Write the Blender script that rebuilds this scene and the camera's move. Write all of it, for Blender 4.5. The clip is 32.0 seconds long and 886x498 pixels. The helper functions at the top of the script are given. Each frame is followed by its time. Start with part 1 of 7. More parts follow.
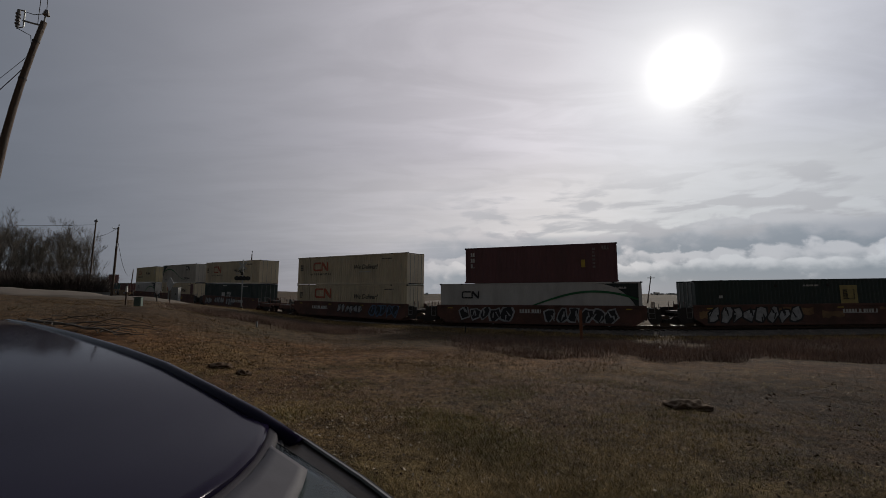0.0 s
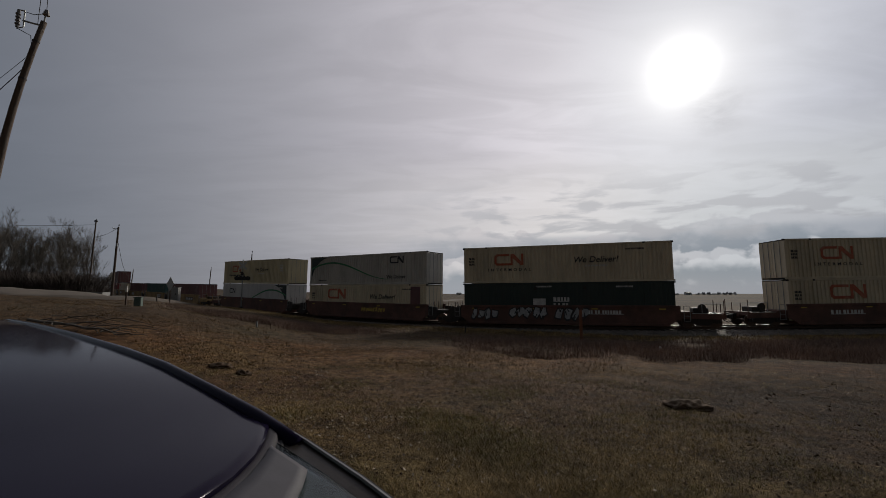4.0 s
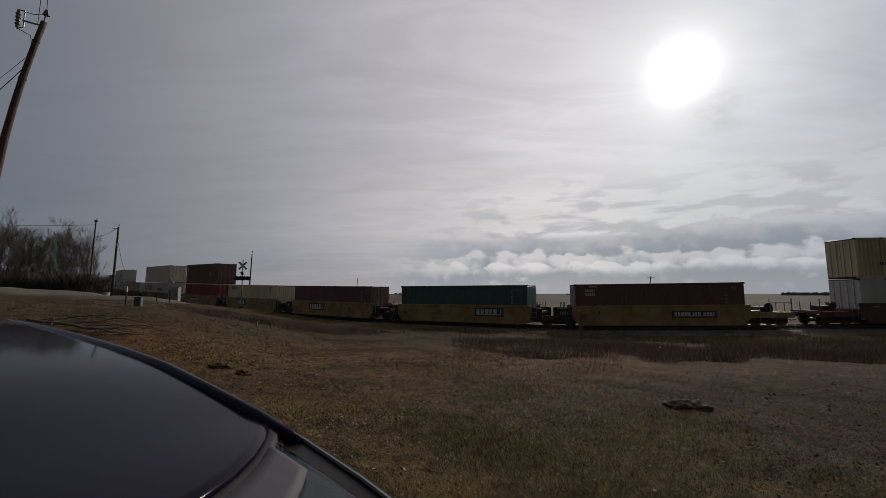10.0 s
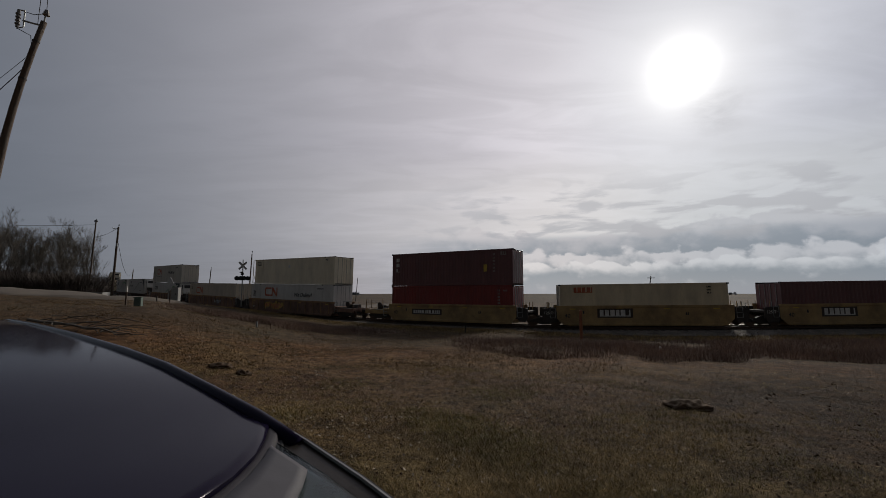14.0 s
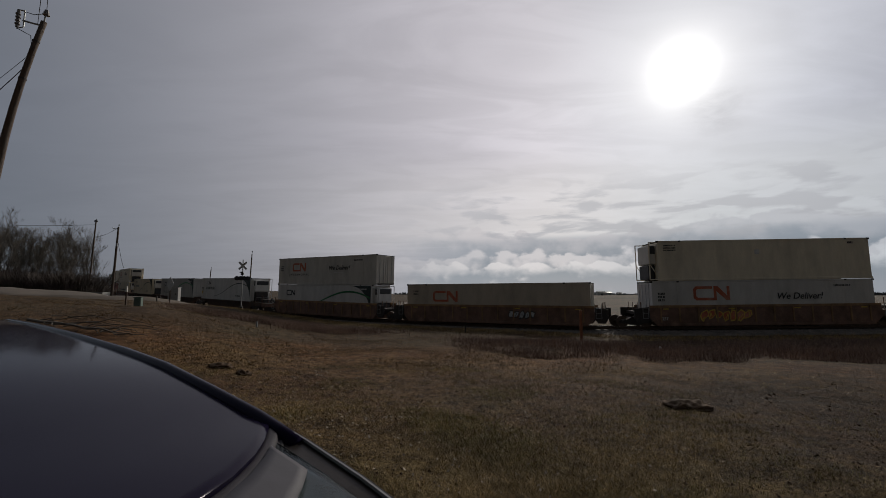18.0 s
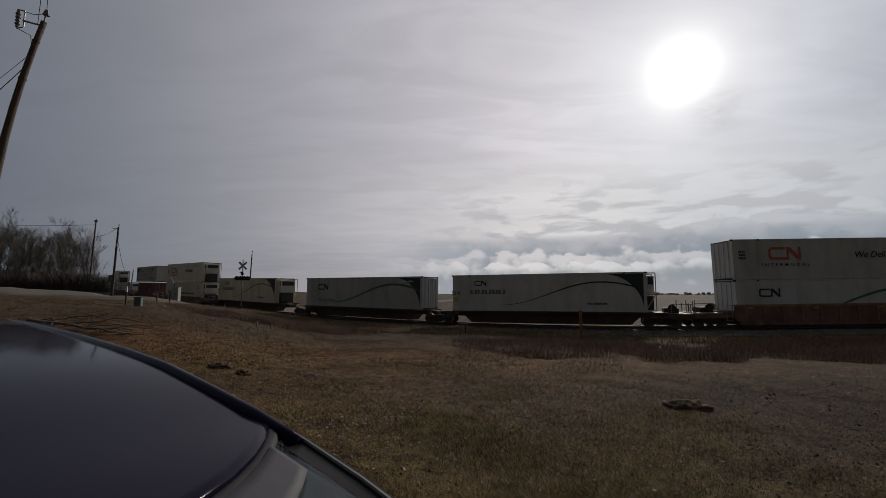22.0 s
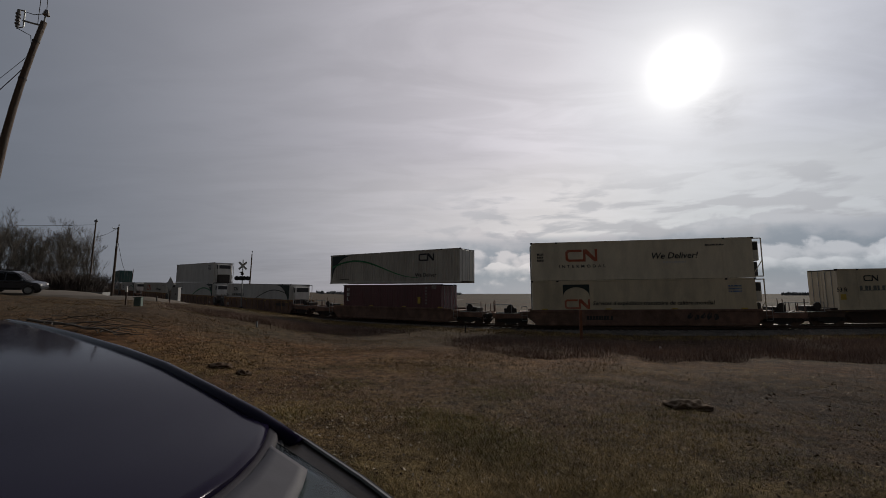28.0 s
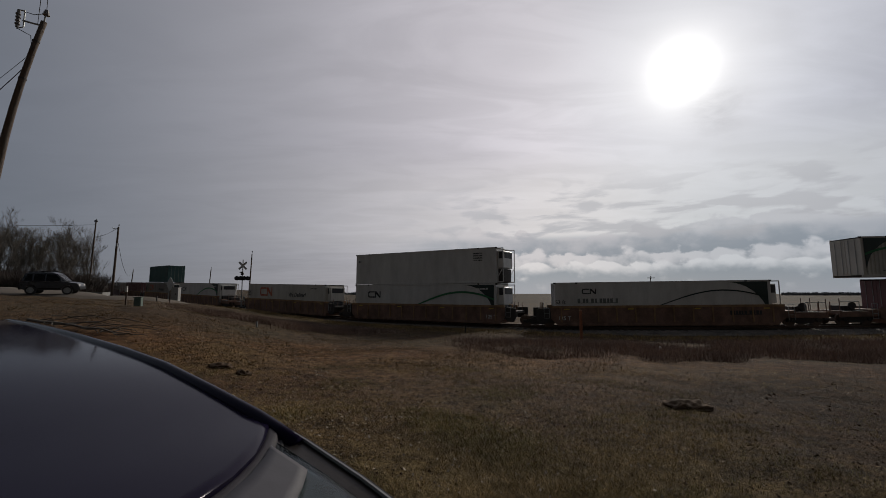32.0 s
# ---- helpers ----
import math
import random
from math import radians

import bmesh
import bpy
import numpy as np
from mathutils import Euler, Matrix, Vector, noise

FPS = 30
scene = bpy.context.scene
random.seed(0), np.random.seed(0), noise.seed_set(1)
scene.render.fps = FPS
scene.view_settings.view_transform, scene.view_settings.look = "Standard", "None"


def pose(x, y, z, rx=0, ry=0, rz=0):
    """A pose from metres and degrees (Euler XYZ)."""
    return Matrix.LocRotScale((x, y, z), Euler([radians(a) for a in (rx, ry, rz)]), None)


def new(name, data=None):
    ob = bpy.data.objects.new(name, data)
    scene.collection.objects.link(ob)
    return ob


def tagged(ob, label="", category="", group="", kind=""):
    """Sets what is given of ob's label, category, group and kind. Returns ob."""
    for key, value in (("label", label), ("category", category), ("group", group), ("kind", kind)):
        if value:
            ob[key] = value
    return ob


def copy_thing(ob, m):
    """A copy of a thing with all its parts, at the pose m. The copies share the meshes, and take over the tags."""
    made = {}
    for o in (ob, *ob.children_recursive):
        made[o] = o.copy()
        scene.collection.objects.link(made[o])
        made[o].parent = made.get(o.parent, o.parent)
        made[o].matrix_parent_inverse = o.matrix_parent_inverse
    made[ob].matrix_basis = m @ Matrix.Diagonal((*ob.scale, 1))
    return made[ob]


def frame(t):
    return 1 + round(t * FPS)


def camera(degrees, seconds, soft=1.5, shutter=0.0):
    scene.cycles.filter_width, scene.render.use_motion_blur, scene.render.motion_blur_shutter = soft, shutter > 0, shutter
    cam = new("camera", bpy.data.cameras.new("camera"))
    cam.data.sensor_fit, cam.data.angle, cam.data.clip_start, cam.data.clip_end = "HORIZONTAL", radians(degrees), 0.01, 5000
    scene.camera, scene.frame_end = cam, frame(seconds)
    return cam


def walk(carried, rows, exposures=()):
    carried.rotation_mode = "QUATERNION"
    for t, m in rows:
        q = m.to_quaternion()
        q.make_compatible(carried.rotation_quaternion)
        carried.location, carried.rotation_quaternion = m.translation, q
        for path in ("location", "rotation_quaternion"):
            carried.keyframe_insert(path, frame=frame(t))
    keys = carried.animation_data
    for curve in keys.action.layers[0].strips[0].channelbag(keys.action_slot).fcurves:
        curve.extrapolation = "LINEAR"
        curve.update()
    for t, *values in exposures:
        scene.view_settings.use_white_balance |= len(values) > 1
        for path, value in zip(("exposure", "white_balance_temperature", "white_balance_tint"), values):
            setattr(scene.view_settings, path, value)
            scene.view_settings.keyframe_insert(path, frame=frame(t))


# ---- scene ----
cam = camera(91.78, 32.0, soft=0.7)
EYE = (0.0, 0.0, 2.610)
PITCH = 90 + math.degrees(0.1034)
walk(cam, [(0.0, pose(*EYE, PITCH, 0, 0)), (32.0, pose(*EYE, PITCH, 0, 0))],
     exposures=[(0.0, 0.0), (32.0, 0.0)])

# ---------------------------------------------------------------- light
SUN_DIR = Vector((0.476, 0.812, 0.438)).normalized()


def add_sky():
    world = bpy.data.worlds.new("overcast_sky")
    scene.world = world
    world.use_nodes = True
    nt = world.node_tree
    nt.nodes.clear()
    N, L = nt.nodes.new, nt.links.new

    def math_node(op, a, b=None, c=None, clamp=False):
        n = N("ShaderNodeMath")
        n.operation, n.use_clamp = op, clamp
        for i, v in enumerate((a, b, c)):
            if v is None:
                continue
            if isinstance(v, (int, float)):
                n.inputs[i].default_value = v
            else:
                L(v, n.inputs[i])
        return n.outputs[0]

    def mix(f, a, b, kind="MIX"):
        n = N("ShaderNodeMix")
        n.data_type, n.blend_type = "RGBA", kind
        for i, v in ((0, f), (6, a), (7, b)):
            if isinstance(v, (int, float)):
                n.inputs[i].default_value = v
            elif isinstance(v, tuple):
                n.inputs[i].default_value = (*v, 1)
            else:
                L(v, n.inputs[i])
        return n.outputs[2]

    def ramp(f, *stops):
        n = N("ShaderNodeValToRGB")
        e = n.color_ramp.elements
        while len(e) < len(stops):
            e.new(0.5)
        for el, (p, v) in zip(e, stops):
            el.position, el.color = p, (v, v, v, 1)
        n.color_ramp.interpolation = "EASE"
        L(f, n.inputs[0])
        return n.outputs[0]

    coord = N("ShaderNodeTexCoord").outputs["Generated"]
    sep = N("ShaderNodeSeparateXYZ")
    L(coord, sep.inputs[0])
    dx, dy, dz = sep.outputs
    up = math_node("MAXIMUM", dz, 0.0)
    flat = math_node("ADD", up, 0.10)
    px, py = math_node("DIVIDE", dx, flat), math_node("DIVIDE", dy, flat)

    def noise_at(scale, sx, sy, turn, detail, rough, off=(0, 0, 0), distort=0.0):
        com = N("ShaderNodeCombineXYZ")
        L(px, com.inputs[0]), L(py, com.inputs[1])
        mp = N("ShaderNodeMapping")
        mp.inputs["Location"].default_value = off
        mp.inputs["Rotation"].default_value = (0, 0, radians(turn))
        mp.inputs["Scale"].default_value = (sx, sy, 1)
        L(com.outputs[0], mp.inputs[0])
        n = N("ShaderNodeTexNoise")
        n.inputs["Scale"].default_value = scale
        n.inputs["Detail"].default_value = detail
        n.inputs["Roughness"].default_value = rough
        n.inputs["Distortion"].default_value = distort
        L(mp.outputs[0], n.inputs["Vector"])
        return n.outputs[0]

    dot = N("ShaderNodeVectorMath")
    dot.operation = "DOT_PRODUCT"
    L(coord, dot.inputs[0])
    dot.inputs[1].default_value = SUN_DIR
    near_sun = math_node("MAXIMUM", dot.outputs["Value"], 0.0)
    # veil of thin cloud lit round the sun, wide and narrow
    veil = N("ShaderNodeVectorMath")
    veil.operation = "DOT_PRODUCT"
    L(coord, veil.inputs[0])
    veil.inputs[1].default_value = Vector((0.345, 0.85, 0.40)).normalized()
    wide = math_node("POWER", math_node("MAXIMUM", veil.outputs["Value"], 0.0), 2.9)
    mid = math_node("POWER", near_sun, 22.0)
    tight = math_node("POWER", near_sun, 95.0)
    # high streaky layer
    streak = ramp(noise_at(0.55, 1.0, 2.2, -52, 7, 0.56, (3, 1, 0), 0.7), (0.32, 0.0), (0.68, 1.0))
    blotch = ramp(noise_at(0.35, 1, 1, 20, 5, 0.5, (8, 2, 0)), (0.35, 0.0), (0.7, 1.0))
    sky = N("ShaderNodeTexSky")
    sky.sky_type, sky.sun_disc = "NISHITA", False
    sky.sun_elevation = math.asin(SUN_DIR.z)
    sky.sun_rotation = math.atan2(SUN_DIR.x, SUN_DIR.y)
    blue = mix(1.0, sky.outputs[0], (0.05, 0.05, 0.05), "MULTIPLY")
    base = mix(math_node("MULTIPLY", wide, 1.0, clamp=True), (0.112, 0.130, 0.160), (0.605, 0.572, 0.612))
    base = mix(math_node("MULTIPLY", mid, 0.60, clamp=True), base, (0.76, 0.755, 0.79))
    ripple = ramp(noise_at(1.5, 1.0, 2.6, -58, 6, 0.55, (1, 5, 0), 0.9), (0.35, 0.0), (0.65, 1.0))
    soft = math_node("ADD", math_node("MULTIPLY", streak, 0.11), math_node("MULTIPLY", ripple, 0.12))
    soft = math_node("MULTIPLY", math_node("SUBTRACT", soft, 0.12), math_node("MULTIPLY_ADD", wide, 0.85, 0.15))
    shade = math_node("ADD", soft, 0.98)
    shade = math_node("MULTIPLY", shade, math_node("MULTIPLY_ADD", blotch, -0.08, 1.03))
    com = N("ShaderNodeCombineXYZ")
    for i in range(3):
        L(shade, com.inputs[i])
    base = mix(1.0, base, com.outputs[0], "MULTIPLY")
    # low bands of heaped clouds towards the horizon, the higher ones behind
    az = math_node("ARCTAN2", dx, dy)
    east = ramp(math_node("MULTIPLY_ADD", az, 0.5, 0.5), (0.40, 0.0), (0.60, 1.0))
    south = ramp(math_node("MULTIPLY_ADD", az, 0.5, 0.5), (0.60, 0.0), (0.80, 1.0))
    # cream light under the veil, slate blue gap above the heaps
    glow = math_node("MULTIPLY", ramp(dz, (0.07, 0.0), (0.13, 1.0), (0.20, 0.8), (0.34, 0.0)), math_node("POWER", near_sun, 5.0))
    base = mix(math_node("MULTIPLY", glow, 0.75), base, (0.76, 0.735, 0.70))
    gap = math_node("MULTIPLY", ramp(dz, (0.0, 0.9), (0.080, 1.0), (0.112, 0.85), (0.135, 0.0)), east)
    base = mix(math_node("MULTIPLY", gap, 0.92), base, (0.205, 0.252, 0.305))

    def heap_row(height, swell, pace, seed, depth, bright, dull, cover):
        """One row of cumulus: lit lumpy tops over a duller flat foot."""
        at = N("ShaderNodeCombineXYZ")
        L(math_node("MULTIPLY", az, pace), at.inputs[0])
        at.inputs[1].default_value = seed
        crest = N("ShaderNodeTexNoise")
        crest.inputs["Scale"].default_value, crest.inputs["Detail"].default_value = 1.0, 3
        L(at.outputs[0], crest.inputs["Vector"])
        lump = N("ShaderNodeCombineXYZ")
        L(math_node("MULTIPLY", az, 24.0), lump.inputs[0]), L(math_node("MULTIPLY", dz, 32.0), lump.inputs[1])
        lump.inputs[2].default_value = seed
        fuzz = N("ShaderNodeTexNoise")
        fuzz.inputs["Scale"].default_value, fuzz.inputs["Detail"].default_value = 2.2, 6
        L(lump.outputs[0], fuzz.inputs["Vector"])
        bend = N("ShaderNodeVectorMath")
        bend.operation = "MULTIPLY_ADD"
        bend.inputs[1].default_value = (0.55, 0.55, 0.0)
        L(fuzz.outputs["Color"], bend.inputs[0]), L(lump.outputs[0], bend.inputs[2])
        cell = N("ShaderNodeTexVoronoi")
        cell.feature = "SMOOTH_F1"
        cell.inputs["Scale"].default_value, cell.inputs["Smoothness"].default_value = 1.0, 0.5
        L(bend.outputs[0], cell.inputs["Vector"])
        billow = math_node("SUBTRACT", 0.5, cell.outputs["Distance"])
        top = math_node("MULTIPLY_ADD", math_node("SUBTRACT", crest.outputs[0], 0.5), swell, height)
        top = math_node("ADD", top, math_node("MULTIPLY", billow, 0.032))
        top = math_node("ADD", top, math_node("MULTIPLY", math_node("SUBTRACT", fuzz.outputs[0], 0.5), 0.016))
        under = math_node("SUBTRACT", top, dz)
        body = ramp(math_node("MULTIPLY_ADD", under, 85.0, 0.40), (0.15, 0.0), (0.75, 1.0))
        lit = math_node("SUBTRACT", 1.0, math_node("DIVIDE", under, depth), clamp=True)
        lit = math_node("ADD", lit, math_node("MULTIPLY", billow, 1.3))
        lit = math_node("ADD", lit, math_node("MULTIPLY", math_node("SUBTRACT", fuzz.outputs[0], 0.5), 1.1), clamp=True)
        return math_node("MULTIPLY", math_node("MULTIPLY", body, cover), east), mix(ramp(lit, (0.10, 0.0), (0.95, 1.0)), dull, bright)

    for row in ((0.140, 0.095, 3.4, 1.7, 0.060, (0.50, 0.475, 0.495), (0.265, 0.285, 0.325), 0.60),
                (0.088, 0.060, 5.0, 8.3, 0.055, (0.60, 0.575, 0.59), (0.225, 0.258, 0.305), 0.88),
                (0.066, 0.030, 6.0, 4.1, 0.034, (0.65, 0.63, 0.64), (0.255, 0.29, 0.335), 0.94)):
        cover, tone = heap_row(*row)
        base = mix(cover, base, tone)
    base = mix(math_node("MULTIPLY", ramp(dz, (0.0, 0.9), (0.052, 0.0)), east), base, (0.305, 0.332, 0.378))
    # the far side from the sun, past its azimuth, is cooler and duller
    cool = mix(math_node("MULTIPLY", south, ramp(dz, (0.0, 1.0), (0.25, 0.75), (0.6, 0.55))), (1.0, 1.0, 1.0), (0.72, 0.795, 0.86))
    base = mix(1.0, base, cool, "MULTIPLY")
    # flat grey lens clouds over the heaped ones
    flatc = N("ShaderNodeCombineXYZ")
    L(math_node("MULTIPLY", az, 4.6), flatc.inputs[0]), L(math_node("MULTIPLY", dz, 19.0), flatc.inputs[1])
    lens = N("ShaderNodeTexNoise")
    lens.inputs["Scale"].default_value, lens.inputs["Detail"].default_value, lens.inputs["Distortion"].default_value = 1.7, 7, 0.4
    L(flatc.outputs[0], lens.inputs["Vector"])
    zone = ramp(dz, (0.09, 0.0), (0.125, 1.0), (0.19, 0.8), (0.28, 0.0))
    lensy = math_node("MULTIPLY", ramp(lens.outputs[0], (0.47, 0.0), (0.60, 1.0)), math_node("MULTIPLY", zone, east))
    base = mix(math_node("MULTIPLY", lensy, 0.70), base, (0.345, 0.355, 0.39))
    # the sky away from the sun is duller
    back = ramp(math_node("MULTIPLY_ADD", dy, 0.5, 0.5), (0.25, 0.46), (0.72, 1.0))
    base = mix(1.0, base, mix(back, (0.0, 0.0, 0.0), (1.0, 1.0, 1.0)), "MULTIPLY")
    warm = ramp(math_node("MULTIPLY_ADD", dy, 0.5, 0.5), (0.30, 1.0), (0.62, 0.0))
    base = mix(1.0, base, mix(warm, (1.0, 1.0, 1.0), (1.12, 1.0, 0.84)), "MULTIPLY")
    base = mix(0.06, base, blue, "ADD")
    # the sun through the veil
    wisp = noise_at(2.6, 1.0, 1.8, -40, 6, 0.55, (2, 9, 0), 0.6)
    disc = math_node("POWER", near_sun, math_node("MULTIPLY_ADD", wisp, 380.0, 600.0))
    base = mix(math_node("MULTIPLY", tight, 0.85, clamp=True), base, (0.94, 0.93, 0.945))
    base = mix(disc, base, (1.62, 1.60, 1.58))
    # a small grey tuft that hangs before the veil under the sun
    tuft = N("ShaderNodeVectorMath")
    tuft.operation = "DOT_PRODUCT"
    L(coord, tuft.inputs[0])
    tuft.inputs[1].default_value = Vector((0.530, 0.791, 0.345)).normalized()
    shred = math_node("MULTIPLY_ADD", noise_at(5.0, 1.0, 1.4, 20, 6, 0.6, (4, 4, 0), 0.5), 1.8, -0.45, clamp=True)
    shred = math_node("MULTIPLY", math_node("POWER", math_node("MAXIMUM", tuft.outputs["Value"], 0.0), 900.0), shred)
    base = mix(math_node("MULTIPLY", shred, 0.75, clamp=True), base, (0.47, 0.47, 0.49))
    # below the horizon
    base = mix(ramp(math_node("MULTIPLY_ADD", dz, 4.0, 0.5), (0.46, 1.0), (0.5, 0.0)), base, (0.05, 0.045, 0.04))
    bg = N("ShaderNodeBackground")
    L(base, bg.inputs[0])
    bg.inputs[1].default_value = 1.0
    out = N("ShaderNodeOutputWorld")
    L(bg.outputs[0], out.inputs[0])


add_sky()
sun = new("sun", bpy.data.lights.new("sun", "SUN"))
sun.data.energy, sun.data.angle, sun.data.color = 2.1, radians(6), (1.0, 0.93, 0.82)
sun.rotation_euler = (-SUN_DIR).to_track_quat("-Z", "Y").to_euler()

# ---------------------------------------------------------------- materials


def material(name, color, rough=0.6, metal=0.0, vary=0.25, scale=3.0, fine=40.0, bump=0.15, dirt=None, dirt_amount=0.35,
             stretch=(1, 1, 1), dirt_scale=0.8, coat=0.0, rand=0.0, island=0.0, spec=0.5, gloss_vary=0.12, space="Object"):
    """Base colour broken by a coarse and a fine noise, stains of a second colour, and bump."""
    m = bpy.data.materials.new(name)
    m.use_nodes = True
    nt = m.node_tree
    N, L = nt.nodes.new, nt.links.new
    b = nt.nodes["Principled BSDF"]
    b.inputs["Roughness"].default_value, b.inputs["Metallic"].default_value = rough, metal
    b.inputs["Coat Weight"].default_value = coat
    b.inputs["Specular IOR Level"].default_value = spec
    tc = N("ShaderNodeTexCoord")
    mp = N("ShaderNodeMapping")
    mp.inputs["Scale"].default_value = stretch
    L(tc.outputs[space], mp.inputs[0])

    def nz(s, d, r=0.55):
        n = N("ShaderNodeTexNoise")
        n.inputs["Scale"].default_value, n.inputs["Detail"].default_value = s, d
        n.inputs["Roughness"].default_value = r
        L(mp.outputs[0], n.inputs["Vector"])
        return n.outputs[0]

    def rng(v, lo, hi, a=0.3, z=0.7):
        n = N("ShaderNodeMapRange")
        n.inputs[1].default_value, n.inputs[2].default_value = a, z
        n.inputs[3].default_value, n.inputs[4].default_value = lo, hi
        L(v, n.inputs[0])
        return n.outputs[0]

    coarse, small = nz(scale, 5), nz(fine, 3)
    mul = N("ShaderNodeMath")
    mul.operation = "MULTIPLY"
    L(rng(coarse, 1 - vary, 1 + vary), mul.inputs[0]), L(rng(small, 1 - vary * 0.6, 1 + vary * 0.6), mul.inputs[1])
    val = mul.outputs[0]
    if rand:
        oi = N("ShaderNodeObjectInfo")
        m2 = N("ShaderNodeMath")
        m2.operation = "MULTIPLY"
        L(val, m2.inputs[0]), L(rng(oi.outputs["Random"], 1 - rand, 1 + rand, 0, 1), m2.inputs[1])
        val = m2.outputs[0]
    if island:
        geo = N("ShaderNodeNewGeometry")
        m3 = N("ShaderNodeMath")
        m3.operation = "MULTIPLY"
        L(val, m3.inputs[0]), L(rng(geo.outputs["Random Per Island"], 1 - island, 1 + island, 0, 1), m3.inputs[1])
        val = m3.outputs[0]
    hsv = N("ShaderNodeHueSaturation")
    hsv.inputs["Color"].default_value = (*color, 1)
    L(val, hsv.inputs["Value"])
    col = hsv.outputs[0]
    if dirt:
        mx = N("ShaderNodeMix")
        mx.data_type = "RGBA"
        L(rng(nz(dirt_scale, 7, 0.65), 0, dirt_amount, 0.45, 0.72), mx.inputs[0])
        L(col, mx.inputs[6])
        mx.inputs[7].default_value = (*dirt, 1)
        col = mx.outputs[2]
    L(col, b.inputs["Base Color"])
    L(rng(coarse, max(rough - gloss_vary, 0.02), min(rough + gloss_vary, 1)), b.inputs["Roughness"])
    if bump:
        bp = N("ShaderNodeBump")
        bp.inputs["Strength"].default_value, bp.inputs["Distance"].default_value = bump, 0.02
        L(small, bp.inputs["Height"])
        L(bp.outputs[0], b.inputs["Normal"])
    return m


def ground_material():
    """Dry autumn grass: straw, brown and greenish patches with bare soil."""
    m = bpy.data.materials.new("dry_grass_ground")
    m.use_nodes = True
    nt = m.node_tree
    N, L = nt.nodes.new, nt.links.new
    b = nt.nodes["Principled BSDF"]
    b.inputs["Roughness"].default_value = 0.95
    b.inputs["Specular IOR Level"].default_value = 0.1
    tc = N("ShaderNodeTexCoord").outputs["Object"]

    def nz(s, d, r=0.6, off=0.0):
        mp = N("ShaderNodeMapping")
        mp.inputs["Location"].default_value = (off, off * 2, 0)
        L(tc, mp.inputs[0])
        n = N("ShaderNodeTexNoise")
        n.inputs["Scale"].default_value, n.inputs["Detail"].default_value, n.inputs["Roughness"].default_value = s, d, r
        L(mp.outputs[0], n.inputs["Vector"])
        return n.outputs[0]

    def ramp(f, *stops):
        n = N("ShaderNodeValToRGB")
        e = n.color_ramp.elements
        while len(e) < len(stops):
            e.new(0.5)
        for el, (p, c) in zip(e, stops):
            el.position, el.color = p, (*c, 1)
        L(f, n.inputs[0])
        return n.outputs[0]

    def mix(f, a, c, kind="MIX"):
        n = N("ShaderNodeMix")
        n.data_type, n.blend_type = "RGBA", kind
        for i, v in ((0, f), (6, a), (7, c)):
            if isinstance(v, (int, float)):
                n.inputs[i].default_value = v
            else:
                L(v, n.inputs[i])
        return n.outputs[2]

    axis = N("ShaderNodeSeparateXYZ")
    L(tc, axis.inputs[0])
    away = N("ShaderNodeVectorMath")
    away.operation = "LENGTH"
    L(tc, away.inputs[0])
    edge = N("ShaderNodeMath")
    edge.operation = "MULTIPLY_ADD"
    L(nz(0.30, 6, 0.62, 5.0), edge.inputs[0])
    edge.inputs[1].default_value = 9.0
    L(away.outputs["Value"], edge.inputs[2])
    reach = N("ShaderNodeMapRange")
    reach.inputs[1].default_value, reach.inputs[2].default_value = 4.5, 44.5
    L(edge.outputs[0], reach.inputs[0])
    # greenish straw near by, bare crumbled soil past it, then rust-coloured cropped grass, then grey-brown
    zones = ramp(reach.outputs[0], (0.13, (0.156, 0.114, 0.054)), (0.21, (0.106, 0.068, 0.040)), (0.30, (0.112, 0.069, 0.040)), (0.36, (0.150, 0.095, 0.047)), (0.45, (0.150, 0.083, 0.043)),
                 (0.56, (0.084, 0.059, 0.038)))
    patches = ramp(nz(0.16, 5), (0.32, (0.72, 0.68, 0.70)), (0.45, (1.0, 0.94, 0.92)), (0.55, (1.06, 1.06, 1.02)), (0.68, (0.92, 1.06, 0.96)))
    patches = mix(1.0, zones, patches, "MULTIPLY")
    grain = ramp(nz(14, 6, 0.7), (0.30, (0.34, 0.32, 0.31)), (0.5, (0.90, 0.87, 0.84)), (0.70, (1.7, 1.66, 1.55)))
    clump = ramp(nz(2.4, 6, 0.68, 7.0), (0.36, (0.42, 0.40, 0.38)), (0.5, (0.95, 0.95, 0.93)), (0.62, (1.42, 1.42, 1.30)))
    col = mix(1.0, mix(1.0, patches, grain, "MULTIPLY"), clump, "MULTIPLY")
    # darker trampled soil east of the van, lens corner falloff painted in
    dim_spot = N("ShaderNodeMapping")
    dim_spot.vector_type = "POINT"
    dim_spot.inputs["Location"].default_value, dim_spot.inputs["Scale"].default_value = (-0.80, -0.56, 0), (0.072, 0.068, 0.0)
    L(tc, dim_spot.inputs[0])
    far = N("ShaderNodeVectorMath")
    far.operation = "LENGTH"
    L(dim_spot.outputs[0], far.inputs[0])
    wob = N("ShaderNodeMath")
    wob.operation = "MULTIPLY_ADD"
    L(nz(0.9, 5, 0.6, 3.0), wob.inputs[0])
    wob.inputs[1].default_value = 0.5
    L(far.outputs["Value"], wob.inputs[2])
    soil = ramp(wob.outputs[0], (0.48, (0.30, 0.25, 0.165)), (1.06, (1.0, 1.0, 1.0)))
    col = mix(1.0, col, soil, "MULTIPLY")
    # stubble and fallow past the track, their own shade and blue haze tinted in
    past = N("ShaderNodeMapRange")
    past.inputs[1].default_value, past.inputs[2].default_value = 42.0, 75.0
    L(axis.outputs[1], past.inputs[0])
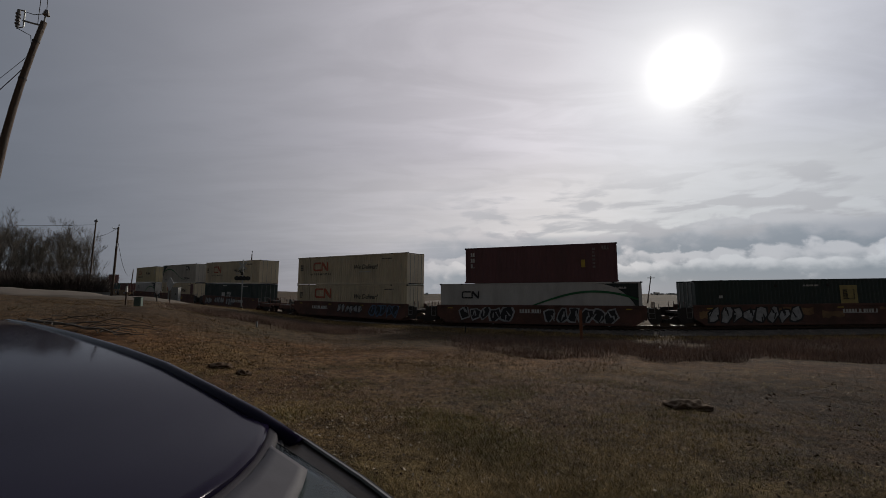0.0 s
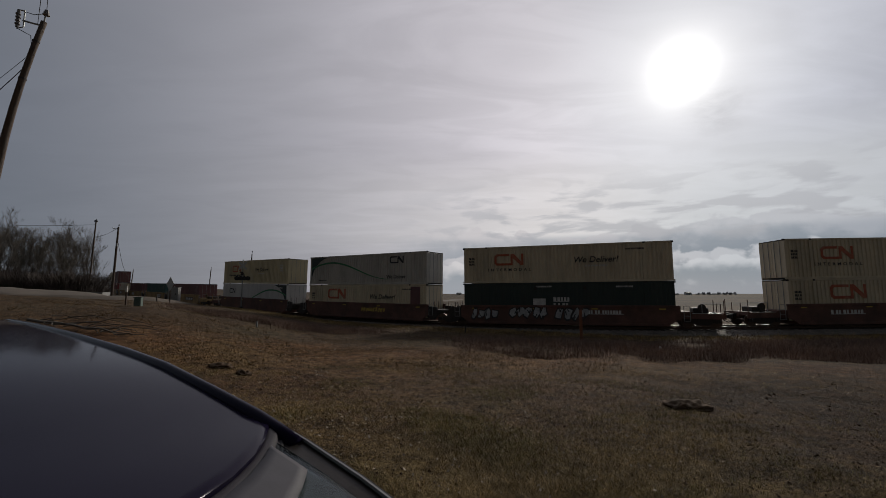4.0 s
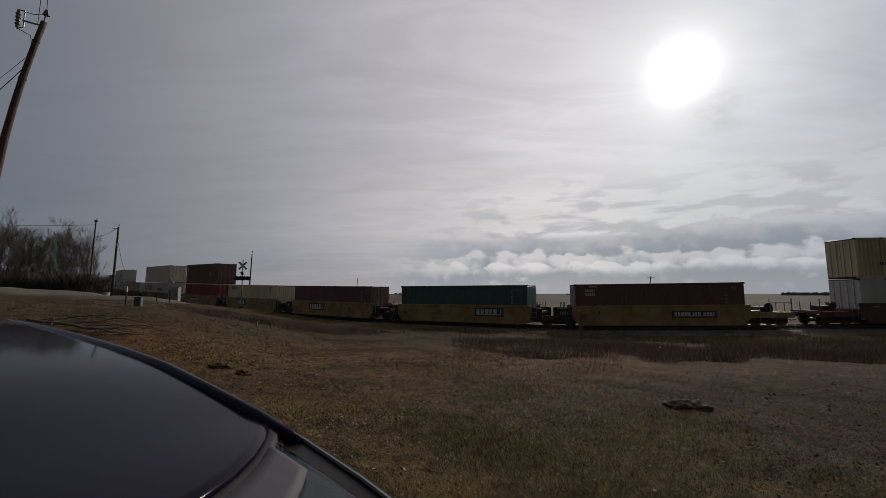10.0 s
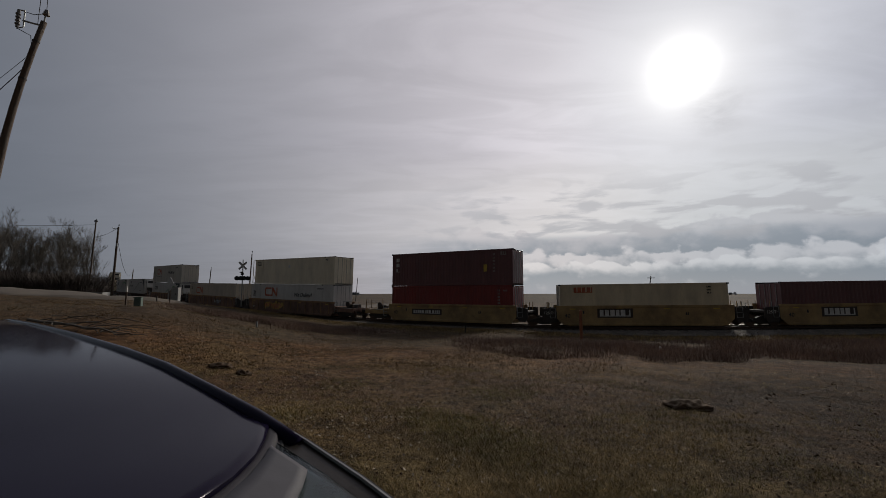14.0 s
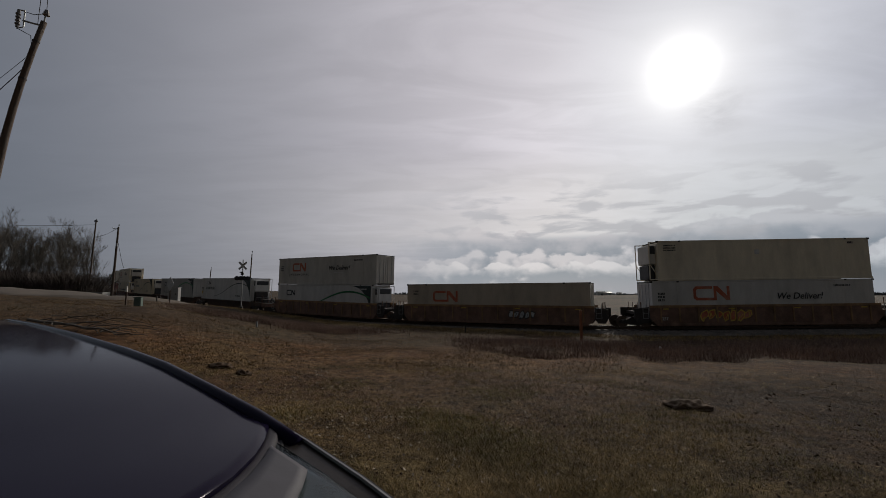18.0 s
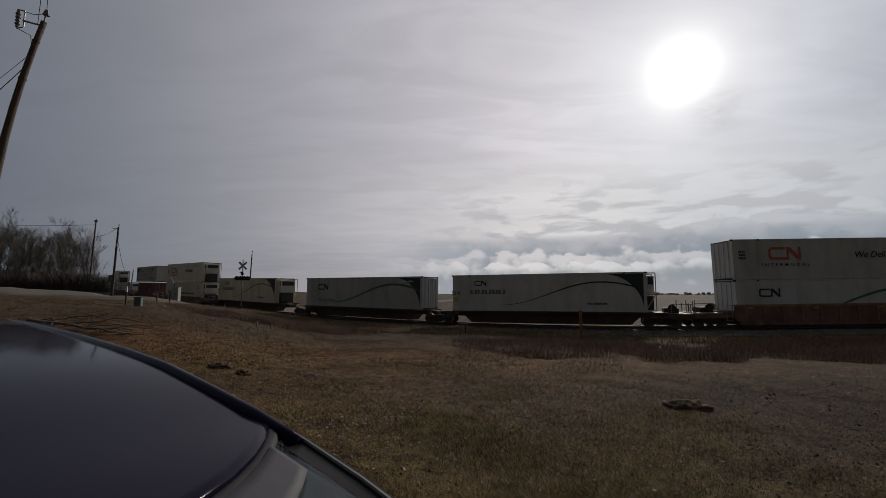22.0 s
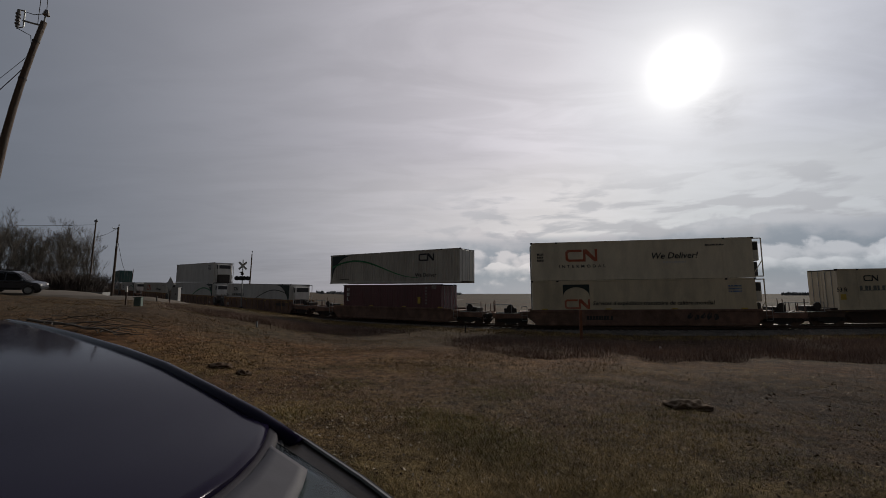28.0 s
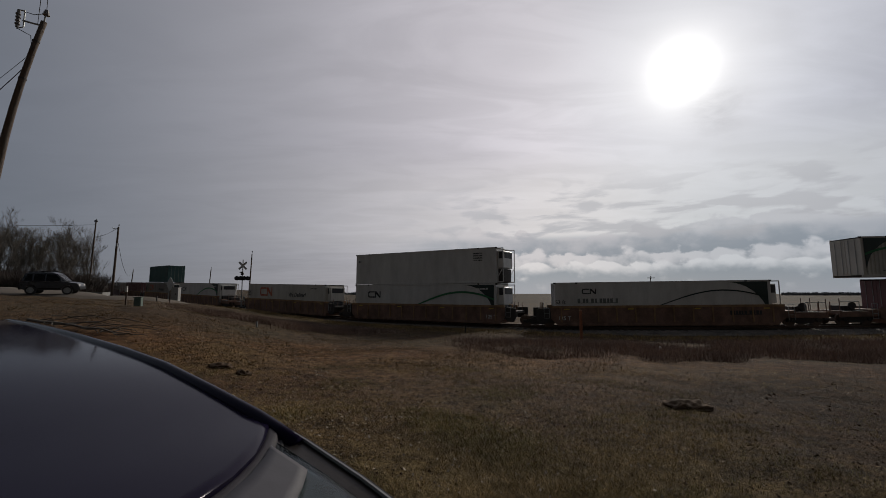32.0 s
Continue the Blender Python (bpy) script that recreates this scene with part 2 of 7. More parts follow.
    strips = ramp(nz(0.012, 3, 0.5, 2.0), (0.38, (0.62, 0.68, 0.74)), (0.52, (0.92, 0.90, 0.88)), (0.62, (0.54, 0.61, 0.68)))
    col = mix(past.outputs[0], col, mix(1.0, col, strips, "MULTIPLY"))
    L(col, b.inputs["Base Color"])
    bp = N("ShaderNodeBump")
    bp.inputs["Distance"].default_value = 0.14
    # the far fields lie smooth
    even = N("ShaderNodeMath")
    even.operation = "MULTIPLY_ADD"
    L(past.outputs[0], even.inputs[0])
    even.inputs[1].default_value, even.inputs[2].default_value = -0.95, 1.0
    L(even.outputs[0], bp.inputs["Strength"])
    L(nz(6, 9, 0.75), bp.inputs["Height"])
    L(bp.outputs[0], b.inputs["Normal"])
    return m


def thin_glass(name, tint):
    """Clear pane: tinted in transmission, mirror-like by its angle."""
    m = bpy.data.materials.new(name)
    m.use_nodes = True
    nt = m.node_tree
    N, L = nt.nodes.new, nt.links.new
    nt.nodes.remove(nt.nodes["Principled BSDF"])
    clear, gloss, mixer, fres = N("ShaderNodeBsdfTransparent"), N("ShaderNodeBsdfGlossy"), N("ShaderNodeMixShader"), N("ShaderNodeFresnel")
    clear.inputs[0].default_value = (*tint, 1)
    gloss.inputs["Color"].default_value = (0.40, 0.43, 0.45, 1)
    gloss.inputs["Roughness"].default_value = 0.22
    fres.inputs[0].default_value = 1.5
    L(fres.outputs[0], mixer.inputs[0]), L(clear.outputs[0], mixer.inputs[1]), L(gloss.outputs[0], mixer.inputs[2])
    L(mixer.outputs[0], nt.nodes["Material Output"].inputs[0])
    return m


GROUND = ground_material()
GREEN_GRASS = material("green_straw_grass", (0.225, 0.185, 0.078), 0.85, vary=0.4, scale=0.35, fine=9, bump=0, island=0.55, spec=0.3)
GRASS = material("straw_grass", (0.262, 0.180, 0.074), 0.85, vary=0.4, scale=0.35, fine=9, bump=0, island=0.55, spec=0.3)
BANK_GRASS = material("bank_grass", (0.155, 0.102, 0.054), 0.9, vary=0.4, scale=0.3, fine=6, bump=0, island=0.6, spec=0.1)
LITTER = material("leaf_litter", (0.26, 0.215, 0.16), 0.9, vary=0.5, scale=3, fine=20, bump=0)
SPRAY = material("spray_grey", (0.38, 0.38, 0.39), 0.7, vary=0.3, scale=3, bump=0)
SPRAY_BLUE = material("spray_blue", (0.11, 0.18, 0.30), 0.7, vary=0.3, scale=3, bump=0)
SOIL = material("dark_soil", (0.100, 0.068, 0.046), 0.95, vary=0.4, scale=4, fine=30, bump=0.8, spec=0.1)
CLOD = material("crumbled_soil", (0.088, 0.060, 0.042), 0.95, vary=0.3, scale=2, fine=30, bump=0, island=0.5, spec=0.1)
WEED = material("dead_weed", (0.215, 0.150, 0.118), 0.95, vary=0.4, scale=0.4, fine=5, bump=0, island=0.5, spec=0.1)
BALLAST = material("ballast", (0.150, 0.130, 0.115), 0.95, vary=0.5, scale=1.2, fine=14, bump=0.9)
STONE = material("ballast_stone", (0.23, 0.20, 0.175), 0.9, vary=0.6, scale=2, fine=30, bump=0.3)
POLISHED = material("polished_rail_top", (0.42, 0.40, 0.38), 0.45, 1.0, vary=0.15, scale=1, fine=20, bump=0.02)
RAIL = material("rail_steel", (0.10, 0.07, 0.055), 0.45, 0.7, vary=0.2, scale=2, fine=40)
TIE = material("tie_wood", (0.075, 0.062, 0.054), 0.9, vary=0.4, scale=4, fine=40, stretch=(1, 6, 6))
ROAD = material("road_gravel_asphalt", (0.135, 0.115, 0.098), 0.9, vary=0.25, scale=0.4, fine=12, bump=0.4, spec=0.1, dirt=(0.17, 0.14, 0.105))
WOOD = material("pole_wood", (0.085, 0.060, 0.045), 0.85, vary=0.35, scale=3, fine=40, stretch=(6, 6, 0.6), bump=0.5)
BARK = material("bark", (0.105, 0.092, 0.080), 0.9, vary=0.35, scale=2, fine=20)
# blue-grey of distance haze is put into this tree colour
HAZED_TREE = material("hazed_tree", (0.13, 0.14, 0.155), 0.95, vary=0.3, scale=0.05, fine=0.4, bump=0)
BRUSH = material("brush_twig", (0.082, 0.064, 0.056), 0.9, vary=0.35, scale=0.5, fine=6, bump=0)
TWIG = material("twig", (0.112, 0.096, 0.080), 0.9, vary=0.3, scale=1, fine=8, bump=0)
STEEL_DARK = material("truck_steel", (0.046, 0.040, 0.038), 0.75, 0.3, vary=0.35, scale=4, fine=30, dirt=(0.06, 0.045, 0.035))
GALV = material("galvanised_steel", (0.32, 0.33, 0.33), 0.5, 0.6, vary=0.2, scale=4, fine=40)
WIRE = material("wire", (0.03, 0.03, 0.03), 0.6, 0.2, bump=0)
WELL_BROWN = material("well_brown", (0.138, 0.066, 0.050), 0.75, vary=0.3, scale=1.2, fine=25, dirt=(0.045, 0.030, 0.025), dirt_amount=0.8)
WELL_YELLOW = material("well_yellow", (0.37, 0.25, 0.115), 0.7, vary=0.2, scale=1.2, fine=25, dirt=(0.10, 0.065, 0.035), dirt_amount=0.75)
WELL_RUST = material("well_rust", (0.205, 0.118, 0.086), 0.8, vary=0.3, scale=1.5, fine=25, dirt=(0.06, 0.035, 0.022), dirt_amount=0.8)
CHORD = material("well_chord_ochre", (0.31, 0.185, 0.09), 0.75, vary=0.3, scale=1.5, fine=25, dirt=(0.07, 0.045, 0.03), dirt_amount=0.8)
SPINE = material("spine_brown", (0.085, 0.050, 0.032), 0.75, vary=0.3, scale=1.5, fine=25, dirt=(0.03, 0.022, 0.02), dirt_amount=0.8)


def paint(name, color, dirt=(0.10, 0.085, 0.065), amount=0.35):
    return material(name, color, 0.5, vary=0.10, scale=1.1, fine=30, bump=0.05, dirt=dirt, dirt_amount=amount,
                    stretch=(1, 1, 0.35), dirt_scale=0.7)


CREAM = paint("container_cream", (0.66, 0.565, 0.405))
GREY_WHITE = paint("container_grey_white", (0.52, 0.49, 0.44))
DULL_CREAM = paint("container_dull_cream", (0.48, 0.415, 0.335))
PALE_GREY = paint("container_pale_grey", (0.41, 0.395, 0.37))
WHITE = paint("container_white", (0.57, 0.555, 0.535), amount=0.25)
YELLOWED = paint("container_yellowed", (0.60, 0.515, 0.325))
WEATHERED = paint("container_weathered_grey", (0.24, 0.215, 0.19), (0.07, 0.055, 0.045), 0.6)
GREY_CREAM = paint("container_grey_cream", (0.72, 0.645, 0.50), amount=0.25)
MAROON = paint("container_maroon", (0.150, 0.062, 0.066), (0.05, 0.03, 0.025))
RED = paint("container_red", (0.215, 0.030, 0.028), (0.08, 0.03, 0.025))
DARK_GREEN = paint("container_dark_green", (0.018, 0.036, 0.032), (0.03, 0.035, 0.03))
TEAL = paint("container_teal", (0.042, 0.102, 0.100), (0.05, 0.08, 0.07))
FADED = material("marking_faded_grey", (0.20, 0.21, 0.19), 0.6, vary=0.3, scale=4, bump=0)
SOFT_INK = material("marking_faded_black", (0.14, 0.15, 0.14), 0.6, vary=0.3, scale=4, bump=0)
INK = material("marking_black", (0.025, 0.025, 0.028), 0.6, vary=0.2, bump=0)
ORANGE = material("marking_orange_red", (0.42, 0.10, 0.045), 0.6, vary=0.25, scale=2, bump=0, dirt=(0.50, 0.40, 0.30), dirt_amount=0.5)
SWOOSH_DARK = material("marking_dark_green", (0.015, 0.030, 0.027), 0.55, vary=0.2, bump=0)
SWOOSH_GREEN = material("marking_green", (0.055, 0.26, 0.11), 0.55, vary=0.2, bump=0)
WORN_PALE = material("marking_worn_pale", (0.26, 0.22, 0.21), 0.7, vary=0.4, scale=4, bump=0)
PALE = material("marking_pale", (0.55, 0.54, 0.52), 0.6, vary=0.2, bump=0)
YELLOW = material("marking_yellow", (0.55, 0.38, 0.06), 0.6, vary=0.2, bump=0)
BLUE = material("marking_blue", (0.10, 0.20, 0.42), 0.6, vary=0.3, bump=0)
RUBBER = material("rubber", (0.028, 0.027, 0.028), 0.7, bump=0.1)

# ---------------------------------------------------------------- building helpers


def part(name, bm, mat, parent=None, label="", smooth=False):
    """One mesh object from a bmesh, under a thing or a part."""
    me = bpy.data.meshes.new(name)
    bm.to_mesh(me)
    bm.free()
    for m in (mat if isinstance(mat, (list, tuple)) else (mat,)):
        me.materials.append(m)
    if smooth:
        me.polygons.foreach_set("use_smooth", [True] * len(me.polygons))
    ob = new(name, me)
    if parent:
        ob.parent = parent
    if label:
        ob["label"] = label
    return ob


def raw(name, verts, faces, mat, parent=None, smooth=False):
    me = bpy.data.meshes.new(name)
    me.from_pydata(verts, [], faces)
    for m in (mat if isinstance(mat, (list, tuple)) else (mat,)):
        me.materials.append(m)
    if smooth:
        me.polygons.foreach_set("use_smooth", [True] * len(me.polygons))
    ob = new(name, me)
    if parent:
        ob.parent = parent
    return ob


def box(bm, x0, x1, y0, y1, z0, z1, bevel=0.0, m=None):
    g = bmesh.ops.create_cube(bm, size=1)
    bmesh.ops.transform(bm, verts=g["verts"], matrix=(m or Matrix()) @ Matrix.Translation(((x0 + x1) / 2, (y0 + y1) / 2, (z0 + z1) / 2))
                        @ Matrix.Diagonal((x1 - x0, y1 - y0, z1 - z0, 1)))
    if bevel:
        es = {e for v in g["verts"] for e in v.link_edges}
        bmesh.ops.bevel(bm, geom=list(es), offset=bevel, segments=1, affect="EDGES")
    return bm


def tube(bm, a, b, r0, r1=None, n=8, caps=True):
    a, b = Vector(a), Vector(b)
    q = (b - a).to_track_quat("Z", "Y").to_matrix().to_4x4()
    bmesh.ops.create_cone(bm, cap_ends=caps, segments=n, radius1=r0, radius2=r0 if r1 is None else r1, depth=(b - a).length,
                          matrix=Matrix.Translation((a + b) / 2) @ q)
    return bm


def chain(points, r, n=6, bm=None, taper=None):
    """A tube along a line of points."""
    bm = bm or bmesh.new()
    rings = []
    pts = [Vector(p) for p in points]
    for i, p in enumerate(pts):
        d = (pts[min(i + 1, len(pts) - 1)] - pts[max(i - 1, 0)]).normalized()
        q = d.to_track_quat("Z", "Y").to_matrix()
        rr = r if taper is None else r + (taper - r) * i / (len(pts) - 1)
        rings.append([bm.verts.new(p + q @ Vector((rr * math.cos(k * math.tau / n), rr * math.sin(k * math.tau / n), 0))) for k in range(n)])
    for a, b in zip(rings, rings[1:]):
        for k in range(n):
            bm.faces.new((a[k], a[(k + 1) % n], b[(k + 1) % n], b[k]))
    bm.faces.new(rings[0][::-1]), bm.faces.new(rings[-1])
    return bm


def prism(bm, outline, y0, y1):
    """A plate cut to an outline in x and z, from y0 to y1."""
    a = [bm.verts.new((x, y0, z)) for x, z in outline]
    b = [bm.verts.new((x, y1, z)) for x, z in outline]
    n = len(outline)
    bm.faces.new(a), bm.faces.new(b[::-1])
    for i in range(n):
        bm.faces.new((a[i], b[i], b[(i + 1) % n], a[(i + 1) % n]))
    bmesh.ops.recalc_face_normals(bm, faces=bm.faces[:])
    return bm


def writing(text, x, y, z, size, mat, parent, slant=0.0, width=1.0, name="lettering", spacing=1.0):
    """Raised lettering on a side that faces -y, its lower left corner at x, z."""
    cu = bpy.data.curves.new(name, "FONT")
    cu.body, cu.size, cu.extrude, cu.shear = text, size, 0.004, slant
    cu.resolution_u, cu.space_character, cu.offset = 3, spacing, size * 0.012
    tmp = bpy.data.objects.new("tmp", cu)
    scene.collection.objects.link(tmp)
    me = bpy.data.meshes.new_from_object(tmp.evaluated_get(bpy.context.evaluated_depsgraph_get()))
    bpy.data.objects.remove(tmp)
    bpy.data.curves.remove(cu)
    me.materials.clear()
    me.materials.append(mat)
    me.transform(Matrix.Diagonal((width, 1, 1, 1)))
    ob = new(name, me)
    ob.parent = parent
    ob.matrix_basis = pose(x, y, z, 90, 0, 0)
    return ob


# ---------------------------------------------------------------- the track's line
SPEED = 11.684
KNOTS = (-167.2, -125.4, -94.0, -70.0, -55.0, -42.0, -32.0, -22.0, -12.0, -4.0, 4.0, 12.0, 32.0)
HEADING = (-0.9006, -0.8197, -0.7590, -0.7117, -0.6950, -0.6420, -0.6050, -0.5650, -0.4050, -0.1620, -0.0300, -0.0050, -0.0280)
STEP = 1.0
LINE_S = np.arange(-900.0, 500.0, STEP)
_th = np.interp(LINE_S, KNOTS, HEADING)
_i0 = int(np.argmin(abs(LINE_S)))
LINE_X = np.concatenate([[0], np.cumsum((np.cos(_th[1:]) + np.cos(_th[:-1])) / 2 * STEP)])
LINE_Y = np.concatenate([[0], np.cumsum((np.sin(_th[1:]) + np.sin(_th[:-1])) / 2 * STEP)])
HALF = 1.36  # from the near side of the cars to the middle of the track
LINE_X = LINE_X - LINE_X[_i0] + 18.09 - np.sin(_th) * HALF
LINE_Y = LINE_Y - LINE_Y[_i0] + 32.145 + np.cos(_th) * HALF


def lift(x, y):
    """Height of the rails over the level at the camera's car: the land climbs gently to the west, a little to the east."""
    w = -x - 0.2 * y
    e = x - 0.3 * y
    far = np.clip((np.hypot(x, y) - 70) / 150, 0, 1)
    return 0.0338 * (w + np.sqrt(w * w + 17)) / 2 + 0.0130 * (e + np.sqrt(e * e + 17)) / 2 * (1 - far * far * (3 - 2 * far))


LINE_Z = lift(LINE_X, LINE_Y)


def on_line(s):
    return Vector((float(np.interp(s, LINE_S, LINE_X)), float(np.interp(s, LINE_S, LINE_Y)), float(np.interp(s, LINE_S, LINE_Z))))


def on_track(s, reach=6.0):
    """Pose of a rigid car whose bogies stand at s - reach and s + reach."""
    a, b = on_line(s - reach), on_line(s + reach)
    d = b - a
    m = (a + b) / 2
    return Matrix.Translation(m) @ Euler((0, -math.asin(d.z / d.length), math.atan2(d.y, d.x))).to_matrix().to_4x4()


def smooth(v, a, b):
    t = np.clip((v - a) / (b - a), 0, 1)
    return t * t * (3 - 2 * t)


_pick = (LINE_S > -420) & (LINE_S < 300)
_lx, _ly = LINE_X[_pick][::3], LINE_Y[_pick][::3]
_lt = _th[_pick][::3]


def off_track(x, y):
    """Distance from the middle of the track, positive on the camera's side."""
    x, y = np.atleast_1d(x), np.atleast_1d(y)
    d2 = (x[:, None] - _lx) ** 2 + (y[:, None] - _ly) ** 2
    i = d2.argmin(1)
    side = (x - _lx[i]) * np.sin(_lt[i]) - (y - _ly[i]) * np.cos(_lt[i])
    return np.sqrt(d2.min(1)) * np.sign(side)


def ground_z(x, y):
    """Height of the ground sheet."""
    x, y = np.atleast_1d(np.asarray(x, float)), np.atleast_1d(np.asarray(y, float))
    d = off_track(x, y)
    g = np.interp(d, (-400, -60, -16, -4.2, -2.6, 2.4, 3.6, 7.5, 13, 20, 30), (-0.3, -0.5, -0.6, -0.65, -0.55, -0.55, -0.42, -0.40, -0.22, 0.06, 0.42))
    # on the west the grass reaches up to the ties
    high = np.interp(d, (-4.2, 2.3, 3.2, 6, 13, 20, 30), (-0.65, -0.55, -0.16, -0.14, -0.06, 0.10, 0.42))
    west = (1 - smooth(x / np.maximum(y, 3.0), 0.10, 0.55)) * (d > -4.2)
    g = g * (1 - west) + high * west
    k = -x / np.maximum(y, 3.0)
    bank = smooth(k, 0.22, 0.72) * smooth(np.hypot(x, y), 10, 28) * (1 - smooth(y, 44, 66)) * (1 - smooth(k, 3, 6))
    bumps = 0.05 * np.sin(x * 0.9 + 1.3 * np.sin(y * 0.43)) * np.sin(y * 0.71 + np.sin(x * 0.37)) + 0.02 * np.sin(x * 2.3 + y * 1.9)
    near = 1 - smooth(np.hypot(x, y), 13, 22)
    tussock = 0.020 * np.sin(5.1 * x + 2.0 * np.sin(3.3 * y)) * np.sin(6.3 * y + 1.7 * np.sin(4.1 * x)) + 0.012 * np.sin(11.3 * x + 1.9 * np.sin(7.1 * y)) * np.sin(9.7 * y + 1.3 * np.sin(8.3 * x))
    return lift(x, y) + g + 1.30 * bank + bumps * smooth(np.abs(d), 3, 8) + tussock * near


def gz(x, y):
    return float(ground_z(x, y)[0])


# ---------------------------------------------------------------- ground, ballast, rails, road


def add_ground():
    rad = [0.0] + list(np.geomspace(1.5, 160, 180)) + list(np.geomspace(175, 4200, 26))
    az = np.radians(np.concatenate([np.arange(-62, 62, 0.5), np.arange(62, 298, 6.0)]))
    R, A = np.meshgrid(rad[1:], az, indexing="ij")
    x, y = (R * np.sin(A)).ravel(), (R * np.cos(A)).ravel()
    z = ground_z(x, y)
    verts = [(0, 0, gz(0, 0))] + list(zip(x.tolist(), y.tolist(), z.tolist()))
    n, faces = len(az), []
    for j in range(n):
        faces.append((0, 1 + (j + 1) % n, 1 + j))
    for i in range(len(rad) - 2):
        for j in range(n):
            a, b = 1 + i * n + j, 1 + i * n + (j + 1) % n
            faces.append((a, b, b + n, a + n))
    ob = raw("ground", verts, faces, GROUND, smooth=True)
    tagged(ob, "dry brown autumn grass on bare rolling soil", "ground", kind="structure")


add_ground()


def sweep(name, profile, s0, s1, step, mat, label, category, kind="structure", y_off=0.0):
    """A profile of (across, up) carried along the track; across is positive on the far side."""
    verts, faces = [], []
    ss = np.arange(s0, s1 + step / 2, step)
    for s in ss:
        m = on_track(s, 1.0)
        for v, w in profile:
            verts.append(m @ Vector((0, v + y_off, w)))
    n = len(profile)
    for i in range(len(ss) - 1):
        for j in range(n - 1):
            a = i * n + j
            faces.append((a, a + n, a + n + 1, a + 1))
    faces.append(tuple(range(n))), faces.append(tuple(range((len(ss) - 1) * n, len(ss) * n))[::-1])
    ob = raw(name, verts, faces, mat)
    return tagged(ob, label, category, kind=kind)


sweep("ballast", [(-4.6, -1.15), (-3.1, -0.52), (-1.7, -0.24), (0, -0.20), (1.7, -0.24), (3.1, -0.52), (4.6, -1.15)], -420, 300, 3.0, BALLAST,
      "grey crushed stone ballast under the rails", "ballast")
RAILP = [(-0.07, -0.18), (-0.07, -0.165), (-0.012, -0.145), (-0.012, -0.045), (-0.036, -0.03), (-0.036, 0.0), (0.036, 0.0), (0.036, -0.03),
         (0.012, -0.045), (0.012, -0.145), (0.07, -0.165), (0.07, -0.18)]
for off in (-0.755, 0.755):
    sweep("rail", RAILP, -420, 300, 2.0, RAIL, "worn steel rail with a bright running edge", "rail", kind="structure", y_off=off)
    sweep("rail_head", [(-0.028, -0.001), (-0.024, 0.003), (0.024, 0.003), (0.028, -0.001)], -420, 300, 2.0, POLISHED, "bright worn running surface of the rail", "rail", kind="structure", y_off=off)


def add_ties():
    bm = bmesh.new()
    box(bm, -0.115, 0.115, -1.3, 1.3, -0.36, -0.185, 0.015)
    me = None
    for i, s in enumerate(np.arange(-60, 60, 0.54)):
        if me is None:
            ob = part("railway_tie", bm, TIE)
            me = ob.data
        else:
            ob = new("railway_tie", me)
        ob.matrix_basis = on_track(s, 0.5) @ pose(0, random.uniform(-0.03, 0.03), 0, 0, 0, random.uniform(-1, 1))
        tagged(ob, "weathered dark wooden tie bedded in ballast", "railway tie", "ties under the rails")


add_ties()


def road_z(x, y):
    """The road lies just over the ground and meets the rails at the crossing."""
    d = abs(float(off_track(x, y)[0]))
    near = 1 - float(smooth(d, 3, 14))
    return (gz(x, y) + 0.32) * (1 - near) + (float(lift(x, y)) + 0.015) * near


def road_tilt(x):
    """The bend leans towards the camera's side west of the crossing."""
    return 0.38 * (1 - float(smooth(x, -36.0, -29.0)))


ROAD_MID = []


def road_top(x, y):
    """Height of the road's surface under a point."""
    i = min(range(1, len(ROAD_MID) - 1), key=lambda k: (ROAD_MID[k][0] - x) ** 2 + (ROAD_MID[k][1] - y) ** 2)
    a, b, m = ROAD_MID[i - 1], ROAD_MID[i + 1], ROAD_MID[i]
    t = Vector((b[0] - a[0], b[1] - a[1])).normalized()
    w = max(-1.0, min(1.0, (-(x - m[0]) * t.y + (y - m[1]) * t.x) / 3.7))
    return road_z(x, y) - 0.07 * w * w + road_tilt(m[0]) * w


def add_road():
    """The side road that comes from the west and crosses the track."""
    mid = [(-160, 70), (-90, 52), (-60, 44.5), (-45, 40.5), (-37, 38.6), (-31, 39.5), (-28.4, 45), (-27.4, 52), (-27, 60), (-24, 80), (-12, 130), (10, 220)]
    verts, faces = [], []
    pts = []
    for (x0, y0), (x1, y1) in zip(mid, mid[1:]):
        for i in range(8):
            pts.append((x0 + (x1 - x0) * i / 8, y0 + (y1 - y0) * i / 8))
    for k in range(6):
        pts = [pts[0]] + [((a[0] + 2 * b[0] + c[0]) / 4, (a[1] + 2 * b[1] + c[1]) / 4) for a, b, c in zip(pts, pts[1:], pts[2:])] + [pts[-1]]
    n = 7
    ROAD_MID.extend(pts)
    for i, (x, y) in enumerate(pts):
        a, b = pts[max(i - 1, 0)], pts[min(i + 1, len(pts) - 1)]
        t = Vector((b[0] - a[0], b[1] - a[1], 0)).normalized()
        for j in range(n):
            w = (j - (n - 1) / 2) / ((n - 1) / 2)
            px, py = x - t.y * w * 3.7, y + t.x * w * 3.7
            z = road_z(px, py) - 0.07 * w * w + road_tilt(x) * w
            verts.append((px, py, z if abs(w) < 0.99 else z - 0.6))
    for i in range(len(pts) - 1):
        for j in range(n - 1):
            a = i * n + j
            faces.append((a, a + n, a + n + 1, a + 1))
    ob = raw("road", verts, faces, ROAD, smooth=True)
    tagged(ob, "worn grey gravel and asphalt side road over the crossing", "road", kind="structure")


add_road()

# ---------------------------------------------------------------- the train
L53, L40, HIGH, FLOOR, WIDE = 16.08, 12.12, 3.02, 0.42, 2.6
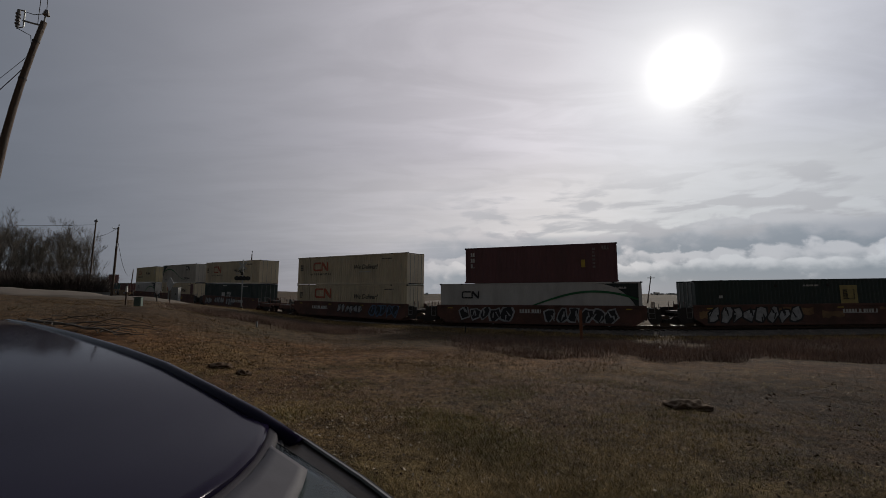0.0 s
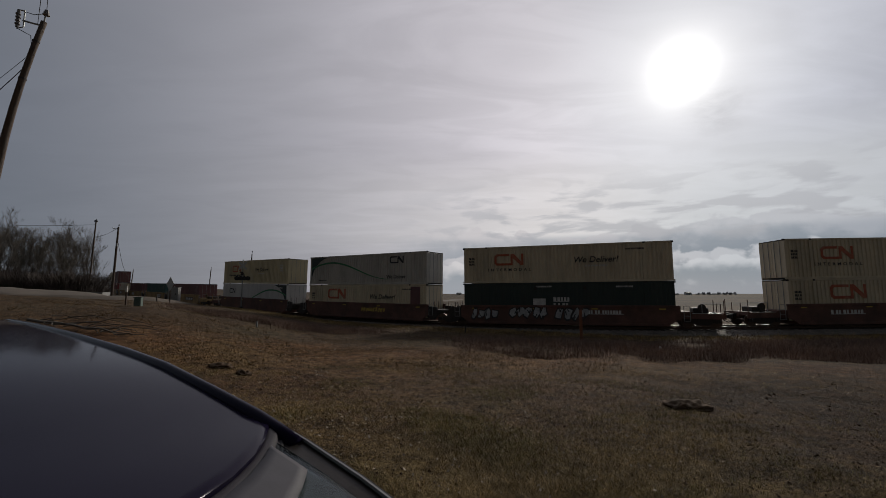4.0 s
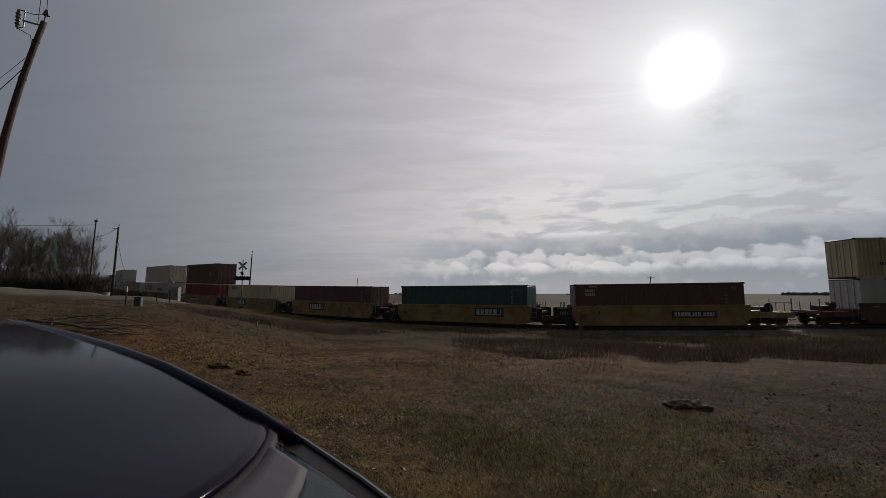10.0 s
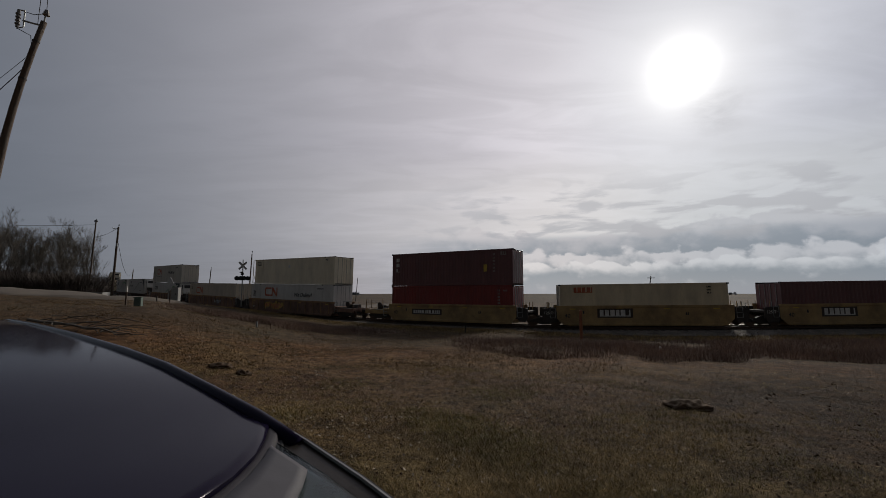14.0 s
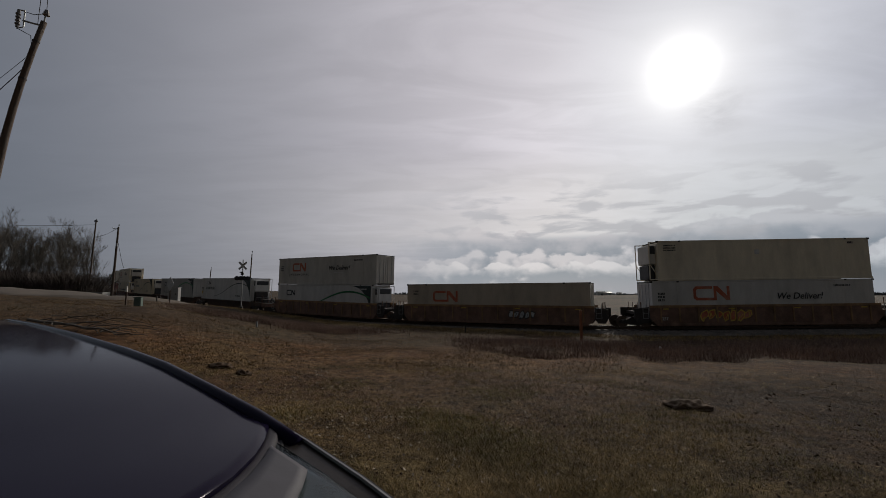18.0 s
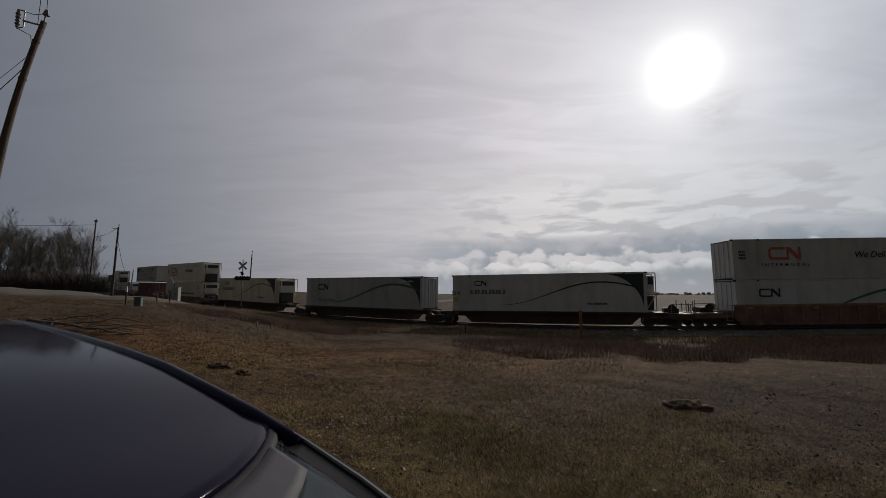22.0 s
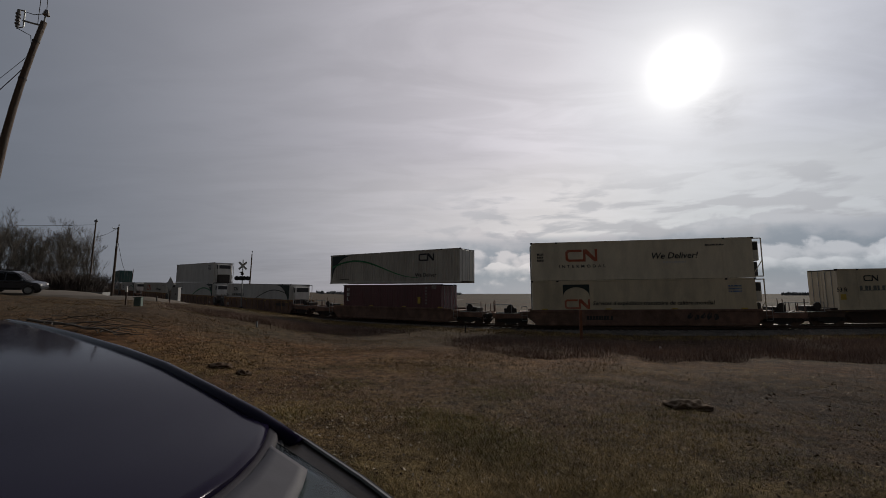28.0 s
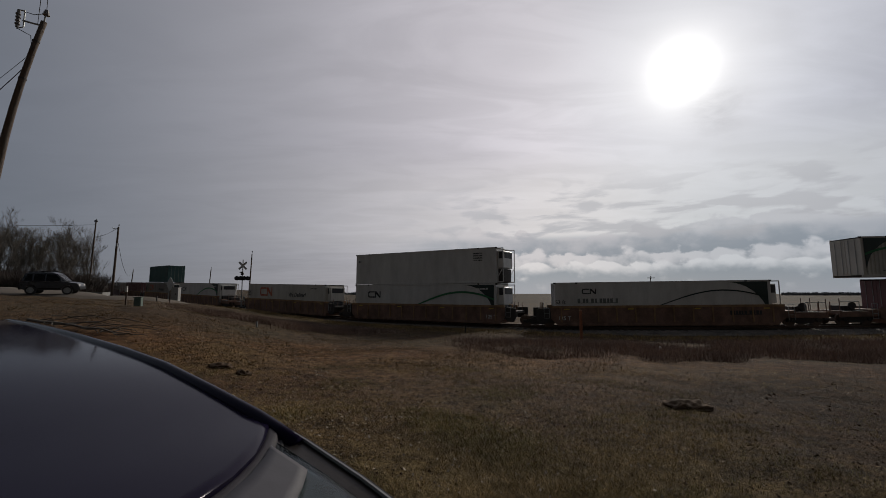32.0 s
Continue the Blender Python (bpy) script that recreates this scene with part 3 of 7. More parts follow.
MOVING = []  # (thing, s at the clip's start, reach)


def corrugated(x0, x1, z0, z1, y, period, depth, out):
    """A folded side sheet in the plane y; out is the way it faces."""
    verts, faces = [], []
    x, k = x0, 0
    while x < x1 - 1e-6:
        e = min(x + period, x1)
        for f, d in ((0.0, 0), (0.36, 0), (0.5, depth), (0.86, depth)):
            if x + f * period <= x1:
                verts.append((x + f * period, y - out * d))
        x = e
    verts.append((x1, y))
    vs = [(a, b, z) for a, b in verts for z in (z0, z1)]
    for i in range(len(verts) - 1):
        q = (2 * i, 2 * i + 2, 2 * i + 3, 2 * i + 1)
        faces.append(q if out < 0 else q[::-1])
    return vs, faces


def logo(parent, x, y, z, h, mat):
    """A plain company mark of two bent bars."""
    s = h * 0.19
    w, g = h * 1.32, h * 0.10
    bm = bmesh.new()
    prism(bm, [(x + w, z), (x + w, z + s), (x + s * 1.6, z + s), (x + s, z + s * 1.6), (x + s, z + h - s * 1.6), (x + s * 1.6, z + h - s), (x + w, z + h - s),
               (x + w, z + h), (x + s, z + h), (x, z + h - s), (x, z + s), (x + s, z)], y, y + 0.004)
    n0 = x + w
    prism(bm, [(n0, z), (n0, z + s), (n0 + g, z + s), (n0 + g, z + h), (n0 + g + s * 1.5, z + h), (n0 + g + h * 0.92, z + s * 1.7), (n0 + g + h * 0.92, z + h), (n0 + g + h * 0.92 + s, z + h),
               (n0 + g + h * 0.92 + s, z), (n0 + g + h * 0.92 - s * 0.3, z), (n0 + g + s, z + h - s * 1.9), (n0 + g + s, z)], y, y + 0.004)
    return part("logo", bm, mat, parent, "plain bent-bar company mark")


def bars(parent, x, y, z, rows, w, h, gap, mat, seed=1, name="lettering_bar"):
    """Unreadable writing: a row of plain bars for each line."""
    rnd = random.Random(seed)
    for r in range(rows):
        z0 = z - r * (h + gap)
        bm = bmesh.new()
        top, cx = [], x
        while cx < x + w - 1e-6:
            b = min(rnd.uniform(0.40, 0.66) * h, x + w - cx)
            top += [(cx, z0 + h), (cx + b, z0 + h)]
            cx += b
            if cx > x + w - h * 0.3:
                break
            lo, gap_w = z0 + h * 0.14, h * rnd.choice((0.16, 0.2, 0.24, 0.55))
            top += [(cx, lo), (cx + gap_w, lo)]
            cx += gap_w
        prism(bm, [(top[-1][0], z0), (x, z0)] + top, y, y + 0.004)
        part(name, bm, mat, parent)


def curve_band(parent, pts, thick, y, mat, label):
    """A flowing stripe along points (x, z), thinning to its start."""
    bm = bmesh.new()
    n = len(pts)
    lo = [bm.verts.new((x, y, z - thick * min(1, 0.25 + 1.5 * i / n) / 2)) for i, (x, z) in enumerate(pts)]
    hi = [bm.verts.new((x, y, z + thick * min(1, 0.25 + 1.5 * i / n) / 2)) for i, (x, z) in enumerate(pts)]
    for i in range(n - 1):
        bm.faces.new((lo[i], lo[i + 1], hi[i + 1], hi[i]))
    bmesh.ops.solidify(bm, geom=bm.faces[:], thickness=0.003)
    return part("swoosh", bm, mat, parent, label)


def swoosh(c, L, y, right=True, line=None, thick=0.17):
    """Dark corner field and a green line that sweeps along the side."""
    z0, z1 = 0.16, HIGH - 0.12
    def X(v):
        return v * L if right else -v * L
    h = z1 - z0
    arc = []
    for i in range(13):
        t = i / 12
        arc.append((X(0.30 + 0.185 * math.sin(t * math.pi / 2)), z1 - h * (1 - math.cos(t * math.pi / 2)) * (1.0 if right else 0.98)))
    out = arc + [(X(0.487), z1)]
    bm = bmesh.new()
    prism(bm, out, y, y + 0.004)
    part("corner_field", bm, SWOOSH_DARK, c, "dark green corner field")
    pts = []
    for i in range(29):
        t = i / 28
        x = -0.22 + 0.705 * t
        z = z0 + h * (0.12 + 0.66 * (0.5 - 0.5 * math.cos(min(t / 0.72, 1) * math.pi)) - (0.22 * ((t - 0.72) / 0.28) ** 2 if t > 0.72 else 0))
        pts.append((X(x), z))
    curve_band(c, pts, thick, y - 0.003, line or SWOOSH_GREEN, "thin flowing line")


def container(name, label, L, mat, corrug=True, decor=(), reefer=None, height=HIGH):
    """A box on its base at z = 0, length along x, camera's side at -y."""
    c = new(name)
    tagged(c, label, "shipping container", "containers on the train")
    h, w, y = L / 2, WIDE / 2, -WIDE / 2
    Z = height
    # frame: corner posts, rails, castings
    for sx in (-1, 1):
        for sy in (-1, 1):
            bm = bmesh.new()
            box(bm, sx * h - 0.08 * (sx > 0), sx * h + 0.08 * (sx < 0), sy * w - 0.07 * (sy > 0), sy * w + 0.07 * (sy < 0), 0.12, Z - 0.12)
            part("corner_post", bm, mat, c)
    for sy in (-1, 1):
        for nm, z0, z1 in (("bottom_rail", 0.0, 0.16), ("top_rail", Z - 0.12, Z)):
            bm = bmesh.new()
            box(bm, -h, h, sy * w - 0.06 * (sy > 0), sy * w + 0.06 * (sy < 0), z0, z1, 0.01)
            part(nm, bm, mat, c)
    lifts = (h,) if L < 13 else (h, 6.09)
    for lx in lifts:
        for sx in (-1, 1):
            for z in (0.0, Z - 0.12):
                bm = bmesh.new()
                box(bm, sx * lx - 0.09, sx * lx + 0.09, y - 0.008, y + 0.1, z, z + 0.125, 0.012)
                part("corner_casting", bm, STEEL_DARK if z else mat, c)
    if L > 13:
        for sx in (-1, 1):
            bm = bmesh.new()
            box(bm, sx * 6.09 - 0.10, sx * 6.09 + 0.10, y - 0.004, y + 0.05, 0.14, Z - 0.11)
            part("lifting_post", bm, mat, c)
    for sy in (-1, 1):
        vs, fs = corrugated(-h + 0.07, h - 0.07, 0.15, Z - 0.11, sy * w + (0.012 if sy < 0 else -0.012), 0.30 if corrug else 1.22, (0.026 if mat in (MAROON, DARK_GREEN, TEAL, RED) else 0.065) if corrug else 0.010, sy)
        raw("side_panel", vs, fs, mat, c)
    vs, fs = corrugated(-h + 0.05, h - 0.05, -w + 0.05, w - 0.05, Z - 0.03, 0.36, 0.02, 1)
    raw("roof_panel", [(a, z, b) for a, b, z in vs], fs, mat, c)
    bm = bmesh.new()
    box(bm, -h + 0.05, h - 0.05, -w + 0.05, w - 0.05, 0.06, 0.12)
    part("floor_panel", bm, STEEL_DARK, c)
    for sx in (-1, 1):
        if reefer == sx:
            continue
        for k in (-1, 1):
            bm = bmesh.new()
            box(bm, sx * h - 0.05 * (sx > 0), sx * h + 0.05 * (sx < 0), min(0.01 * k, k * (w - 0.06)), max(0.01 * k, k * (w - 0.06)), 0.14, Z - 0.12, 0.01)
            door = part("door", bm, mat, c)
            for q in (0.3, 0.85):
                bm = bmesh.new()
                tube(bm, (sx * (h + 0.03), k * q, 0.16), (sx * (h + 0.03), k * q, Z - 0.14), 0.018, n=6)
                part("lock_rod", bm, GALV, door)
    if reefer:
        sx = reefer
        bm = bmesh.new()
        box(bm, min(sx * h, sx * (h - 0.05)), max(sx * h, sx * (h - 0.05)), -w + 0.06, w - 0.06, 0.14, Z - 0.12)
        part("bulkhead", bm, mat, c)
        bm = bmesh.new()
        a, b = sorted((sx * h, sx * (h + 0.55)))
        box(bm, a, b, -0.98, 0.98, Z * 0.42, Z - 0.3, 0.05)
        unit = part("cooling_unit", bm, WHITE if mat is WHITE else GREY_WHITE, c, "white cooling unit on the end")
        bm = bmesh.new()
        box(bm, a + 0.04, b + 0.012 if sx > 0 else b, -0.8, 0.8, Z * 0.70, Z - 0.38, 0.02)
        box(bm, a + 0.12, b - 0.05, -0.995, 0.995, Z * 0.68, Z - 0.36, 0.02)
        part("grille", bm, INK, unit, "black intake grille")
        bm = bmesh.new()
        box(bm, a, b - 0.05, -0.8, 0.8, 0.12, Z * 0.40, 0.03)
        part("fuel_tank", bm, INK if mat is not WHITE else STEEL_DARK, c)
        for sy in (-1, 1):
            bm = bmesh.new()
            ex = sx * (h + 0.62)
            tube(bm, (ex, sy * 1.22, 0.1), (ex, sy * 1.22, Z - 0.1), 0.04, n=6)
            tube(bm, (ex, sy * 1.22, Z - 0.1), (sx * h, sy * 1.22, Z - 0.1), 0.04, n=6)
            tube(bm, (ex, sy * 1.22, 0.1), (sx * h, sy * 1.22, 0.1), 0.04, n=6)
            tube(bm, (ex, sy * 1.22, 1.3), (sx * h, sy * 1.22, 0.3), 0.03, n=6)
            part("guard_frame", bm, mat, c)
    for d in decor:
        d(c, L, y - 0.012)
    return c


# markings as small builders
def d_logo(mat, x, z, h):
    return lambda c, L, y: logo(c, x, y, z, h, mat)


def d_text(t, x, z, size, mat, slant=0.0, width=1.0, spacing=1.0):
    return lambda c, L, y: writing(t, x, y, z, size, mat, c, slant, width, spacing=spacing)


def d_bars(x, z, rows, w, h, gap, mat, seed=1):
    return lambda c, L, y: bars(c, x, y, z, rows, w, h, gap, mat, seed)


def d_swoosh(right=True, line=None, thick=0.17):
    return lambda c, L, y: swoosh(c, L, y + 0.006, right, line, thick)


def d_arch(x, z, w, h, mat):
    """A square panel with a round arch cut out of its foot."""
    def f(c, L, y):
        bm = bmesh.new()
        arc = [(x + w / 2 - w / 2 * math.cos(math.pi * i / 14), z + h * 0.78 * math.sin(math.pi * i / 14)) for i in range(15)]
        for (x0, z0), (x1, z1) in zip(arc, arc[1:]):
            v = [bm.verts.new((a, y, b)) for a, b in ((x0, z0), (x1, z1), (x1, z + h), (x0, z + h))]
            bm.faces.new(v)
        bmesh.ops.remove_doubles(bm, verts=bm.verts[:], dist=0.001)
        bmesh.ops.solidify(bm, geom=bm.faces[:], thickness=0.003)
        part("marking_panel", bm, mat, c, "dark arched mark")
    return f


def d_patch(x0, x1, z0, z1, mat, label=""):
    def f(c, L, y):
        bm = bmesh.new()
        box(bm, x0, x1, y, y + 0.006, z0, z1)
        part("marking_panel", bm, mat, c, label)
    return f


def d_vents():
    def f(c, L, y):
        for x in (-2.2, 1.6):
            bm = bmesh.new()
            box(bm, x, x + 0.22, y - 0.02, y + 0.01, HIGH - 0.55, HIGH - 0.33, 0.02)
            part("vent", bm, STEEL_DARK, c)
    return f


INTERMODAL = (d_logo(ORANGE, -5.4, 1.45, 0.95), d_text("INTERMODAL", -5.95, 0.98, 0.32, INK, 0, 1.15, 1.75), d_text("We Deliver!", 0.9, 1.55, 0.66, INK, 0.25),
              d_bars(1.8, 1.22, 1, 1.6, 0.12, 0.05, PALE, 3), d_bars(-7.6, 2.0, 3, 0.5, 0.16, 0.08, INK, 4), d_bars(4.8, 2.45, 1, 1.3, 0.12, 0.1, INK, 6))
DELIVER = (d_logo(ORANGE, -5.0, 1.55, 1.05), d_text("We Deliver!", 1.0, 1.60, 0.66, INK, 0.25), d_bars(-7.6, 2.0, 3, 0.5, 0.16, 0.08, INK, 7),
           d_bars(5.2, 2.5, 1, 1.2, 0.12, 0.1, INK, 8))
SWOOSHED = (d_swoosh(), d_logo(INK, -6.1, 1.75, 0.62), d_bars(5.3, 2.5, 1, 1.7, 0.14, 0.1, PALE, 9))
COOL = (d_swoosh(True, SWOOSH_DARK, 0.10), d_logo(INK, -5.7, 2.1, 0.42), d_bars(-6.05, 1.4, 1, 3.0, 0.36, 0.1, SOFT_INK, 10), d_text("53 ft", -7.75, 1.35, 0.42, INK), d_patch(-7.5, -7.1, 0.75, 1.15, YELLOW, "small yellow notice"),
        d_bars(3.4, 0.55, 1, 1.5, 0.14, 0.1, INK, 12))
LEFT_SWOOSH = (d_swoosh(False), d_logo(INK, 3.6, 2.0, 0.68), d_text("We Deliver", 3.2, 0.55, 0.50, INK), d_bars(-6.6, 0.4, 1, 1.3, 0.1, 0.1, INK, 13))
TALL_BARS = (d_bars(-5.6, 2.25, 3, 0.34, 0.34, 0.14, PALE, 14), d_bars(4.3, 2.5, 6, 0.2, 0.16, 0.12, WORN_PALE, 15), d_patch(3.45, 3.75, 1.15, 1.75, YELLOW, "yellow warning mark"), d_bars(5.0, 2.5, 1, 0.5, 0.3, 0.1, WORN_PALE, 51))
SMALL = (d_bars(4.7, 2.35, 7, 0.22, 0.16, 0.10, WORN_PALE, 16), d_bars(5.2, 2.35, 1, 0.35, 0.14, 0.1, WORN_PALE, 52))


def truck(parent, x, name="truck"):
    """Two-axle bogie."""
    bm = bmesh.new()
    for sy in (-1, 1):
        prism(bm, [(x - 1.15, 0.36), (x - 1.15, 0.56), (x - 0.55, 0.66), (x - 0.35, 0.78), (x + 0.35, 0.78), (x + 0.55, 0.66), (x + 1.15, 0.56), (x + 1.15, 0.36),
                   (x + 0.75, 0.40), (x + 0.38, 0.20), (x - 0.38, 0.20), (x - 0.75, 0.40)], sy * 0.95, sy * 1.1)
    box(bm, x - 0.2, x + 0.2, -1.0, 1.0, 0.42, 0.72, 0.02)
    t = part(name, bm, STEEL_DARK, parent, "dark cast steel bogie frame")
    for ax in (-0.88, 0.88):
        bm = bmesh.new()
        for sy in (-1, 1):
            tube(bm, (x + ax, sy * 0.69, 0.45), (x + ax, sy * 0.83, 0.45), 0.45, n=20)
            tube(bm, (x + ax, sy * 0.83, 0.45), (x + ax, sy * 0.88, 0.45), 0.16, n=10)
        tube(bm, (x + ax, -0.9, 0.45), (x + ax, 0.9, 0.45), 0.08, n=8)
        part("wheelset", bm, RAIL, t, "steel wheels on an axle")
        for sy in (-1, 1):
            bm = bmesh.new()
            tube(bm, (x + ax, sy * 1.08, 0.45), (x + ax, sy * 1.2, 0.45), 0.13, n=10)
            part("bearing_cap", bm, STEEL_DARK, t)
    for k in (-0.16, 0.0, 0.16):
        bm = bmesh.new()
        for sy in (-1, 1):
            tube(bm, (x + k, sy * 1.03, 0.3), (x + k, sy * 1.03, 0.6), 0.07, n=8)
        part("spring", bm, STEEL_DARK, t)
    return t


def grab_iron(parent, x, y, z0, z1, w=0.4):
    bm = bmesh.new()
    for k in (0, w):
        tube(bm, (x + k, y, z0), (x + k, y, z1), 0.018, n=5)
    n = max(2, int((z1 - z0) / 0.32))
    for i in range(n + 1):
        z = z0 + (z1 - z0) * i / n
        tube(bm, (x, y, z), (x + w, y, z), 0.016, n=5)
    return part("ladder", bm, GALV, parent)


def coupler_end(car, x, sx, mat, handbrake=False):
    """Open end platform with uprights, brake gear and coupler."""
    bm = bmesh.new()
    a, b = sorted((x, x + sx * 2.9))
    box(bm, a, b, -0.45, 0.45, 0.72, 1.02, 0.02)
    box(bm, a, b, -1.38, -1.28, 0.66, 1.04)
    box(bm, a, b, 1.28, 1.38, 0.92, 1.04)
    e = x + sx * 2.8
    box(bm, e - 0.08, e + 0.08, -1.4, 1.4, 0.86, 1.1, 0.01)
    plat = part("end_platform", bm, mat, car)
    bm = bmesh.new()
    a, b = sorted((x + sx * 0.1, x + sx * 2.7))
    for i in range(9):
        box(bm, a, b, -1.25 + 0.3 * i, -1.2 + 0.3 * i, 1.04, 1.07)
    part("walkway_grating", bm, GALV, plat)
    for sy in (-1.3, -0.5, 0.5, 1.3):
        bm = bmesh.new()
        tube(bm, (e, sy, 1.05), (e, sy, 2.0 if abs(sy) > 1 else 1.75), 0.03, n=6)
        part("upright", bm, mat, plat)
    bm = bmesh.new()
    tube(bm, (e, -1.3, 1.98), (e, -1.3, 1.05), 0.025, n=6)
    tube(bm, (e - sx * 1.4, -1.34, 1.75), (e, -1.34, 1.75), 0.022, n=6)
    tube(bm, (e - sx * 1.4, -1.34, 1.0), (e - sx * 1.4, -1.34, 1.75), 0.022, n=6)
    part("handrail", bm, GALV, plat)
    bm = bmesh.new()
    c0 = e + sx * 0.05
    a, b = sorted((c0, c0 + sx * 0.62))
    box(bm, a, b, -0.12, 0.12, 0.72, 0.96, 0.02)
    k0, k1 = sorted((c0 + sx * 0.5, c0 + sx * 0.78))
    box(bm, k0, k1, -0.2, 0.2, 0.66, 1.0, 0.05)
    part("coupler", bm, STEEL_DARK, car)
    bm = bmesh.new()
    chain([(e, -0.35, 0.8), (e + sx * 0.2, -0.4, 0.55), (e + sx * 0.45, -0.4, 0.42), (e + sx * 0.75, -0.4, 0.5)], 0.03, 5, bm)
    part("air_hose", bm, RUBBER, car)
    if handbrake:
        bm = bmesh.new()
        m = x + sx * 1.5
        tube(bm, (m, -0.9, 1.45), (m, -0.82, 1.45), 0.28, n=16)
        tube(bm, (m, -0.8, 1.05), (m, -0.8, 1.5), 0.06, n=6)
        box(bm, m - 0.5, m + 0.5, -0.6, 0.6, 1.07, 1.45, 0.05)
        part("hand_brake", bm, STEEL_DARK, plat)


def graffiti(car, x, z, w, h, mats, seed, y):
    """Sprayed jagged shapes that spell nothing, each with a rim and inner cuts."""
    rnd = random.Random(seed)
    n = max(4, int(w / (h * 0.62)))
    cw = w / n
    for i in range(n):
        ctr = (x + (i + 0.5) * cw, z + h * rnd.uniform(0.46, 0.54))
        m = rnd.choice((6, 7, 8, 9))
        turn = rnd.uniform(0, 1)
        ring = []
        for k in range(m):
            an = math.tau * (k + turn + rnd.uniform(-0.25, 0.25)) / m
            q = rnd.choice((0.62, 0.8, 1.0, 1.1))
            ring.append((math.cos(an) * cw * 0.66 * q + 0.14 * h * math.sin(an), math.sin(an) * h * 0.60 * q))
        for layer, (mat, grow) in enumerate(((mats[1], 1.0), (mats[0], 0.76))):
            bm = bmesh.new()
            yy = y - 0.004 * layer - 0.0008 * (i % 4)
            prism(bm, [(ctr[0] + a * grow, ctr[1] + b * grow) for a, b in ring], yy, y + 0.003)
            part("graffiti_rim" if layer == 0 else "graffiti_fill", bm, mat, car, "sprayed graffiti shape")
        for j in range(2):
            bm = bmesh.new()
            ax, az = ctr[0] + rnd.uniform(-0.3, 0.3) * cw, ctr[1] + rnd.uniform(-0.3, 0.3) * h
            ex, ez = ax + rnd.uniform(-0.3, 0.3) * cw, az + rnd.choice((-0.34, 0.34)) * h
            prism(bm, [(ax - 0.04 * h, az), (ax + 0.07 * h, az + 0.02 * h), (ex + 0.03 * h, ez), (ex - 0.02 * h, ez)], y - 0.009 - 0.001 * j, y + 0.003)
            part("graffiti_stroke", bm, mats[1], car, "sprayed graffiti stroke")


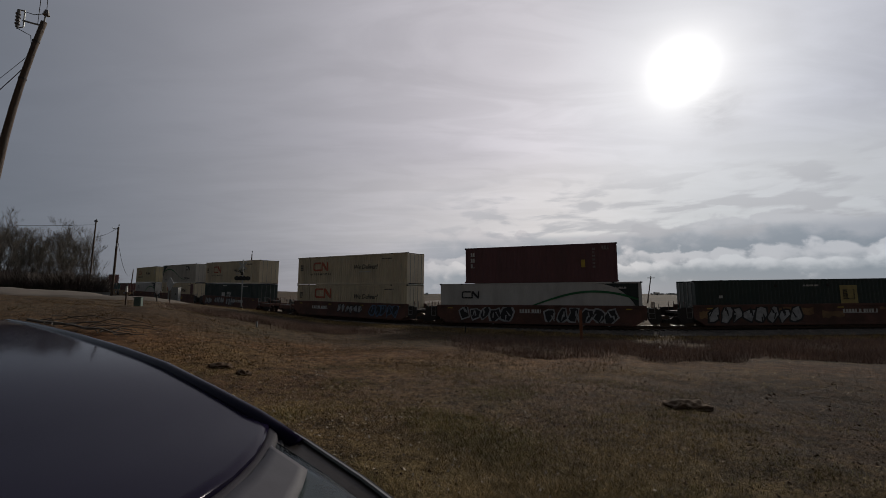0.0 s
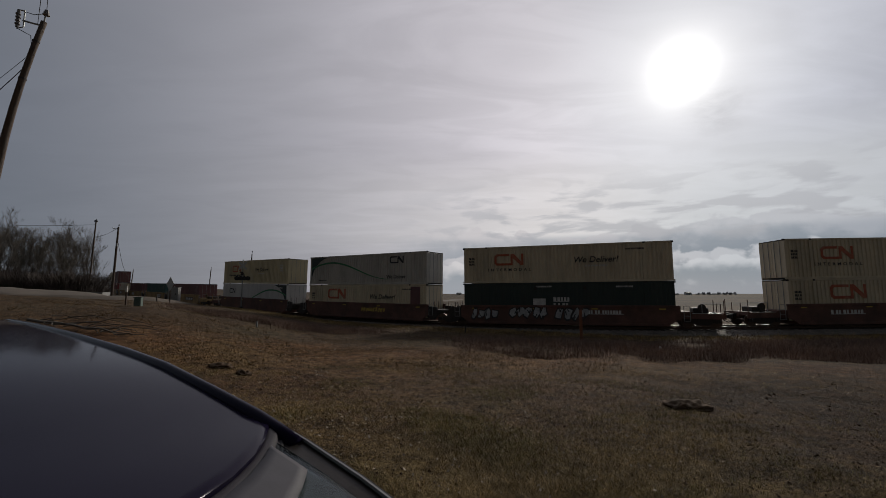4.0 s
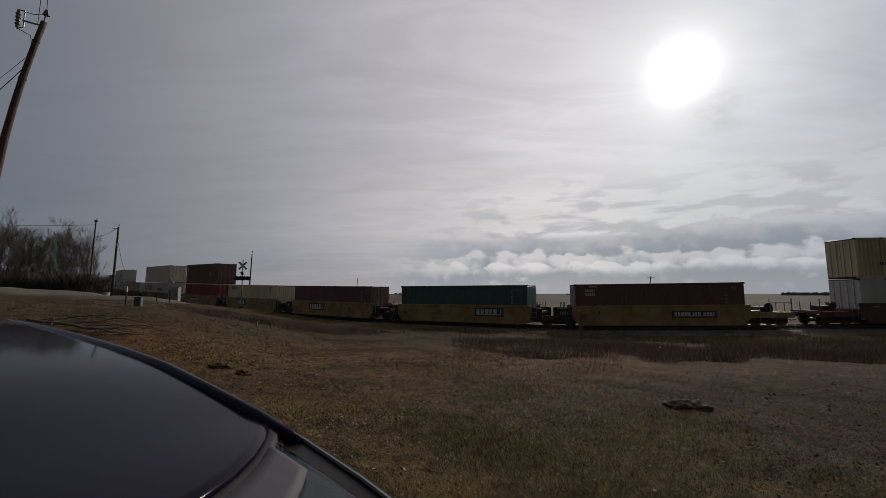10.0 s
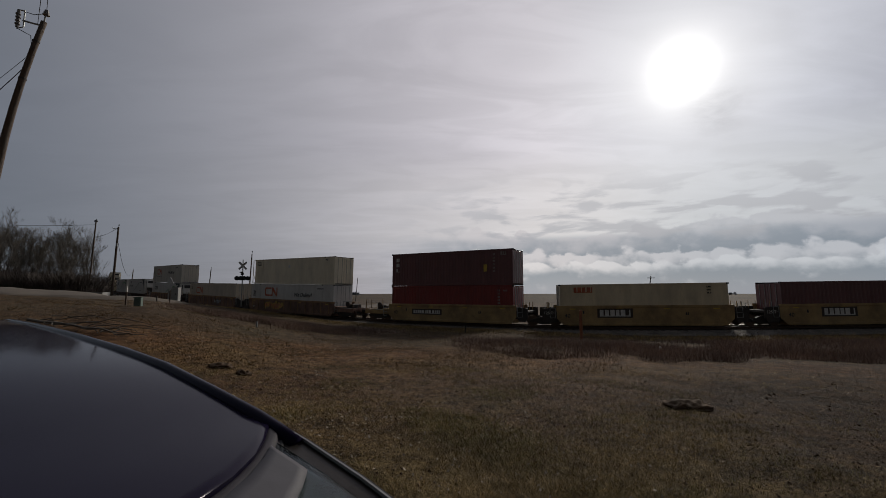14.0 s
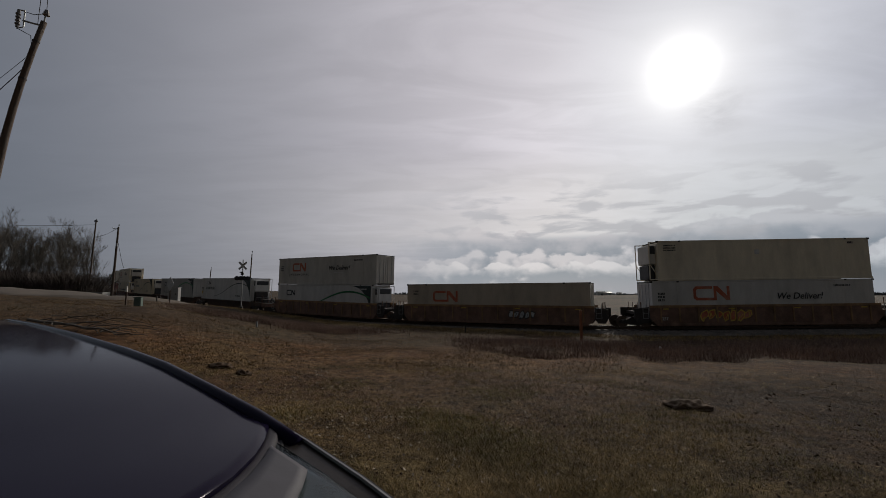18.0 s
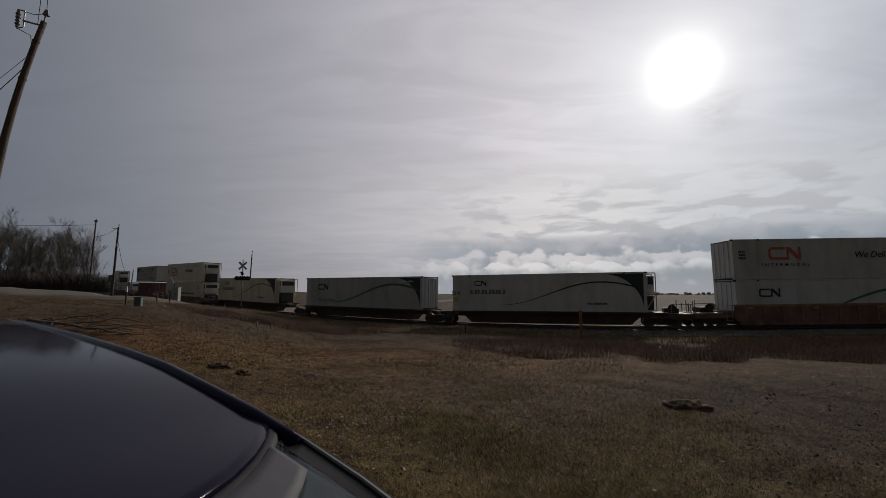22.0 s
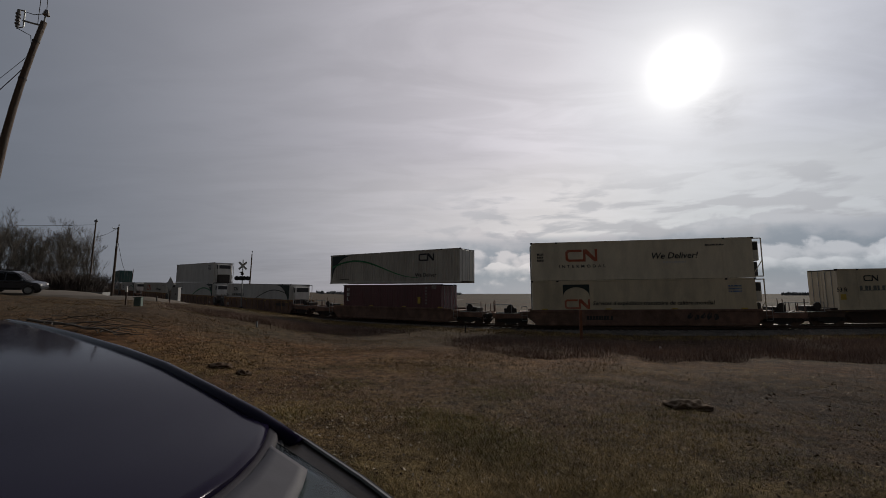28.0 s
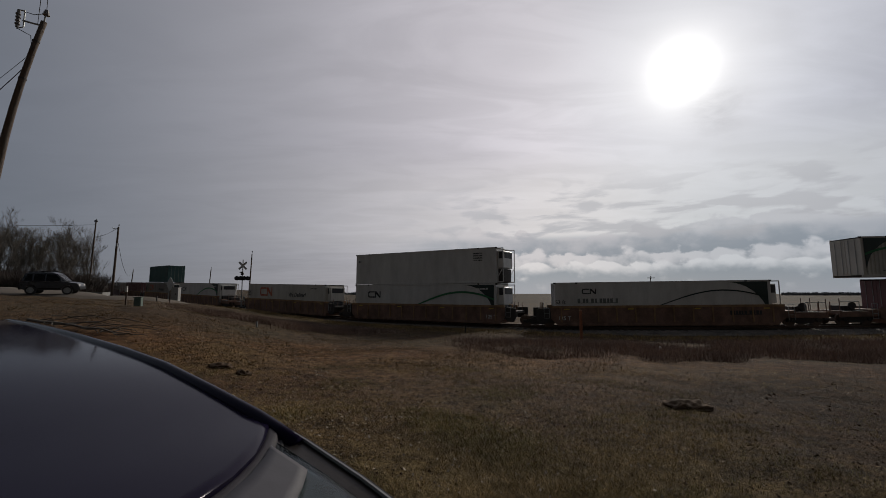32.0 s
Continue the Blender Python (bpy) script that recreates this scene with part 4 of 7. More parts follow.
def well_car(name, L, mat, label, left, right, style, decor=()):
    """One unit. left and right: 'open' for a coupled end, 'truck' for an end with the shared bogie, 'joint' for one resting on the next unit's."""
    car = new(name)
    tagged(car, label, "rail car", "cars of the train")
    h = L / 2 + 0.28
    top = 1.62 if style != "low" else 1.30
    # side walls of the well with top chord, sill and ribs
    for sy in (-1, 1):
        yy = sy * 1.42
        bm = bmesh.new()
        a, b = sorted((yy, sy * 1.36))
        if style == "deep":
            prism(bm, [(-h, 0.70), (-h, top), (h, top), (h, 0.70), (h - 0.8, 0.16), (-h + 0.8, 0.16)], a, b)
        else:
            prism(bm, [(-h, 0.65), (-h, top), (h, top), (h, 0.65), (h - 0.5, 0.14), (-h + 0.5, 0.14)], a, b)
        side = part("side_wall", bm, mat, car)
        for nm, z0, z1, o in (("top_chord", top - 0.16, top + 0.02, 0.05), ("bottom_sill", 0.11, 0.30, 0.04)):
            bm = bmesh.new()
            hh = h if z0 > 1 else h - 0.9
            p, q = sorted((yy + sy * o, yy - sy * 0.10))
            box(bm, -hh, hh, p, q, z0, z1, 0.012)
            part(nm, bm, CHORD if style == "ribbed" and z0 > 1 else mat, side)
        if style == "ribbed":
            n = 12 if L > 13 else 9
            for i in range(n):
                x = -h + 0.8 + (2 * h - 1.6) * i / (n - 1)
                bm = bmesh.new()
                p, q = sorted((yy + sy * 0.05, yy))
                box(bm, x - 0.05, x + 0.05, p, q, 0.38, top - 0.15)
                part("rib", bm, CHORD, side)
    for i in range(5):
        bm = bmesh.new()
        x = -h + 1.0 + (2 * h - 2.0) * i / 4
        box(bm, x - 0.2, x + 0.2, -1.34, 1.34, 0.10, 0.40)
        part("floor_beam", bm, mat, car)
    for sx, kind in ((-1, left), (1, right)):
        bm = bmesh.new()
        e = sx * h
        a, b = sorted((e, e - sx * 0.12))
        box(bm, a, b, -1.4, 1.4, 0.55, 1.2)
        a, b = sorted((e, e + sx * 0.75))
        box(bm, a, b, -1.42, 1.42, 0.98, 1.18, 0.02)
        part("end_sill", bm, mat if kind == "open" else STEEL_DARK, car)
        if kind == "open":
            truck(car, e + sx * 1.45)
            coupler_end(car, e, sx, mat, handbrake=True)
            grab_iron(car, e + sx * 0.2 if sx > 0 else e - 0.6, -1.46, 0.5, 1.6)
        else:
            # bulkhead ladder and dark end panel at the articulated joint
            bm = bmesh.new()
            a, b = sorted((e + sx * 0.04, e + sx * (1.12 if kind == "truck" else 0.95)))
            prism(bm, [(a, 0.62), (a + 0.2, 0.34), (b - 0.2, 0.34), (b, 0.62), (b, 1.40 if sx > 0 else 1.52), (a, 1.52 if sx > 0 else 1.40)], -1.44, -1.30)
            part("end_panel", bm, STEEL_DARK, car)
            bm = bmesh.new()
            box(bm, a, b, 1.30, 1.44, 0.55, 1.45, 0.01)
            part("end_panel", bm, STEEL_DARK, car)
            if sx < 0 and style == "deep40":
                writing("125 T", a + 0.12, -1.447, 0.98, 0.30, PALE, car, name="stencil")
            for k in range(3):
                bm = bmesh.new()
                x = a + (b - a) * (0.2 + 0.3 * k)
                tube(bm, (x, -1.36, 1.40), (x + 0.05, -1.36, 1.40 + 0.35 + 0.12 * (k % 2)), 0.02, n=5)
                part("hand_hold", bm, GALV, car)
            grab_iron(car, e + sx * 0.12 if sx > 0 else e - 0.52, -1.47, 0.7, 1.45)
            for k in (-1.2, -0.6, 0.3, 1.1):
                bm = bmesh.new()
                x = e + sx * 0.55
                tube(bm, (x, k, 1.15), (x, k, 1.9), 0.025, n=5)
                part("guide_post", bm, mat, car)
            if kind == "truck":
                truck(car, e + sx * 0.95)
    y = -1.475
    for d in decor:
        d(car, L, y)
    # reflectors and small stencils along the side
    for i in range(4):
        bm = bmesh.new()
        x = -h + 1.2 + i * (2 * h - 2.4) / 3
        box(bm, x - 0.22, x + 0.22, -1.426, -1.421, 1.33, 1.41)
        part("reflector", bm, YELLOW, car)
    return car


GOLD = material("marking_gold", (0.40, 0.31, 0.12), 0.6, vary=0.2, scale=3, bump=0)
PLATE = material("name_plate_brown", (0.040, 0.026, 0.022), 0.6, vary=0.3, scale=3, bump=0)


def w_stencil(x, z, w, h, mat=PALE, seed=1, plate=None):
    def f(car, L, y):
        if plate:
            bm = bmesh.new()
            box(bm, x - 0.12, x + w + 0.12, -1.43, -1.421, z - 0.1, z + h + 0.1)
            part("sign_plate", bm, plate, car, "dark name plate")
        if plate:
            bars(car, x + 0.06, -1.436, z, 1, w - 0.12, h, 0.05, mat, seed, "stencil_bar")
        else:
            bars(car, x, -1.436, z, 1, w, h, 0.05, mat, seed, "stencil_bar")
    return f


def w_graffiti(x, w, z, h, mats, seed):
    return lambda car, L, y: graffiti(car, x, z, w, h, mats, seed, -1.43)


def w_patch(x0, x1, z0, z1):
    """Old ochre paint showing through."""
    def f(car, L, y):
        bm = bmesh.new()
        rnd = random.Random(int(x0 * 100))
        n = 7
        top = [(x0 + (x1 - x0) * i / n, z1 - rnd.uniform(0, 0.3) * (z1 - z0)) for i in range(n + 1)]
        low = [(x0 + (x1 - x0) * i / n, z0 + rnd.uniform(0, 0.3) * (z1 - z0)) for i in range(n + 1)]
        prism(bm, top + low[::-1], -1.424, -1.419)
        part("faded_paint_patch", bm, CHORD, car, "faded ochre paint patch")
    return f


def w_text(t, x, z, size, mat=PALE):
    return lambda car, L, y: writing(t, x, -1.43, z, size, mat, car, name="stencil")


def spine_car(name, L, mat, label, left, right):
    """A bare centre beam with cross arms."""
    car = new(name)
    tagged(car, label, "rail car", "cars of the train")
    h = L / 2 + 0.55
    bm = bmesh.new()
    prism(bm, [(-h, 0.70), (-h, 1.10), (h, 1.10), (h, 0.70), (h - 1.7, 0.70), (h - 2.3, 0.14), (-h + 2.3, 0.14), (-h + 1.7, 0.70)], -0.80, 0.55)
    part("centre_beam", bm, mat, car)
    for x in (-L / 2 + 0.3, -6.0, -2.5, 2.5, 6.0, L / 2 - 0.3):
        bm = bmesh.new()
        box(bm, x - 0.2, x + 0.2, -1.38, 1.38, 0.98, 1.14, 0.02)
        part("cross_arm", bm, mat, car)
    bm = bmesh.new()
    for sy in (-1, 1):
        box(bm, -h + 0.2, h - 0.2, sy * 1.36 - 0.05, sy * 1.36 + 0.05, 1.02, 1.13)
    part("side_rail", bm, mat, car)
    for x in (-L / 2 + 0.6, L / 2 - 0.6, 0.0):
        bm = bmesh.new()
        box(bm, x - 0.12, x + 0.12, -1.40, -1.385, 1.0, 1.12)
        part("reflector", bm, YELLOW, car)
    for sx, kind in ((-1, left), (1, right)):
        e = sx * (L / 2 + 0.28)
        if kind == "open":
            truck(car, e + sx * 0.1)
            coupler_end(car, e - sx * 0.7, sx, mat, handbrake=True)
            bm = bmesh.new()
            box(bm, e - 0.5, e + 0.5, -1.38, 1.38, 0.95, 1.12)
            part("end_sill", bm, mat, car)
        else:
            if kind == "truck":
                truck(car, e + sx * 0.95)
            bm = bmesh.new()
            box(bm, min(e, e + sx * 0.9), max(e, e + sx * 0.9), -0.5, 0.5, 0.75, 1.05, 0.02)
            part("joint_plate", bm, STEEL_DARK, car)
    bm = bmesh.new()
    tube(bm, (-1.5, -0.4, 0.62), (0.3, -0.4, 0.62), 0.2, n=12)
    part("air_reservoir", bm, STEEL_DARK, car)
    return car


def place(thing, s, z=0.0, reach=6.0):
    MOVING.append((thing, s, z, reach))


GREYS, OUTLINED = (SPRAY, INK), (INK, SPRAY)
F0, F1 = FLOOR, FLOOR + HIGH + 0.02


def unit(s_mid, kind, L, mat, label, left, right, loads, decor=()):
    """A car unit and its load; loads: (container, height over the rail, shift along the car)."""
    if kind == "spine":
        car = spine_car("spine_car", L, mat, label, left, right)
    else:
        car = well_car("well_car", L, mat, label, left, right, kind, decor)
    place(car, s_mid)
    for c, z, dx in loads:
        place(c, s_mid + dx, z)


def K(v):
    return v * 1.0921 + 0.48


def add_train():
    BROWN = "rust-brown double-stack well car with faded paint"
    YEL = "yellow well car with dirty sides and dark name plate"
    RST = "rusty orange-brown ribbed well car"
    C = container
    mid = lambda a, b: K((a + b) / 2)
    # car 1: three brown units
    unit(K(0.15) + L53 / 2, "deep", L53, WELL_BROWN, BROWN, "truck", "truck",
         [(C("shipping_container", "dark green long container with a square gold mark", L53, DARK_GREEN, True,
             (d_patch(2.55, 3.8, 1.2, 2.55, GOLD, "gold square mark"), d_bars(2.75, 1.5, 1, 0.85, 0.75, 0.1, INK, 21),
              d_bars(-0.1, 2.5, 1, 1.1, 0.12, 0.1, PALE, 22), d_bars(-6.3, 1.7, 1, 0.3, 0.2, 0.1, PALE, 19), d_vents())), F0, 0)],
         (w_graffiti(-7.2, 6.7, 0.25, 1.3, GREYS, 3), w_patch(-7.9, -6.9, 0.6, 1.3), w_patch(-2.2, 0.4, 0.75, 1.45), w_patch(1.0, 2.6, 0.55, 1.2), w_patch(5.2, 6.4, 1.15, 1.42), w_stencil(2.5, 0.95, 2.5, 0.28, PALE, 5)))
    unit(mid(-18.35, -3.1), "deep", L53, WELL_BROWN, BROWN, "truck", "joint",
         [(C("shipping_container", "white long container with dark corner and green line", L53, WHITE, False, SWOOSHED), F0, 0),
          (C("shipping_container", "dark maroon forty foot container with white side marks", L40, MAROON, True, TALL_BARS), F1, K((-16.37 - 4.77) / 2) - mid(-18.35, -3.1) + 0.2)],
         (w_graffiti(-6.3, 4.6, 0.28, 1.28, OUTLINED, 6), w_graffiti(0.9, 5.4, 0.28, 1.28, OUTLINED, 7), w_stencil(-1.1, 1.0, 1.7, 0.3, PALE, 9)))
    unit(mid(-36.7, -21.4), "deep", L53, WELL_BROWN, BROWN, "open", "joint",
         [(C("shipping_container", "cream corrugated long container with red mark", L53, CREAM, True, DELIVER), F0, 0),
          (C("shipping_container", "cream corrugated long container with red mark and slogan", L53, CREAM, True, INTERMODAL), F1, 0)],
         (w_stencil(-5.2, 0.85, 2.5, 0.32, PALE, 10), w_graffiti(-1.2, 3.6, 0.55, 0.95, GREYS, 11), w_graffiti(3.4, 3.7, 0.35, 1.15, (INK, SPRAY_BLUE), 12)))
    # car 2: three brown units
    unit(mid(-59.1, -43.7), "deep", L53, WELL_BROWN, BROWN, "truck", "open",
         [(C("shipping_container", "dark green long container with a white house-shaped mark", L53, DARK_GREEN, True,
             (d_patch(-2.3, -1.3, 0.95, 1.75, PALE, "white house-shaped mark"), d_bars(-0.7, 1.5, 2, 1.3, 0.35, 0.12, PALE, 23), d_bars(-2, 2.65, 1, 1.2, 0.12, 0.1, PALE, 24),
              d_bars(4, 2.6, 1, 1.2, 0.12, 0.1, PALE, 25), d_vents())), F0, 0),
          (C("shipping_container", "cream corrugated long container with red mark and slogan", L53, CREAM, True, INTERMODAL), F1, 0)],
         (w_graffiti(-7.4, 2.2, 0.5, 0.9, GREYS, 14), w_graffiti(-4.2, 3.0, 0.6, 0.95, GREYS, 15), w_graffiti(-0.6, 2.6, 0.5, 1.0, GREYS, 16), w_stencil(1.2, 0.95, 3.2, 0.3, PALE, 17)))
    unit(mid(-77.5, -62.1), "deep", L53, WELL_BROWN, BROWN, "truck", "joint",
         [(C("shipping_container", "cream corrugated container with a dark door panel patch", L53, CREAM, True,
             DELIVER + (d_patch(6.2, 7.3, 0.2, 2.8, MAROON, "dark replaced panel"),)), F0, 0),
          (C("shipping_container", "white corrugated long container with dark corner and green line", L53, GREY_WHITE, True, LEFT_SWOOSH), F1, 0)],
         (w_graffiti(0.0, 3.2, 0.75, 0.5, (YELLOW, WELL_BROWN), 18),))
    unit(mid(-96.1, -80.7), "deep", L53, WELL_BROWN, BROWN, "open", "joint",
         [(C("shipping_container", "white long container with dark corner and green line", L53, WHITE, False, SWOOSHED), F0, 0),
          (C("shipping_container", "yellowed corrugated long container with worn lettering", L53, YELLOWED, True,
             (d_bars(-6.4, 0.98, 1, 4.2, 0.2, 0.1, INK, 26), d_logo(ORANGE, -5.6, 1.5, 0.9), d_text("We Deliver", 0.4, 1.55, 0.66, INK, 0.25), d_bars(1.2, 1.2, 1, 1.6, 0.12, 0.1, PALE, 27),
              d_bars(6.3, 2.1, 3, 0.6, 0.2, 0.1, PALE, 28))), F1, 0)], ())
    # car 3: five yellow units
    def yel(a, b, left, right, loads, plate_x, name_plate=False):
        unit(mid(a, b), "deep40", L40, WELL_YELLOW, YEL, left, right, loads,
             (w_stencil(plate_x, 0.80, 2.35 if not name_plate else 2.9, 0.50 if not name_plate else 0.30, PALE, 30, PLATE), w_text("40", -5.75, 0.72, 0.42, INK), w_stencil(3.0, 0.9, 0.25, 0.2, INK, 32), w_stencil(-4.4, 1.0, 0.12, 0.22, INK, 33)))
    yel(-114.87, -103.42, "truck", "open", [(C("shipping_container", "maroon forty foot container with pale corner mark", L40, MAROON, True,
        SMALL + (d_bars(-5.3, 2.25, 2, 0.7, 0.2, 0.08, PALE, 33), d_patch(-5.0, -4.4, 2.62, 2.70, PALE)), height=2.86), F0, 0)], 1.0, True)
    yel(-129.5, -117.85, "truck", "joint", [(C("shipping_container", "teal green corrugated forty foot container", L40, TEAL, True, SMALL, height=2.86), F0, 0)], 1.6)
    yel(-144.13, -132.57, "truck", "joint", [(C("shipping_container", "plain maroon forty foot container", L40, MAROON, True, SMALL, height=2.86), F0, 0)], -3.2)
    yel(-158.78, -147.23, "truck", "joint", [(C("shipping_container", "cream white forty foot container with small red mark", L40, CREAM, False,
        (d_bars(-5.0, 2.2, 1, 1.4, 0.42, 0.1, ORANGE, 34), d_bars(4.6, 2.5, 3, 0.3, 0.12, 0.1, INK, 35)), height=2.86), F0, 0)], -3.2)
    yel(-173.25, -161.76, "open", "joint", [(C("shipping_container", "bright red corrugated forty foot container", L40, RED, True, SMALL, height=2.86), F0, 0),
        (C("shipping_container", "dark maroon forty foot container with white side marks", L40, MAROON, True, TALL_BARS), F0 + 2.88, 0)], -3.6, True)
    # car 4: three rusty units
    unit(mid(-195.6, -180.2), "ribbed", L53, WELL_RUST, RST, "truck", "open",
         [(C("shipping_container", "white smooth long container with red mark and slogan", L53, WHITE, False, DELIVER), F0, 0),
          (C("shipping_container", "yellowed refrigerated container with open end frame", L53 - 0.6, GREY_CREAM, False,
             (d_bars(-7.3, 2.6, 3, 0.9, 0.1, 0.08, INK, 36), d_patch(-0.6, -0.25, 1.9, 2.25, PALE), d_bars(6.2, 2.6, 1, 0.4, 0.15, 0.1, INK, 37)), -1), F1, 0.3)],
         (w_graffiti(-4.6, 3.6, 0.5, 0.75, (ORANGE, YELLOW), 38), w_text("1257", -7.6, 0.55, 0.30)))
    unit(mid(-214.28, -199.0), "ribbed", L53, WELL_RUST, RST, "truck", "joint",
         [(C("shipping_container", "dull cream long container with red mark", L53, DULL_CREAM, False, INTERMODAL[:2] + (d_bars(-7.4, 2.3, 2, 0.5, 0.14, 0.1, INK, 39),)), F0, 0.0)],
         (w_graffiti(1.6, 2.2, 0.6, 0.6, GREYS, 40),))
    unit(mid(-232.9, -217.4), "ribbed", L53, WELL_RUST, RST, "open", "joint",
         [(C("shipping_container", "white refrigerated container with dark corner and green line", L53 - 0.5, WHITE, False, SWOOSHED, 1), F0, -0.25),
          (C("shipping_container", "grey-white smooth container with red mark and slogan", L53, GREY_WHITE, False, INTERMODAL), F1, 0)], ())
    # car 5: three spine units
    SP = "dark brown spine car, a bare centre beam"
    unit(mid(-253.0, -237.4), "spine", L53, SPINE, SP, "truck", "open",
         [(C("shipping_container", "white refrigerated container with black letter bars and green line", L53 - 0.8, WHITE, False, COOL, 1), 1.15, -0.2)])
    unit(mid(-270.5, -255.2), "spine", L53, SPINE, SP, "truck", "joint",
         [(C("shipping_container", "pale grey container with dark corner and green line", L53, PALE_GREY, False, SWOOSHED[:2] + (d_text("We Deliver", -6.1, 0.5, 0.55, FADED),) + SWOOSHED[2:]), 1.15, 0)])
    unit(mid(-290.4, -274.9), "spine", L53, SPINE, SP, "open", "joint",
         [(C("shipping_container", "cream refrigerated container with black letter bars and green line", L53 - 0.8, CREAM, False, COOL, 1), 1.15, -0.2)])
    # car 6 and 7: single cars
    unit(mid(-310.57, -295.2), "low", L53, WELL_RUST, "rusty orange single well car", "open", "open",
         [(C("shipping_container", "pale refrigerated container with dark arched mark and slogan", L53, CREAM, False,
             (d_arch(-5.7, 1.75, 2.0, 0.95, SWOOSH_DARK), d_logo(ORANGE, -5.6, 0.8, 0.75), d_text("Services d'expédition transitaire de calibre mondial", -3.5, 1.1, 0.42, INK, 0.2),
              d_bars(6.2, 2.4, 3, 0.9, 0.1, 0.1, BLUE, 41)), 1), F0 + 0.15, 0),
          (C("shipping_container", "pale refrigerated container with red mark and slogan", L53, GREY_CREAM, False, INTERMODAL, 1), F1 + 0.15, 0)],
         (w_stencil(-4.0, 0.55, 2.0, 0.3, INK, 42), w_graffiti(3.2, 2.2, 0.5, 0.6, (INK, WELL_RUST), 43)))
    unit(mid(-331.2, -315.6), "low", 14.0, WELL_RUST, "rusty orange single well car", "open", "open",
         [(C("shipping_container", "dark maroon forty foot container with white side marks", L40, MAROON, True, TALL_BARS, height=2.90), F0 + 0.1, 0.08),
          (C("shipping_container", "white corrugated long container overhanging the box below", L53, GREY_WHITE, True, LEFT_SWOOSH), F1 + 0.1, 0)], ())
    # car 8: three rusty units, then the tail
    unit(mid(-351.9, -336.5), "ribbed", L53, WELL_RUST, RST, "truck", "open",
         [(C("shipping_container", "white refrigerated container with black letter bars and green line", L53 - 0.6, WHITE, False, COOL, 1), F0, -0.2)],
         (w_text("125 T", -7.8, 0.55, 0.42), w_stencil(4.6, 0.9, 2.2, 0.3, INK, 44)))
    unit(mid(-370.4, -355.0), "ribbed", L53, WELL_RUST, RST, "truck", "joint",
         [(C("shipping_container", "white refrigerated container with dark corner and green line", L53 - 0.6, WHITE, False, SWOOSHED, 1), F0, -0.2),
          (C("shipping_container", "plain white refrigerated container with end frame", L53 - 0.6, WHITE, False, (d_bars(-7.4, 2.2, 1, 0.3, 0.2, 0.1, INK, 45), d_bars(5.6, 2.5, 4, 0.9, 0.1, 0.1, INK, 46)), 1), F1, -0.2)],
         (w_text("125 T", 6.6, 0.55, 0.42),))
    unit(mid(-389.0, -373.6), "ribbed", L53, WELL_RUST, RST, "open", "joint",
         [(C("shipping_container", "grey-white refrigerated container with red mark and slogan", L53 - 0.6, GREY_WHITE, False, DELIVER, 1), F0, -0.2)], ())
    unit(mid(-411.5, -396.1), "ribbed", L53, WELL_RUST, RST, "truck", "open",
         [(C("shipping_container", "white refrigerated container with dark corner and green line", L53 - 0.6, WHITE, False, SWOOSHED, 1), F0, -0.2)], ())
    unit(mid(-430.0, -414.6), "ribbed", L53, WELL_RUST, RST, "truck", "joint",
         [(C("shipping_container", "weathered grey refrigerated container with faded mark", L53 - 0.6, WEATHERED, False, DELIVER, 1), F0, -0.2),
          (C("shipping_container", "teal corrugated forty foot container", L40, TEAL, True, SMALL), F1, 0.0)], ())
    unit(mid(-448.4, -433.0), "ribbed", L53, WELL_RUST, RST, "open", "joint",
         [(C("shipping_container", "plain dark maroon long container", L53, MAROON, True, SMALL), F0, 0)], ())
    s = -471.5
    for i in range(4):
        unit(mid(s, s + 15.4), "deep", L53, WELL_BROWN, BROWN, "open" if i == 2 else "truck", "open" if i in (0, 3) else "joint",
             [(C("shipping_container", "weathered plain long container on the train", L53, (WEATHERED, MAROON, WEATHERED, DARK_GREEN)[i], True, ()), F0, 0)], ())
        s -= 18.4 if i != 2 else 22.0


add_train()

# ---------------------------------------------------------------- poles, signs and posts


def wooden_pole(name, base, top, r0, r1, label, bow=0.0):
    p = new(name)
    p.location = base
    tagged(p, label, "utility pole")
    d = Vector(top) - Vector(base)
    bm = chain([d * t + Vector((bow * 4 * t * (1 - t), 0, 0)) for t in (-0.03, 0.15, 0.3, 0.45, 0.6, 0.7, 0.8, 0.9, 1.0)], r0, 12, taper=r1)
    part("shaft", bm, WOOD, p, smooth=True)
    return p, d


def bolts_and_pin(p, d, k=1.0):
    """Ridge pin with its insulator on the pole's top."""
    bm = bmesh.new()
    tube(bm, d, d + Vector((0.05, 0, 0.38)) * k, 0.025 * k, n=6)
    part("top_pin", bm, GALV, p)
    bm = bmesh.new()
    for i in range(3):
        tube(bm, d + Vector((0.05, 0, 0.24 + 0.07 * i)) * k, d + Vector((0.05, 0, 0.28 + 0.07 * i)) * k, (0.10 - 0.02 * i) * k, n=10)
    part("insulator", bm, PORCELAIN, p)


PORCELAIN = material("porcelain", (0.16, 0.15, 0.15), 0.25, bump=0)
SIGN_BACK = material("sign_aluminium", (0.42, 0.43, 0.43), 0.5, 0.3, vary=0.15, scale=5, bump=0.02)
GREEN_BOX = material("utility_green", (0.075, 0.115, 0.095), 0.6, vary=0.15, scale=4, bump=0.05, dirt=(0.12, 0.10, 0.07))
ORANGE_STAKE = material("marker_orange", (0.20, 0.075, 0.035), 0.7, vary=0.25, scale=5, bump=0.05)
GREY_PAINT = material("cabinet_grey", (0.24, 0.24, 0.235), 0.6, vary=0.15, scale=4, bump=0.03, dirt=(0.15, 0.12, 0.09))
